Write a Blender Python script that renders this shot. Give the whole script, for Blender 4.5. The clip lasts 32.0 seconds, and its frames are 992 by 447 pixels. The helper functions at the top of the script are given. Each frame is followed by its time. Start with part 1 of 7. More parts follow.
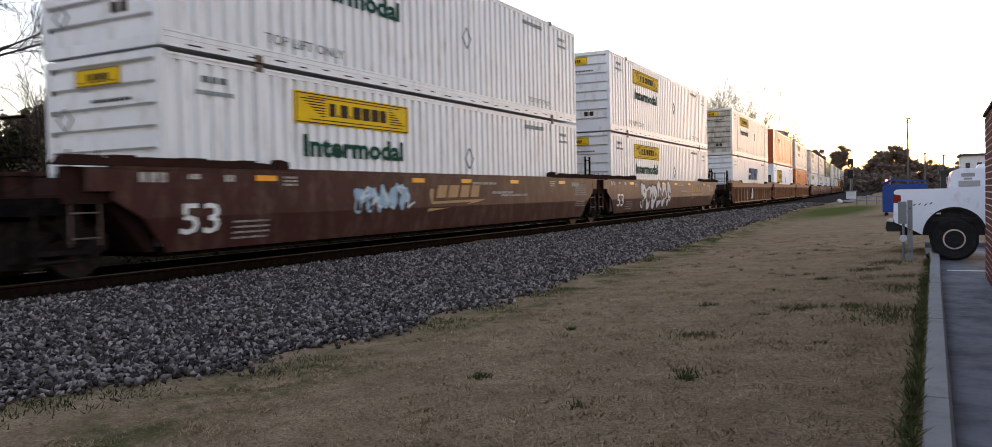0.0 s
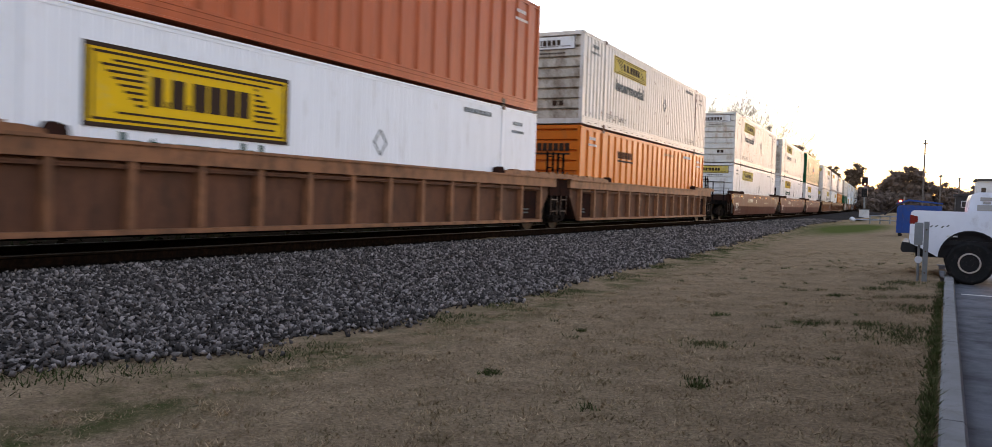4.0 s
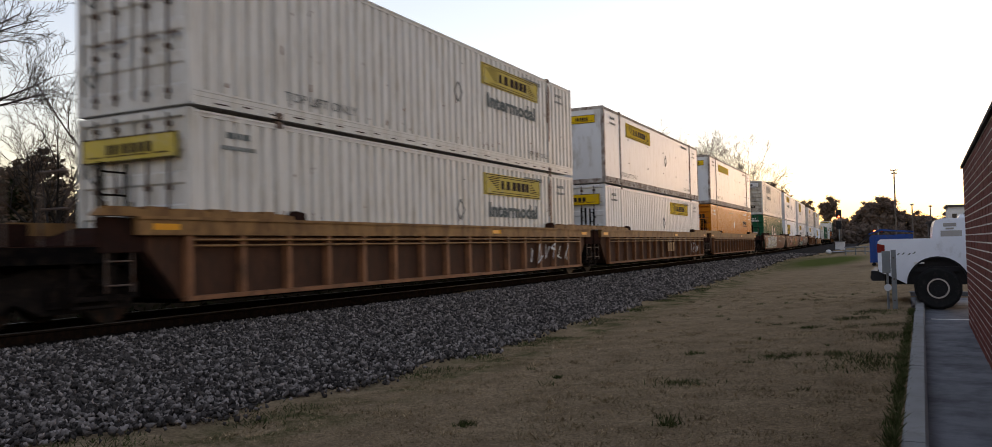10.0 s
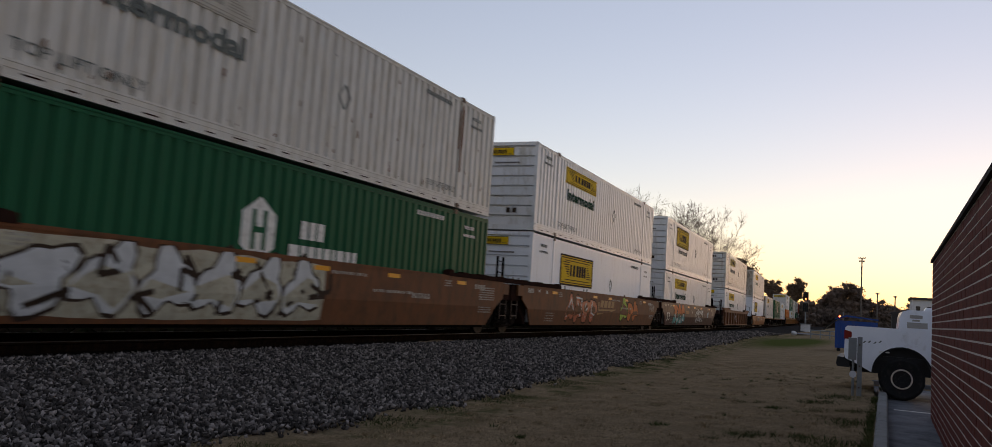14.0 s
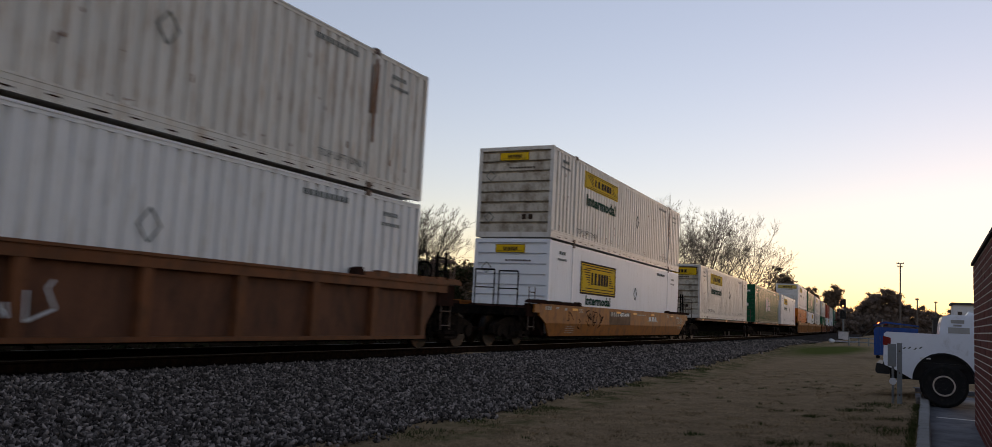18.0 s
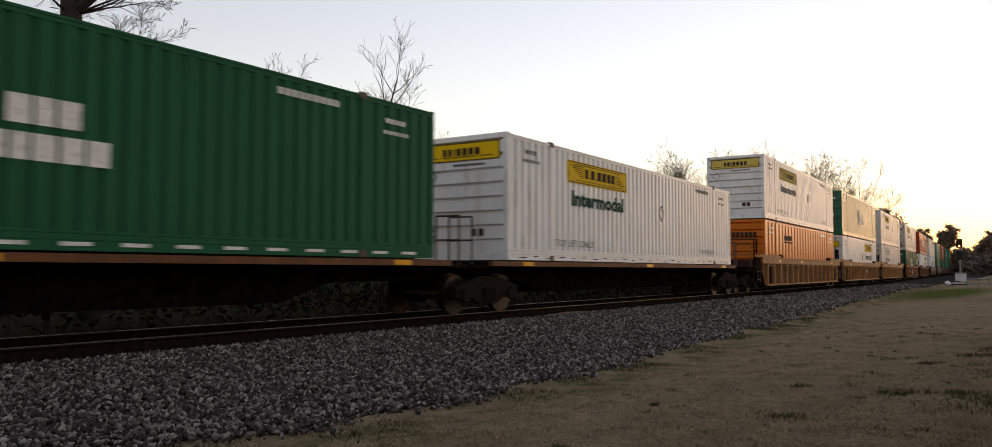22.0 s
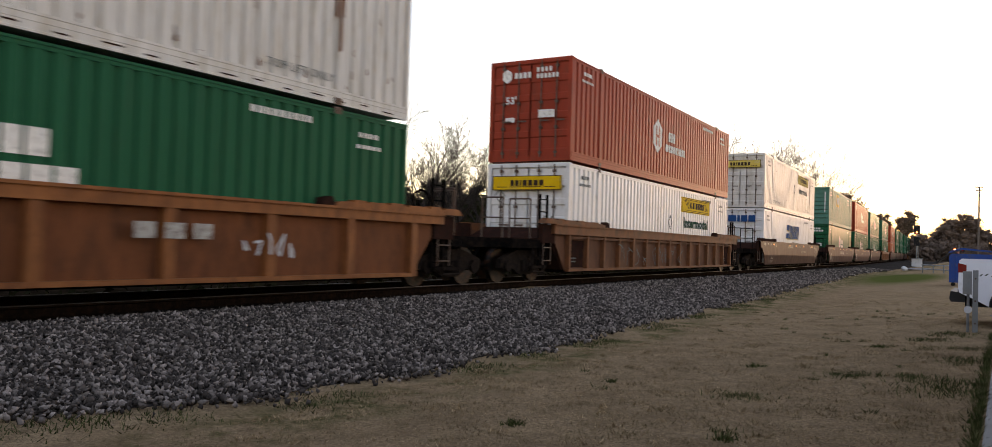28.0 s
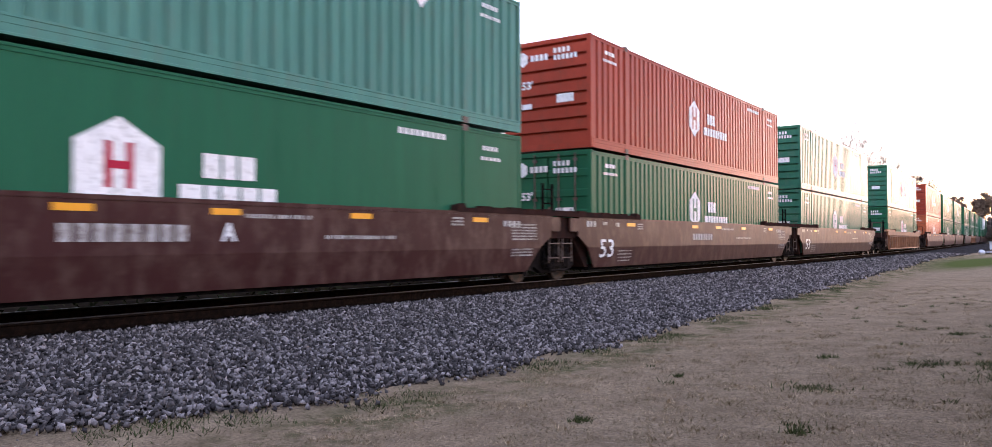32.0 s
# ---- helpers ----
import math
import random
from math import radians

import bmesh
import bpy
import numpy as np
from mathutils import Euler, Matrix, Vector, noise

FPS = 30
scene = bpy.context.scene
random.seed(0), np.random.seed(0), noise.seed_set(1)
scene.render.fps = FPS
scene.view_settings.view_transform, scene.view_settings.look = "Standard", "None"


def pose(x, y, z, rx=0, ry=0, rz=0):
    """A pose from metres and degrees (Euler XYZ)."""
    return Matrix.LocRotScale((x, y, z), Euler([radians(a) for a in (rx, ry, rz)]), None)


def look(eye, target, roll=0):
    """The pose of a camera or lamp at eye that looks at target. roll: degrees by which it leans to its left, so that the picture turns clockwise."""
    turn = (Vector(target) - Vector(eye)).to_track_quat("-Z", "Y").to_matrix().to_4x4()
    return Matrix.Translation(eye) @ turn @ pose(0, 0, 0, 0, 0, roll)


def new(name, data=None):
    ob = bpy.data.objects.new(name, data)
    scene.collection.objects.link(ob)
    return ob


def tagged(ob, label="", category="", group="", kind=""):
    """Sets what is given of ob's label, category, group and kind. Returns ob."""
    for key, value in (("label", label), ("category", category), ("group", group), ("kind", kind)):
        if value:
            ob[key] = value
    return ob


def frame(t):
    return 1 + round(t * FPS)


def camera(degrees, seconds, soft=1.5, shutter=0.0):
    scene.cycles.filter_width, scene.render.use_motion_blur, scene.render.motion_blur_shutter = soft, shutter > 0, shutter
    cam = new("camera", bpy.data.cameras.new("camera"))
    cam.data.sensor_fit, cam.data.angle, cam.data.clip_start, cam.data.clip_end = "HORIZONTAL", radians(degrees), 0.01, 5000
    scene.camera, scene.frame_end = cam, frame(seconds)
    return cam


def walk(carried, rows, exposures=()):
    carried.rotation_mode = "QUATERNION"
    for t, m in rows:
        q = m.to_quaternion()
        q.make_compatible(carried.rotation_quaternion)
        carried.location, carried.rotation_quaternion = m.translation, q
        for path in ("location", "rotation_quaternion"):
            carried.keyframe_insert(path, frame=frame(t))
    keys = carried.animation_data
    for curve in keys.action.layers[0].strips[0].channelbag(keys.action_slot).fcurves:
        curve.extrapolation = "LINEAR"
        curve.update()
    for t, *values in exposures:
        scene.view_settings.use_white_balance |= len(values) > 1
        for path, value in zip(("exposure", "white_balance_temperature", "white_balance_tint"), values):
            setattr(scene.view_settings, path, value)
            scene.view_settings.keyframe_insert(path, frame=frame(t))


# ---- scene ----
cam = camera(63.2, 32.0, soft=0.3, shutter=0.22)
PATH = [
    (0, pose(-0.027, 0.019, 1.269, 88.11, 1.31, 27.64)),
    (0.5, pose(-0.032, 0.025, 1.262, 88.36, 1.10, 28.43)),
    (1, pose(-0.042, 0.032, 1.238, 87.41, 0.01, 29.55)),
    (1.5, pose(-0.042, 0.042, 1.251, 87.56, -0.21, 30.63)),
    (2, pose(-0.045, 0.017, 1.250, 88.15, -0.72, 29.37)),
    (2.5, pose(-0.075, -0.036, 1.248, 88.28, -2.09, 28.72)),
    (3, pose(-0.090, -0.048, 1.242, 88.38, -2.28, 31.17)),
    (3.5, pose(-0.076, -0.031, 1.248, 88.56, -1.11, 29.59)),
    (4, pose(-0.091, 0.000, 1.256, 87.98, -1.92, 28.42)),
    (4.5, pose(-0.102, -0.001, 1.260, 88.62, -3.61, 26.94)),
    (6.5, pose(-0.096, 0.002, 1.263, 88.77, 0.79, 29.07)),
    (7, pose(-0.056, -0.000, 1.256, 87.75, 0.34, 28.14)),
    (7.5, pose(-0.023, -0.010, 1.257, 88.22, 0.58, 28.14)),
    (8, pose(-0.004, -0.014, 1.283, 89.38, 0.67, 27.23)),
    (8.5, pose(0.042, -0.029, 1.272, 91.02, 0.60, 27.83)),
    (9, pose(0.060, -0.038, 1.264, 91.21, 1.59, 30.59)),
    (9.5, pose(0.077, -0.043, 1.278, 90.70, 0.96, 30.16)),
    (10, pose(0.062, -0.050, 1.249, 91.71, 1.33, 27.03)),
    (10.5, pose(0.028, -0.059, 1.241, 91.00, 0.07, 25.30)),
    (11, pose(0.032, -0.059, 1.229, 92.04, -0.49, 22.68)),
    (11.5, pose(0.041, -0.048, 1.236, 93.23, -1.42, 25.04)),
    (12, pose(0.025, -0.058, 1.213, 92.37, -1.74, 23.63)),
    (12.5, pose(-0.014, -0.066, 1.224, 93.01, -1.96, 23.33)),
    (13, pose(-0.020, -0.058, 1.255, 95.60, -3.70, 24.55)),
    (13.5, pose(-0.011, -0.058, 1.254, 95.36, -3.88, 25.26)),
    (15.5, pose(0.026, -0.019, 1.237, 96.43, -3.40, 22.39)),
    (16, pose(0.013, -0.018, 1.242, 96.90, -3.06, 25.63)),
    (16.5, pose(-0.002, -0.023, 1.229, 96.58, -2.75, 28.22)),
    (17, pose(0.006, -0.017, 1.241, 96.38, -1.10, 27.94)),
    (17.5, pose(0.015, -0.011, 1.253, 95.87, -2.60, 27.13)),
    (18, pose(0.016, -0.014, 1.234, 96.23, -2.93, 27.07)),
    (18.5, pose(-0.003, -0.023, 1.233, 96.33, -1.73, 28.47)),
    (19, pose(0.002, -0.027, 1.223, 96.41, -1.03, 29.38)),
    (19.5, pose(-0.004, -0.024, 1.234, 96.55, -0.64, 30.04)),
    (20, pose(0.002, -0.012, 1.234, 96.03, -1.33, 32.12)),
    (20.5, pose(0.027, 0.008, 1.278, 95.00, -1.43, 32.47)),
    (21, pose(0.032, 0.013, 1.270, 94.43, -1.84, 33.72)),
    (21.5, pose(0.037, 0.016, 1.275, 92.98, -1.22, 34.96)),
    (22, pose(0.027, 0.007, 1.243, 93.28, -0.12, 33.82)),
    (22.5, pose(0.023, -0.000, 1.221, 93.10, 0.19, 32.09)),
    (23, pose(0.028, -0.004, 1.217, 92.15, 0.07, 30.36)),
    (23.5, pose(0.013, -0.002, 1.228, 91.93, 0.08, 30.72)),
    (24, pose(0.010, 0.007, 1.245, 91.99, -0.73, 31.29)),
    (24.5, pose(0.018, 0.010, 1.242, 92.07, -2.01, 30.05)),
    (25, pose(0.021, 0.008, 1.229, 92.05, -1.58, 30.12)),
    (25.5, pose(0.027, 0.009, 1.227, 91.84, 0.11, 30.14)),
    (27.5, pose(0.027, 0.087, 1.272, 91.78, -2.18, 31.25)),
    (28, pose(0.032, 0.083, 1.248, 91.42, -1.77, 31.48)),
    (28.5, pose(0.034, 0.084, 1.245, 91.58, -0.20, 32.43)),
    (29, pose(0.043, 0.081, 1.265, 91.72, 0.44, 32.47)),
    (29.5, pose(0.050, 0.079, 1.263, 91.69, -0.28, 32.20)),
    (30, pose(0.042, 0.074, 1.246, 90.85, -0.14, 31.52)),
    (30.5, pose(0.026, 0.063, 1.256, 90.78, 0.37, 33.87)),
    (31, pose(0.024, 0.058, 1.259, 90.27, 0.19, 34.22)),
    (31.5, pose(0.019, 0.050, 1.264, 91.09, 0.13, 34.91)),
    (32, pose(0.038, 0.049, 1.254, 91.20, 0.15, 35.68)),
]
EXPOSURES = [(t, e, k, {31: 32, 32: 42}.get(t, 28)) for t, e, k in ((0, 3.75, 7200), (1, 3.95, 7200), (2, 4.05, 7150), (4, 3.85, 7150), (7, 3.9, 7050), (8, 3.97, 7000), (9, 3.55, 7200), (10, 3.1, 7600), (11, 3.0, 7950), (12, 2.65, 8000), (13, 2.4, 7600), (16, 2.35, 7200), (17, 2.35, 7200), (19, 2.4, 7100), (20, 2.35, 7150), (21, 2.5, 7500), (22, 3.0, 8400), (23, 2.87, 8400), (24, 3.3, 8100), (25, 3.45, 8200), (28, 3.6, 7900), (29, 3.7, 7900), (30, 3.5, 7600), (31, 3.7, 7200), (32, 4.68, 6500))]
walk(cam, PATH, EXPOSURES)

# ---- daylight: clear sky after sunset glow, low sun down the line ----
world = bpy.data.worlds.new("evening_sky")
world.use_nodes = True
scene.world = world
wn = world.node_tree.nodes
sky = wn.new("ShaderNodeTexSky")
sky.sky_type, sky.sun_disc = "NISHITA", False
sky.sun_elevation, sky.sun_rotation = radians(1.3), radians(8)
sky.air_density, sky.dust_density, sky.ozone_density = 1.0, 0.1, 2.2
wn["Background"].inputs["Strength"].default_value = 0.12
haze = wn.new("ShaderNodeHueSaturation")
haze.inputs["Saturation"].default_value = 0.92
world.node_tree.links.new(sky.outputs[0], haze.inputs["Color"])
spread = wn.new("ShaderNodeGamma")
spread.inputs["Gamma"].default_value = 0.7
world.node_tree.links.new(haze.outputs[0], spread.inputs["Color"])
world.node_tree.links.new(spread.outputs[0], wn["Background"].inputs["Color"])
sun = new("sun", bpy.data.lights.new("sun", "SUN"))
sun.data.energy, sun.data.angle, sun.data.color = 0.035, radians(14), (1.0, 0.74, 0.5)
sun.matrix_world = look((16, 90, 7), (0, 0, 0))

# ---- line of the track: a gentle left-hand curve of about 2.1 km radius that runs out into a straight ----
TRACK_X, BEND, SPEED, GAIN, RAIL = -10.92, 0.000466, 16.7, 0.014, 0.30


CURVE_END = 104.0


def track_turn(y):
    """The line's bearing to the left of y, in radians."""
    return BEND * max(-CURVE_END, min(CURVE_END, y))


def track_x(y):
    e = min(abs(y), CURVE_END)
    return TRACK_X - BEND * e * e / 2 - BEND * CURVE_END * (abs(y) - e)


# ---- materials ----
def material(name, color, rough=0.6, metal=0.0, vary=0.15, scale=3.0, dirt=None, amount=0.3, grain=60.0, bump=0.15, stretch=(1, 1, 1), island=0.0, spec=None):
    """Paint or stone: base colour, broad and fine variation, dirt patches, fine relief."""
    m = bpy.data.materials.new(name)
    m.use_nodes = True
    n, l = m.node_tree.nodes, m.node_tree.links
    b = n["Principled BSDF"]
    b.inputs["Metallic"].default_value = metal
    b.inputs["Specular IOR Level"].default_value = spec if spec is not None else 0.22 if rough < 0.55 else 0.1
    co = n.new("ShaderNodeTexCoord")
    mp = n.new("ShaderNodeMapping")
    mp.inputs["Scale"].default_value = stretch
    l.new(co.outputs["Object"], mp.inputs[0])
    info = n.new("ShaderNodeObjectInfo")
    off = n.new("ShaderNodeVectorMath")
    off.operation = "ADD"
    mul = n.new("ShaderNodeMath")
    mul.operation = "MULTIPLY"
    mul.inputs[1].default_value = 37.0
    l.new(info.outputs["Random"], mul.inputs[0])
    l.new(mp.outputs[0], off.inputs[0])
    l.new(mul.outputs[0], off.inputs[1])

    def noise_tex(s, detail=4.0, roughness=0.6):
        t = n.new("ShaderNodeTexNoise")
        t.inputs["Scale"].default_value, t.inputs["Detail"].default_value, t.inputs["Roughness"].default_value = s, detail, roughness
        l.new(off.outputs[0], t.inputs["Vector"])
        return t

    broad, fine = noise_tex(scale), noise_tex(grain, 3.0)
    ramp = n.new("ShaderNodeMapRange")
    ramp.inputs["From Min"].default_value, ramp.inputs["From Max"].default_value = 0.3, 0.7
    ramp.inputs["To Min"].default_value, ramp.inputs["To Max"].default_value = 1 - vary, 1 + vary
    l.new(broad.outputs["Fac"], ramp.inputs["Value"])
    last = ramp.outputs[0]
    fr = n.new("ShaderNodeMapRange")
    fr.inputs["To Min"].default_value, fr.inputs["To Max"].default_value = 1 - vary * 0.8, 1 + vary * 0.8
    l.new(fine.outputs["Fac"], fr.inputs["Value"])
    mm = n.new("ShaderNodeMath")
    mm.operation = "MULTIPLY"
    l.new(last, mm.inputs[0])
    l.new(fr.outputs[0], mm.inputs[1])
    last = mm.outputs[0]
    if island:
        geo = n.new("ShaderNodeNewGeometry")
        ir = n.new("ShaderNodeMapRange")
        ir.inputs["To Min"].default_value, ir.inputs["To Max"].default_value = 1 - island, 1 + island
        if island > 1:
            lift = n.new("ShaderNodeMath")
            lift.operation, lift.inputs[1].default_value = "POWER", 2.4
            l.new(geo.outputs["Random Per Island"], lift.inputs[0])
            l.new(lift.outputs[0], ir.inputs["Value"])
            ir.inputs["To Min"].default_value, ir.inputs["To Max"].default_value = 0.3, 1 + island
        else:
            l.new(geo.outputs["Random Per Island"], ir.inputs["Value"])
        m2 = n.new("ShaderNodeMath")
        m2.operation = "MULTIPLY"
        l.new(last, m2.inputs[0])
        l.new(ir.outputs[0], m2.inputs[1])
        last = m2.outputs[0]
    tint = n.new("ShaderNodeVectorMath")
    tint.operation = "SCALE"
    tint.inputs[0].default_value = color
    l.new(last, tint.inputs["Scale"])
    out = tint.outputs[0]
    if dirt:
        dn = noise_tex(scale * 2.3, 6.0, 0.7)
        dr = n.new("ShaderNodeMapRange")
        dr.inputs["From Min"].default_value, dr.inputs["From Max"].default_value = 0.62 - amount * 0.45, 0.80 - amount * 0.25
        l.new(dn.outputs["Fac"], dr.inputs["Value"])
        mx = n.new("ShaderNodeMix")
        mx.data_type = "RGBA"
        mx.inputs["B"].default_value = (*dirt, 1)
        l.new(dr.outputs[0], mx.inputs["Factor"])
        l.new(out, mx.inputs["A"])
        out = mx.outputs["Result"]
    l.new(out, b.inputs["Base Color"])
    rr = n.new("ShaderNodeMapRange")
    rr.inputs["To Min"].default_value, rr.inputs["To Max"].default_value = max(0.05, rough - 0.12), min(1, rough + 0.12)
    l.new(broad.outputs["Fac"], rr.inputs["Value"])
    l.new(rr.outputs[0], b.inputs["Roughness"])
    if bump:
        bp = n.new("ShaderNodeBump")
        bp.inputs["Strength"].default_value, bp.inputs["Distance"].default_value = bump, 0.01
        l.new(fine.outputs["Fac"], bp.inputs["Height"])
        l.new(bp.outputs[0], b.inputs["Normal"])
    return m


def glow(name, color, strength):
    m = bpy.data.materials.new(name)
    m.use_nodes = True
    b = m.node_tree.nodes["Principled BSDF"]
    b.inputs["Base Color"].default_value = (*color, 1)
    b.inputs["Emission Color"].default_value = (*color, 1)
    b.inputs["Emission Strength"].default_value = strength
    return m


STREAK = (1, 3.0, 0.35)
GRIME, RUST = (0.30, 0.27, 0.23), (0.09, 0.035, 0.016)
M_WHITE = material("white_container_paint", (0.66, 0.665, 0.67), 0.40, 0, 0.06, 1.2, (0.42, 0.39, 0.34), 0.22, 40, 0.05, STREAK, spec=0.2)
M_CREAM = material("weathered_white_paint", (0.60, 0.575, 0.54), 0.40, 0, 0.08, 1.2, (0.43, 0.38, 0.31), 0.32, 40, 0.05, STREAK, spec=0.15)
M_PURE = material("clean_white_paint", (0.75, 0.78, 0.83), 0.40, 0, 0.04, 1.2, (0.5, 0.49, 0.47), 0.1, 40, 0.04, STREAK, spec=0.2)
M_RUSTY = material("rust_streaked_white_paint", (0.60, 0.58, 0.54), 0.40, 0, 0.08, 1.1, (0.36, 0.24, 0.15), 0.28, 40, 0.06, STREAK, spec=0.15)
M_ORANGE = material("orange_container_paint", (0.58, 0.14, 0.016), 0.36, 0, 0.08, 1.2, (0.40, 0.13, 0.04), 0.22, 40, 0.05, STREAK, spec=0.08)
M_AMBER = material("amber_container_paint", (0.55, 0.17, 0.012), 0.36, 0, 0.08, 1.2, (0.40, 0.13, 0.04), 0.22, 40, 0.05, STREAK, spec=0.08)
M_SALMON = material("faded_red_orange_paint", (0.45, 0.11, 0.045), 0.36, 0, 0.1, 1.2, (0.32, 0.09, 0.04), 0.3, 40, 0.05, STREAK, spec=0.08)
# the greens' base colours are raised for sky mirrored in the glossy sides
M_GREEN = material("green_container_paint", (0.010, 0.094, 0.046), 0.32, 0, 0.1, 1.2, (0.02, 0.085, 0.045), 0.2, 40, 0.05, STREAK, spec=0.03)
M_FADED = material("faded_green_paint", (0.025, 0.132, 0.08), 0.3, 0, 0.1, 1.2, (0.06, 0.13, 0.085), 0.25, 40, 0.05, STREAK, spec=0.03)
# palest of the greens: most reflected sky put into its base
M_SKYTEAL = material("dusty_teal_green_paint", (0.065, 0.195, 0.15), 0.4, 0, 0.12, 1.2, (0.09, 0.16, 0.125), 0.3, 40, 0.05, STREAK, spec=0.03)
M_RED = material("brick_red_container_paint", (0.31, 0.050, 0.028), 0.36, 0, 0.1, 1.2, (0.2, 0.05, 0.03), 0.25, 40, 0.05, STREAK, spec=0.03)
M_TAN = material("tan_wagon_paint", (0.265, 0.115, 0.057), 0.6, 0, 0.15, 1.0, (0.11, 0.055, 0.032), 0.38, 30, 0.12, (1, 1.5, 0.8))
M_BROWN = material("brown_wagon_paint", (0.048, 0.0165, 0.0135), 0.4, 0, 0.12, 1.0, (0.10, 0.055, 0.04), 0.35, 30, 0.1, (1, 1.5, 0.8), spec=0.05)
M_MAROON = material("maroon_wagon_paint", (0.062, 0.0065, 0.0055), 0.4, 0, 0.1, 1.0, (0.10, 0.03, 0.02), 0.22, 30, 0.08, (1, 1.5, 0.8), spec=0.045)
M_GOLD = material("golden_wagon_paint", (0.29, 0.098, 0.017), 0.5, 0, 0.15, 1.0, (0.11, 0.042, 0.018), 0.34, 30, 0.1, (1, 1.5, 0.8), spec=0.1)
M_DRAB = material("weathered_wagon_paint", (0.165, 0.062, 0.027), 0.65, 0, 0.18, 1.0, (0.085, 0.043, 0.024), 0.40, 30, 0.14, (1, 1.5, 0.8))
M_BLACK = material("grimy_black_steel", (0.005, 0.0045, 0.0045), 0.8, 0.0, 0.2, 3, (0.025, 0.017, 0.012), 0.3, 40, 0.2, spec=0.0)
M_WHEEL = material("worn_wheel_steel", (0.012, 0.01, 0.009), 0.5, 0.6, 0.2, 3, RUST, 0.3, 40, 0.15)
M_FITTING = material("rusted_fitting_steel", (0.12, 0.09, 0.075), 0.6, 0.4, 0.2, 4, RUST, 0.35, 50, 0.2)
M_RAILHEAD = material("polished_rail_steel", (0.055, 0.048, 0.042), 0.5, 0.3, 0.1, 4, RUST, 0.1, 60, 0.08)
M_RAIL = material("rusty_rail_steel", (0.012, 0.008, 0.006), 0.75, 0.0, 0.2, 4, (0.03, 0.016, 0.010), 0.4, 60, 0.2, spec=0.0)
M_YELLOW = material("yellow_sign_vinyl", (0.7, 0.43, 0.012), 0.7, 0, 0.06, 2, (0.5, 0.36, 0.1), 0.15, 40, 0.03, spec=0.08)
M_PALE = material("faded_yellow_vinyl", (0.56, 0.42, 0.09), 0.7, 0, 0.08, 2, (0.5, 0.42, 0.25), 0.25, 40, 0.03, spec=0.08)
M_SIGNDARK = material("dark_brown_vinyl", (0.045, 0.028, 0.02), 0.75, 0, 0.1, 2, None, 0, 40, 0.03, spec=0.05)
M_LETTERGREEN = material("dark_green_vinyl", (0.004, 0.05, 0.032), 0.75, 0, 0.08, 2, None, 0, 40, 0.03, spec=0.05)
M_LETTERGREY = material("grey_vinyl", (0.13, 0.145, 0.14), 0.75, 0, 0.08, 2, None, 0, 40, 0.03, spec=0.05)
M_DECAL = material("white_stencil_paint", (0.72, 0.70, 0.66), 0.7, 0, 0.1, 5, GRIME, 0.25, 40, 0.05, spec=0.05)
M_BLUE = material("blue_vinyl", (0.012, 0.065, 0.19), 0.75, 0, 0.08, 2, None, 0, 40, 0.03, spec=0.05)
M_REDVINYL = material("red_vinyl", (0.40, 0.025, 0.045), 0.7, 0, 0.08, 2, None, 0, 40, 0.03, spec=0.05)
M_SWOOSH = material("tan_stencil_paint", (0.38, 0.22, 0.11), 0.7, 0, 0.1, 5, None, 0, 40, 0.05, spec=0.05)
M_SPRAYWHITE = material("white_spray_paint", (0.52, 0.52, 0.52), 0.6, 0, 0.15, 4, None, 0, 40, 0.05)
M_SPRAYTEAL = material("teal_spray_paint", (0.05, 0.30, 0.29), 0.6, 0, 0.2, 4, None, 0, 40, 0.05)
M_SPRAYORANGE = material("orange_spray_paint", (0.50, 0.13, 0.03), 0.6, 0, 0.2, 4, None, 0, 40, 0.05)
M_SPRAYBLUE = material("pale_blue_spray_paint", (0.25, 0.38, 0.46), 0.6, 0, 0.2, 4, None, 0, 40, 0.05)
M_SPRAYLIME = material("lime_spray_paint", (0.30, 0.40, 0.06), 0.6, 0, 0.2, 4, None, 0, 40, 0.05)
M_REFLECT = material("amber_reflector", (0.75, 0.30, 0.01), 0.3, 0, 0.05, 2, None, 0, 40, 0.0)
M_BALLAST = material("grey_ballast_stone", (0.136, 0.116, 0.104), 0.85, 0, 0.25, 5, (0.09, 0.075, 0.066), 0.15, 90, 0.4, (1, 1, 1), 1.5, spec=0.0)
# much darker than the stones above: shade of the gaps is put into it
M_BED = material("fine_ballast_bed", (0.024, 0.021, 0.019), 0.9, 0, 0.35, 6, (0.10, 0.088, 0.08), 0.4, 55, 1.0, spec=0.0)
# near black: oil stain plus the shade under the train, put into the colour
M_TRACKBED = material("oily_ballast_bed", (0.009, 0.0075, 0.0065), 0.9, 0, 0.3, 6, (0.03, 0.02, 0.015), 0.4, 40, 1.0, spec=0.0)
M_TIE = material("creosoted_timber", (0.02, 0.015, 0.012), 0.85, 0, 0.25, 4, (0.10, 0.08, 0.06), 0.3, 50, 0.4, (4, 0.4, 4), spec=0.0)
M_KERB = material("kerb_concrete", (0.25, 0.245, 0.235), 0.85, 0, 0.12, 2.5, (0.20, 0.19, 0.17), 0.3, 80, 0.25)
M_ASPHALT = material("worn_pavement", (0.15, 0.155, 0.165), 0.75, 0, 0.25, 1.1, (0.06, 0.063, 0.068), 0.42, 120, 0.3)
M_MORTAR = material("pale_mortar", (0.70, 0.64, 0.58), 0.9, 0, 0.1, 5, (0.5, 0.44, 0.4), 0.3, 120, 0.3)
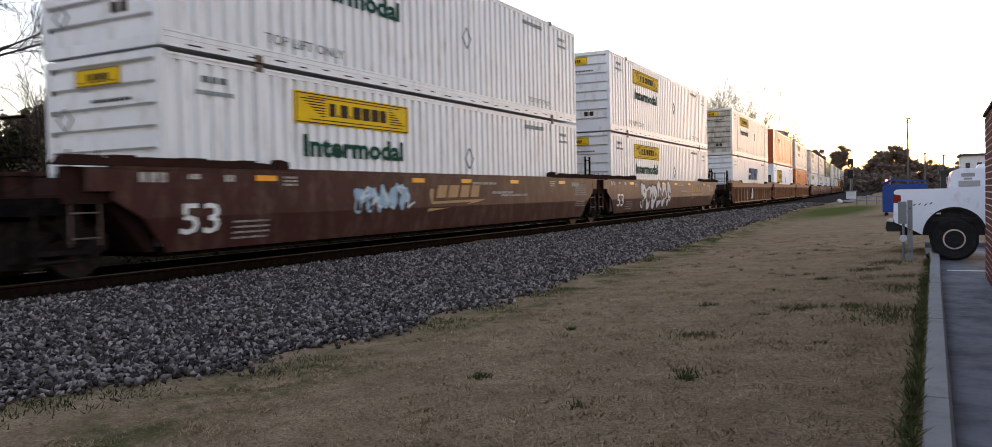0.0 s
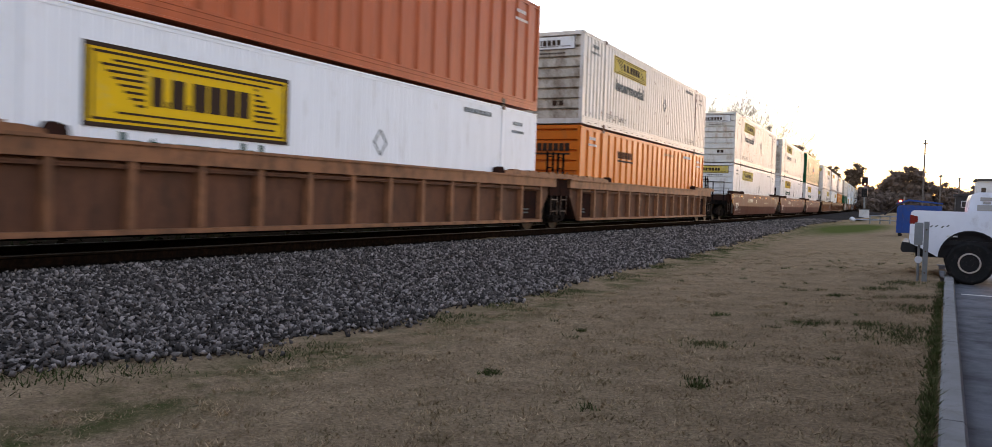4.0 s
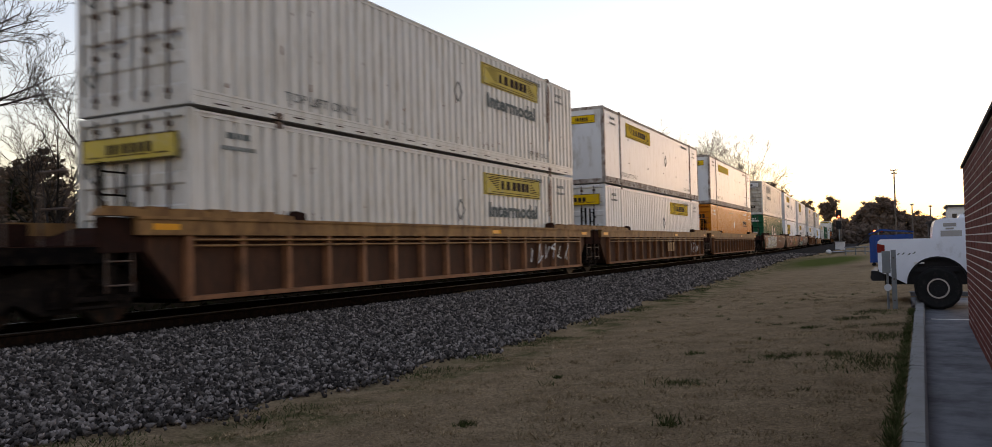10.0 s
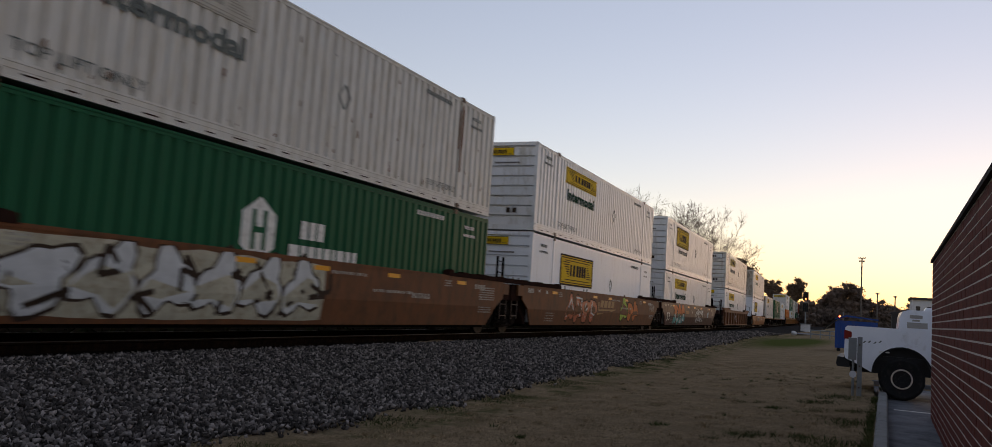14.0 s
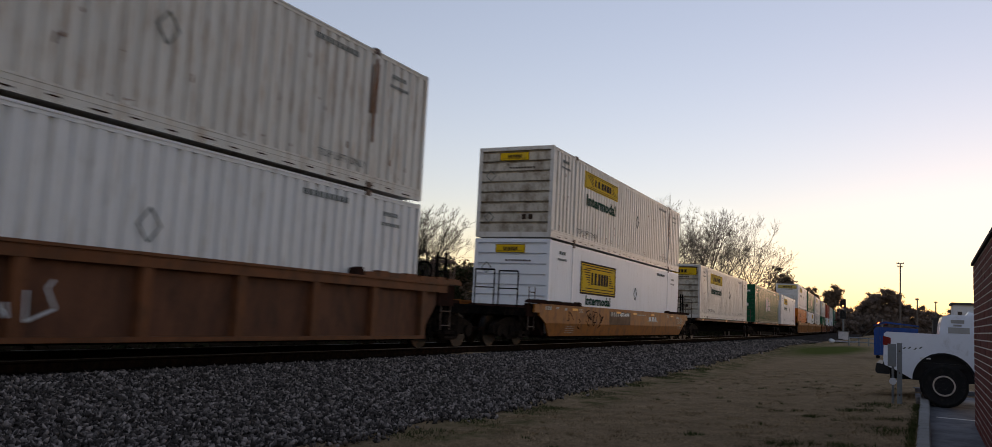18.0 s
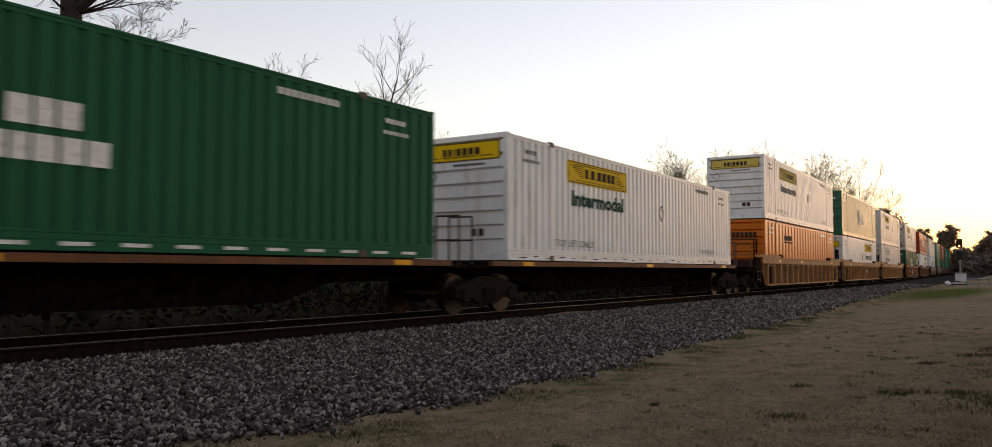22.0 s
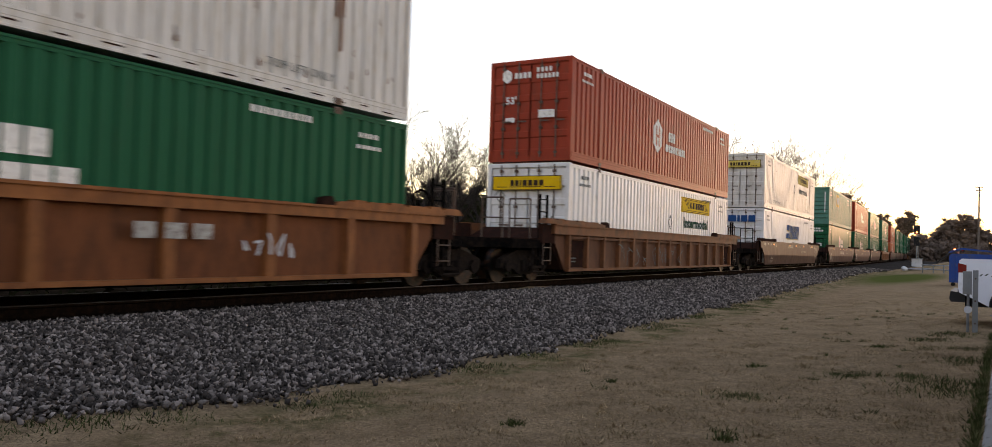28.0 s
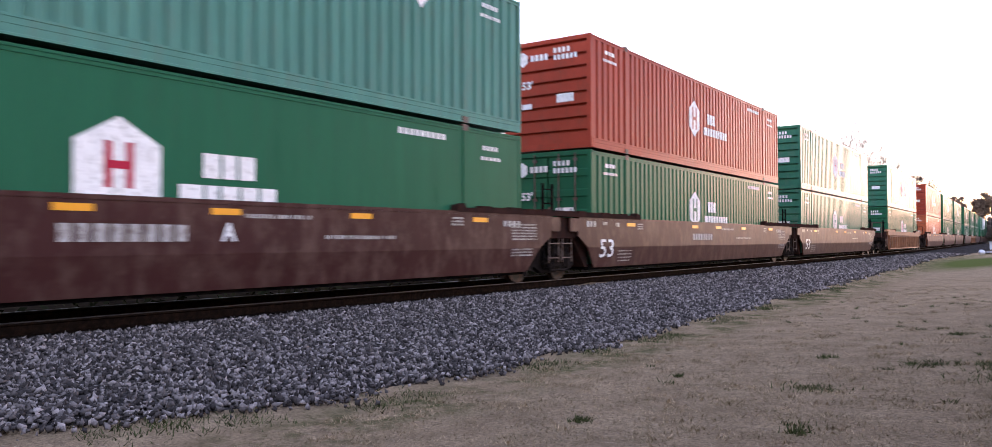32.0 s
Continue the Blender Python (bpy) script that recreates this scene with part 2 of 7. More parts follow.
M_COPING = material("dark_metal_coping", (0.03, 0.022, 0.02), 0.85, 0.0, 0.1, 3, None, 0, 40, 0.05)
M_BARK = material("dark_bark", (0.032, 0.025, 0.021), 0.9, 0, 0.3, 4, (0.065, 0.052, 0.042), 0.3, 30, 0.6, (2, 2, 0.5))
M_TWIG = material("bare_twig_bark", (0.05, 0.04, 0.034), 0.9, 0, 0.2, 2, None, 0, 20, 0.1)
M_NEEDLE = material("dark_pine_foliage", (0.026, 0.030, 0.015), 0.95, 0, 0.3, 0.6, (0.06, 0.038, 0.02), 0.3, 8, 0.2, (1, 1, 1), 0.4, 0.0)
# brown foliage, base raised for haze on the far pines
M_LEAF = material("autumn_foliage", (0.13, 0.10, 0.075), 0.95, 0, 0.3, 0.5, (0.12, 0.068, 0.04), 0.35, 8, 0.2, (1, 1, 1), 0.3, 0.0)
# distance haze is mixed into the colour: paler, greyer, with little contrast
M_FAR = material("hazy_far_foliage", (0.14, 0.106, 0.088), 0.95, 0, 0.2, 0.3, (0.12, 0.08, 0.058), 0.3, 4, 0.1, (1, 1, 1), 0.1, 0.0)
M_TRUCK = material("white_car_paint", (0.76, 0.79, 0.84), 0.25, 0, 0.02, 1, (0.5, 0.5, 0.5), 0.08, 30, 0.0)
M_RUBBER = material("tyre_rubber", (0.018, 0.018, 0.018), 0.75, 0, 0.15, 5, (0.05, 0.045, 0.04), 0.2, 60, 0.2)
M_BLACKTRIM = material("black_plastic_trim", (0.015, 0.015, 0.017), 0.5, 0, 0.1, 4, None, 0, 60, 0.1)
M_RIM = material("machined_rim_metal", (0.55, 0.55, 0.56), 0.3, 0.9, 0.05, 4, None, 0, 60, 0.05)
M_LAMP = material("red_lamp_plastic", (0.20, 0.012, 0.01), 0.2, 0, 0.05, 4, None, 0, 60, 0.0)
M_GLASS = material("tinted_window_glass", (0.03, 0.035, 0.04), 0.08, 0, 0.02, 2, None, 0, 40, 0.0)
M_DUMP = material("blue_dumpster_paint", (0.008, 0.05, 0.22), 0.5, 0, 0.1, 2, (0.05, 0.06, 0.12), 0.25, 40, 0.1)
M_GALV = material("galvanised_steel", (0.2, 0.22, 0.235), 0.5, 0.6, 0.12, 5, (0.25, 0.24, 0.22), 0.25, 50, 0.1)
M_POLE = material("weathered_pole_timber", (0.13, 0.11, 0.095), 0.85, 0, 0.15, 3, None, 0, 40, 0.2)
M_PLASTER = material("pale_render_wall", (0.55, 0.56, 0.58), 0.8, 0, 0.06, 1, (0.4, 0.4, 0.4), 0.2, 40, 0.1)
M_ROOF = material("dark_roofing", (0.06, 0.055, 0.055), 0.8, 0, 0.15, 1, None, 0, 40, 0.2)
M_RUSTTAN = material("rust_orange_wagon_paint", (0.26, 0.095, 0.034), 0.6, 0, 0.18, 1.0, (0.14, 0.05, 0.022), 0.38, 30, 0.12, (1, 1.5, 0.8))
# rust-orange paint dimmed for the shade between ribs, plus rust patches
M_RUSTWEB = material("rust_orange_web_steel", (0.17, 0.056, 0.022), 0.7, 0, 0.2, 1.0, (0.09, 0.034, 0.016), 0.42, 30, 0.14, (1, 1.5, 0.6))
M_CHORD = material("dull_yellow_chord_paint", (0.27, 0.14, 0.055), 0.6, 0, 0.2, 1.0, (0.11, 0.05, 0.022), 0.42, 30, 0.12, (1, 1.5, 0.8))
# recess shade under the chord is put into this brown, along with dirt
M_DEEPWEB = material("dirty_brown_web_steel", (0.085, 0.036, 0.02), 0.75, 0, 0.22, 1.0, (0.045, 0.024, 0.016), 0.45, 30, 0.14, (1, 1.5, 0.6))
M_SOILED = material("soiled_white_end_paint", (0.50, 0.455, 0.385), 0.6, 0, 0.15, 1.2, (0.17, 0.125, 0.085), 0.42, 40, 0.08, (1, 1, 0.6))
M_RUSTEDGE = material("rust_bitten_white_edge_paint", (0.52, 0.49, 0.45), 0.6, 0, 0.15, 2.5, (0.10, 0.045, 0.025), 0.62, 40, 0.1, (1, 1, 0.6))
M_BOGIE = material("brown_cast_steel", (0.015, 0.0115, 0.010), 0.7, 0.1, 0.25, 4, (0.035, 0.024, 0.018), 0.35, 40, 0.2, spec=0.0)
M_WORN = material("worn_stencil_paint", (0.40, 0.37, 0.33), 0.7, 0, 0.2, 4, (0.10, 0.05, 0.04), 0.35, 40, 0.05, spec=0.05)
M_GHOST = material("bleached_sign_vinyl", (0.50, 0.475, 0.43), 0.7, 0, 0.1, 2, (0.40, 0.36, 0.30), 0.3, 40, 0.03, spec=0.05)
M_GHOSTDARK = material("bleached_sign_print", (0.34, 0.32, 0.29), 0.7, 0, 0.1, 2, None, 0, 40, 0.03, spec=0.05)
M_SIGNALRED = glow("red_signal_lamp", (1.0, 0.06, 0.02), 6.0)


def grass_material():
    """Dormant turf: straw colour, worn soil, green weed patches, and a weedy strip along the stones."""
    m = bpy.data.materials.new("dormant_turf")
    m.use_nodes = True
    n, l = m.node_tree.nodes, m.node_tree.links
    b = n["Principled BSDF"]
    b.inputs["Roughness"].default_value = 0.95
    b.inputs["Specular IOR Level"].default_value = 0.0
    co = n.new("ShaderNodeTexCoord")

    def nz(s, d=5.0, r=0.65, w=0.0):
        t = n.new("ShaderNodeTexNoise")
        t.inputs["Scale"].default_value, t.inputs["Detail"].default_value, t.inputs["Roughness"].default_value = s, d, r
        t.inputs["Distortion"].default_value = w
        l.new(co.outputs["Object"], t.inputs["Vector"])
        return t.outputs["Fac"]

    def ramp(v, a, c):
        r = n.new("ShaderNodeMapRange")
        r.inputs["From Min"].default_value, r.inputs["From Max"].default_value = a, c
        l.new(v, r.inputs["Value"])
        return r.outputs[0]

    def mix(f, a, c):
        x = n.new("ShaderNodeMix")
        x.data_type = "RGBA"
        l.new(f, x.inputs["Factor"])
        for key, v in (("A", a), ("B", c)):
            if isinstance(v, tuple):
                x.inputs[key].default_value = (*v, 1)
            else:
                l.new(v, x.inputs[key])
        return x.outputs["Result"]

    straw = mix(ramp(nz(1.6), 0.35, 0.68), (0.27, 0.188, 0.112), (0.41, 0.295, 0.18))
    straw = mix(ramp(nz(38, 4), 0.40, 0.75), straw, (0.13, 0.09, 0.058))
    straw = mix(ramp(nz(5.5, 6, 0.8, 0.8), 0.50, 0.74), straw, (0.155, 0.108, 0.07))
    straw = mix(ramp(nz(17, 6, 0.8), 0.58, 0.70), straw, (0.42, 0.32, 0.225))
    straw = mix(ramp(nz(9, 6, 0.75, 0.5), 0.56, 0.72), straw, (0.085, 0.065, 0.036))
    green = mix(ramp(nz(60, 3), 0.3, 0.7), (0.045, 0.056, 0.018), (0.11, 0.105, 0.045))
    out = mix(ramp(nz(1.1, 6, 0.7, 0.6), 0.64, 0.78), straw, green)
    # green patch far along the verge
    far = n.new("ShaderNodeVectorMath")
    far.operation = "MULTIPLY_ADD"
    far.inputs[1].default_value, far.inputs[2].default_value = (0.42, 0.062, 0), (1.9, -3.5, 0)
    l.new(co.outputs["Object"], far.inputs[0])
    ln = n.new("ShaderNodeVectorMath")
    ln.operation = "LENGTH"
    l.new(far.outputs[0], ln.inputs[0])
    fr = ramp(ln.outputs["Value"], 1.15, 0.6)
    out = mix(fr, out, (0.085, 0.098, 0.03))
    # weedy strip beside the ballast
    sep = n.new("ShaderNodeSeparateXYZ")
    l.new(co.outputs["Object"], sep.inputs[0])
    away = n.new("ShaderNodeMapRange")
    away.inputs["From Min"].default_value, away.inputs["From Max"].default_value = 10, 60
    away.inputs["To Min"].default_value, away.inputs["To Max"].default_value = 4.42, 6.6
    l.new(sep.outputs["Y"], away.inputs["Value"])
    d = n.new("ShaderNodeMath")
    d.operation = "ADD"
    l.new(away.outputs[0], d.inputs[1])
    l.new(sep.outputs["X"], d.inputs[0])
    ab = n.new("ShaderNodeMath")
    ab.operation = "ABSOLUTE"
    l.new(d.outputs[0], ab.inputs[0])
    near = n.new("ShaderNodeMapRange")
    near.inputs["From Min"].default_value, near.inputs["From Max"].default_value = 0.15, 0.75
    near.inputs["To Min"].default_value, near.inputs["To Max"].default_value = 1, 0
    l.new(ab.outputs[0], near.inputs["Value"])
    pr = n.new("ShaderNodeMath")
    pr.operation = "MULTIPLY"
    l.new(near.outputs[0], pr.inputs[0])
    l.new(ramp(nz(2.0, 5, 0.7), 0.44, 0.62), pr.inputs[1])
    out = mix(pr.outputs[0], out, green)
    l.new(out, b.inputs["Base Color"])
    bp = n.new("ShaderNodeBump")
    bp.inputs["Strength"].default_value, bp.inputs["Distance"].default_value = 0.9, 0.03
    l.new(nz(45, 6, 0.75), bp.inputs["Height"])
    l.new(bp.outputs[0], b.inputs["Normal"])
    return m


M_TURF = grass_material()
M_BLADE = material("straw_grass_blades", (0.37, 0.265, 0.16), 0.95, 0, 0.3, 2.2, (0.14, 0.105, 0.055), 0.48, 9, 0, (1, 1, 1), 0.35, spec=0.0)
# web of tan wagons: rust colour darkened as shade of the recess
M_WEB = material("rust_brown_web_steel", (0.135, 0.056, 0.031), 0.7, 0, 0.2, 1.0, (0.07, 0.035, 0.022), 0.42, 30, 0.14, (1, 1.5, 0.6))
# ochre is lifted for lit ribs, its web darkened for their shade
M_OCHRE = material("ochre_wagon_paint", (0.34, 0.15, 0.053), 0.6, 0, 0.15, 1.0, (0.17, 0.075, 0.032), 0.36, 30, 0.12, (1, 1.5, 0.8))
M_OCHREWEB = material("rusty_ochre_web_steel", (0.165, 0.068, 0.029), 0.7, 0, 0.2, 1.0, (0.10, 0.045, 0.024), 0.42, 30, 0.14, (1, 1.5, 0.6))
# guide ridges of smooth wagons: their shadow is put into this near-black colour
M_RIDGE = material("dark_worn_ridge_steel", (0.035, 0.016, 0.012), 0.65, 0, 0.2, 2.0, (0.02, 0.014, 0.012), 0.4, 30, 0.1, spec=0.0)
# colour of the added floor sheet, dark in place of shade beyond the train
M_SHADEFLOOR = material("dark_leaf_litter", (0.022, 0.016, 0.011), 0.95, 0, 0.3, 1.5, (0.045, 0.03, 0.018), 0.35, 25, 0.8, spec=0.0)
M_SPRAYCREAM = material("cream_spray_paint", (0.42, 0.38, 0.29), 0.7, 0, 0.2, 3, (0.2, 0.14, 0.08), 0.25, 40, 0.05)
M_WEED = material("green_weed_blades", (0.06, 0.07, 0.026), 0.9, 0, 0.25, 2, (0.14, 0.12, 0.06), 0.3, 8, 0, (1, 1, 1), 0.45, spec=0.0)
M_BRICK = material("red_brick", (0.165, 0.042, 0.031), 0.8, 0, 0.3, 8, (0.08, 0.03, 0.025), 0.3, 120, 0.35)


# ---- mesh tools ----
class Build:
    """Collects vertices and faces for one mesh."""

    def __init__(self):
        self.v, self.f = [], []

    def quad(self, *p):
        k = len(self.v)
        self.v += p
        self.f.append(tuple(range(k, k + len(p))))
        return self

    def box(self, x0, x1, y0, y1, z0, z1):
        k = len(self.v)
        self.v += [(x, y, z) for z in (z0, z1) for y in (y0, y1) for x in (x0, x1)]
        self.f += [tuple(k + i for i in q) for q in ((0, 2, 3, 1), (4, 5, 7, 6), (0, 1, 5, 4), (2, 6, 7, 3), (0, 4, 6, 2), (1, 3, 7, 5))]
        return self

    def prism(self, pts, axis, a, b):
        """Extrudes the outline pts, given in the two other axes, along the axis from a to b."""
        k, n = len(self.v), len(pts)
        for c in (a, b):
            for p, q in pts:
                self.v.append({"x": (c, p, q), "y": (p, c, q), "z": (p, q, c)}[axis])
        self.f.append(tuple(range(k + n - 1, k - 1, -1)))
        self.f.append(tuple(range(k + n, k + 2 * n)))
        for i in range(n):
            j = (i + 1) % n
            self.f.append((k + i, k + j, k + n + j, k + n + i))
        return self

    def disc(self, axis, c, r, a, b, n=20, r2=None):
        """A cylinder (or cone) round the axis through c, from a to b."""
        k, r2 = len(self.v), r if r2 is None else r2
        for s, e in ((a, r), (b, r2)):
            for i in range(n):
                p, q = c[0] + e * math.cos(2 * math.pi * i / n), c[1] + e * math.sin(2 * math.pi * i / n)
                self.v.append({"x": (s, p, q), "y": (p, s, q), "z": (p, q, s)}[axis])
        self.f.append(tuple(range(k + n - 1, k - 1, -1)))
        self.f.append(tuple(range(k + n, k + 2 * n)))
        for i in range(n):
            j = (i + 1) % n
            self.f.append((k + i, k + j, k + n + j, k + n + i))
        return self

    def ring(self, axis, c, r, w, a, b, n=24):
        """A flat ring of width w round the axis."""
        k = len(self.v)
        for s in (a, b):
            for e in (r - w, r):
                for i in range(n):
                    p, q = c[0] + e * math.cos(2 * math.pi * i / n), c[1] + e * math.sin(2 * math.pi * i / n)
                    self.v.append({"x": (s, p, q), "y": (p, s, q), "z": (p, q, s)}[axis])
        for i in range(n):
            j = (i + 1) % n
            for u, w2 in ((0, 1), (1, 3), (3, 2), (2, 0)):
                self.f.append((k + u * n + i, k + u * n + j, k + w2 * n + j, k + w2 * n + i))
        return self

    def tube(self, a, b, r, r2=None, n=6):
        a, b = Vector(a), Vector(b)
        d = (b - a).normalized()
        s = d.orthogonal().normalized()
        t = d.cross(s)
        k, r2 = len(self.v), r if r2 is None else r2
        for c, e in ((a, r), (b, r2)):
            for i in range(n):
                w = 2 * math.pi * i / n
                self.v.append(tuple(c + s * (e * math.cos(w)) + t * (e * math.sin(w))))
        for i in range(n):
            j = (i + 1) % n
            self.f.append((k + i, k + j, k + n + j, k + n + i))
        self.f.append(tuple(range(k + n - 1, k - 1, -1)))
        self.f.append(tuple(range(k + n, k + 2 * n)))
        return self

    def mesh(self, name, mat):
        me = bpy.data.meshes.new(name)
        me.from_pydata(self.v, [], self.f)
        me.materials.append(mat)
        me.update()
        return me


CACHE = {}


def shared(name, mat, key, make):
    """One mesh for all alike parts: make(build) fills it the first time."""
    k = (name, mat.name, key)
    if k not in CACHE:
        b = Build()
        make(b)
        CACHE[k] = b.mesh(name, mat)
    return CACHE[k]


def part(name, mesh, parent, label=""):
    ob = new(name, mesh)
    ob.parent = parent
    if name.split("_")[-1] in SMALL:
        ob["kind"] = "stuff"
    if label:
        ob["label"] = label
    return ob


SMALL = ("shadow", "graphic", "piece", "branchwork", "stencil", "gear", "outline", "ground", "wordmark", "slotting", "scrawl", "placard", "device", "scuffing", "stain", "tape", "fastening", "stroke")


def thing(name, label, category, m=None, group="", kind=""):
    ob = new(name)
    ob.empty_display_size = 0.2
    if m is not None:
        ob.matrix_basis = m
    return tagged(ob, label, category, group, kind)


def solid(name, build, mat, label="", category="", kind="", group=""):
    return tagged(new(name, build.mesh(name, mat)), label, category, group, kind)


def raw_mesh(name, verts, tris, mat):
    """A mesh from numpy arrays of vertices and triangles."""
    me = bpy.data.meshes.new(name)
    me.vertices.add(len(verts))
    me.vertices.foreach_set("co", np.asarray(verts, np.float32).ravel())
    me.loops.add(len(tris) * 3)
    me.loops.foreach_set("vertex_index", np.asarray(tris, np.int32).ravel())
    me.polygons.add(len(tris))
    me.polygons.foreach_set("loop_start", np.arange(0, len(tris) * 3, 3, dtype=np.int32))
    me.materials.append(mat)
    me.update(calc_edges=True)
    return me


TEXTS = {}


def text_mesh(words, width, height, mat, plane, at, bold=0.035):
    """Lettering as a mesh, fitted to width x height; plane 'side' reads along y, 'end' reads along x. at: lower left corner."""
    key = (words, width, height, mat.name, plane, at)
    if key in TEXTS:
        return TEXTS[key]
    cu = bpy.data.curves.new("lettering", "FONT")
    cu.body, cu.offset, cu.resolution_u = words, bold, 2
    ob = bpy.data.objects.new("lettering", cu)
    scene.collection.objects.link(ob)
    bpy.context.view_layer.update()
    me = bpy.data.meshes.new_from_object(ob.evaluated_get(bpy.context.evaluated_depsgraph_get()))
    bpy.data.objects.remove(ob)
    xs, ys = [v.co.x for v in me.vertices], [v.co.y for v in me.vertices]
    sx, sy = width / (max(xs) - min(xs)), height / (max(ys) - min(ys))
    for v in me.vertices:
        a, c = (v.co.x - min(xs)) * sx, (v.co.y - min(ys)) * sy
        v.co = (at[0], at[1] + a, at[2] + c) if plane == "side" else (at[0] + a, at[1], at[2] + c)
    me.materials.clear()
    me.materials.append(mat)
    me.name = "lettering"
    TEXTS[key] = me
    return me


# ---- ground ----
def ground_z(x, y):
    """Turf falls from the kerb to the stones, rises to the track bed, and falls away behind it."""
    c = track_x(y) - TRACK_X
    x = x - c * min(1, max(0, -x / 5))
    if x > 0.1:
        z = 0.10
    elif x > -4.8:
        z = 0.10 + (x - 0.1) * 0.051
    elif x > -9.3:
        z = -0.15 + (-4.8 - x) / 4.5 * 0.25
    elif x > -12.6:
        z = 0.10
    elif x > -15.5:
        z = 0.10 - (-12.6 - x) / 2.9 * 0.5
    else:
        z = -0.40 + min(1.2, (-15.5 - x) * 0.03)
    return z


def stone_edge(y):
    """Where the loose stones end against the turf."""
    return -5.0 - max(0, 5 - y) * 0.40 - max(0, min(y, 60) - 10) * 0.049


def bumps(x, y):
    return noise.noise(Vector((x * 0.35, y * 0.35, 0))) * 0.05 + noise.noise(Vector((x * 1.3, y * 1.3, 3))) * 0.022 + noise.noise(Vector((x * 3.1, y * 3.1, 8))) * 0.014


def ground_sheet():
    xs = [-3000, -800, -300, -120, -70, -45] + [-30 + 1.0 * i for i in range(14)] + [-16 + 0.4 * i for i in range(30)] + [-4.0 + 0.2 * i for i in range(20)] + [0.0, 0.08]
    right = [0.08, 0.6, 2, 4, 8, 15, 30, 60, 120, 300, 800, 3000]
    ys = [-300, -100, -40] + [-20 + 2.0 * i for i in range(10)] + [0.4 * i for i in range(60)] + [24 + 2.0 * i for i in range(30)] + [84 + 8.0 * i for i in range(30)] + [330, 450, 800, 3000]
    b = Build()
    for cols, y0 in ((xs, -1e9), (right, -1e8)):
        rows = [y for y in ys if y >= y0]
        k, w = len(b.v), len(cols)
        for y in rows:
            for x in cols:
                u = bumps(x, y)
                rough = 1 if -30 < x < 0.0 and y < 120 else 0
                b.v.append((x, y, ground_z(x, y) + u * rough - ((0.05 if y > 19.2 else 0.25) if y0 > -1e9 else 0)))
        for j in range(len(rows) - 1):
            for i in range(w - 1):
                b.f.append((k + j * w + i, k + j * w + i + 1, k + (j + 1) * w + i + 1, k + (j + 1) * w + i))
    g = solid("ground", b, M_TURF, "dormant straw-coloured turf with green weed patches", "ground", "structure")
    for p in g.data.polygons:
        p.use_smooth = True
    return g


def ballast_bed():
    """Sheet of fine stone under the loose stones, the bed between the rails, and the floor behind; all darkened for
    shade.
    """
    for name, mat, cols, lift, label in (
        ("ballast", M_BED, [-9.75 + 0.25 * i for i in range(21)], 0.03, "crushed-stone ballast shoulder, darkened for the shaded gaps between stones"),
        # bed colour stands in for the train's shade
        ("track_bed", M_TRACKBED, [-15.2, -14, -13, -12.4, -11.6, -10.9, -10.2, -9.745], 0.035, "oily ballast bed, colour darkened for the shade under the train"),
        # sheet added so that the view under the wagons stays dark
        ("woodland_floor", M_SHADEFLOOR, [-75, -60, -50, -42, -36, -32, -28, -24, -21, -18.5, -16.5, -15.19], 0.12, "dark sheet behind the track, added as shade below the trees"),
    ):
        b = Build()
        ys = [-40 + 1.0 * i for i in range(120)] + [80 + 6.0 * i for i in range(40)]
        if name != "woodland_floor":
            ys = [-620 + 20.0 * i for i in range(29)] + ys + [320 + 20.0 * i for i in range(27)]
        w = len(cols)
        for y in ys:
            for i, x in enumerate(cols):
                c = track_x(y) - TRACK_X
                edge = noise.noise(Vector((x, y * 0.5, 7))) * 0.22 if i == w - 1 and name == "ballast" else 0
                if name == "ballast":
                    x = -9.75 + (x + 9.75) * (stone_edge(y) + 9.75) / 5.0
                X = x + c * min(1, max(0, -x / 5)) * (1 if x < -9 else 0.2) + edge
                b.v.append((X, y, ground_z(X, y) + lift + noise.noise(Vector((x * 1.5, y * 1.5, 1))) * (0.03 if name != "woodland_floor" else 0.08) - (0.07 if i == w - 1 and name == "ballast" else 0)))
        for j in range(len(ys) - 1):
            for i in range(w - 1):
                b.f.append((j * w + i, j * w + i + 1, (j + 1) * w + i + 1, (j + 1) * w + i))
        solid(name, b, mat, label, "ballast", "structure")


def scatter(n, x0, x1, y0, y1, seed):
    r = np.random.default_rng(seed)
    return r, r.uniform(x0, x1, n), r.uniform(y0, y1, n)


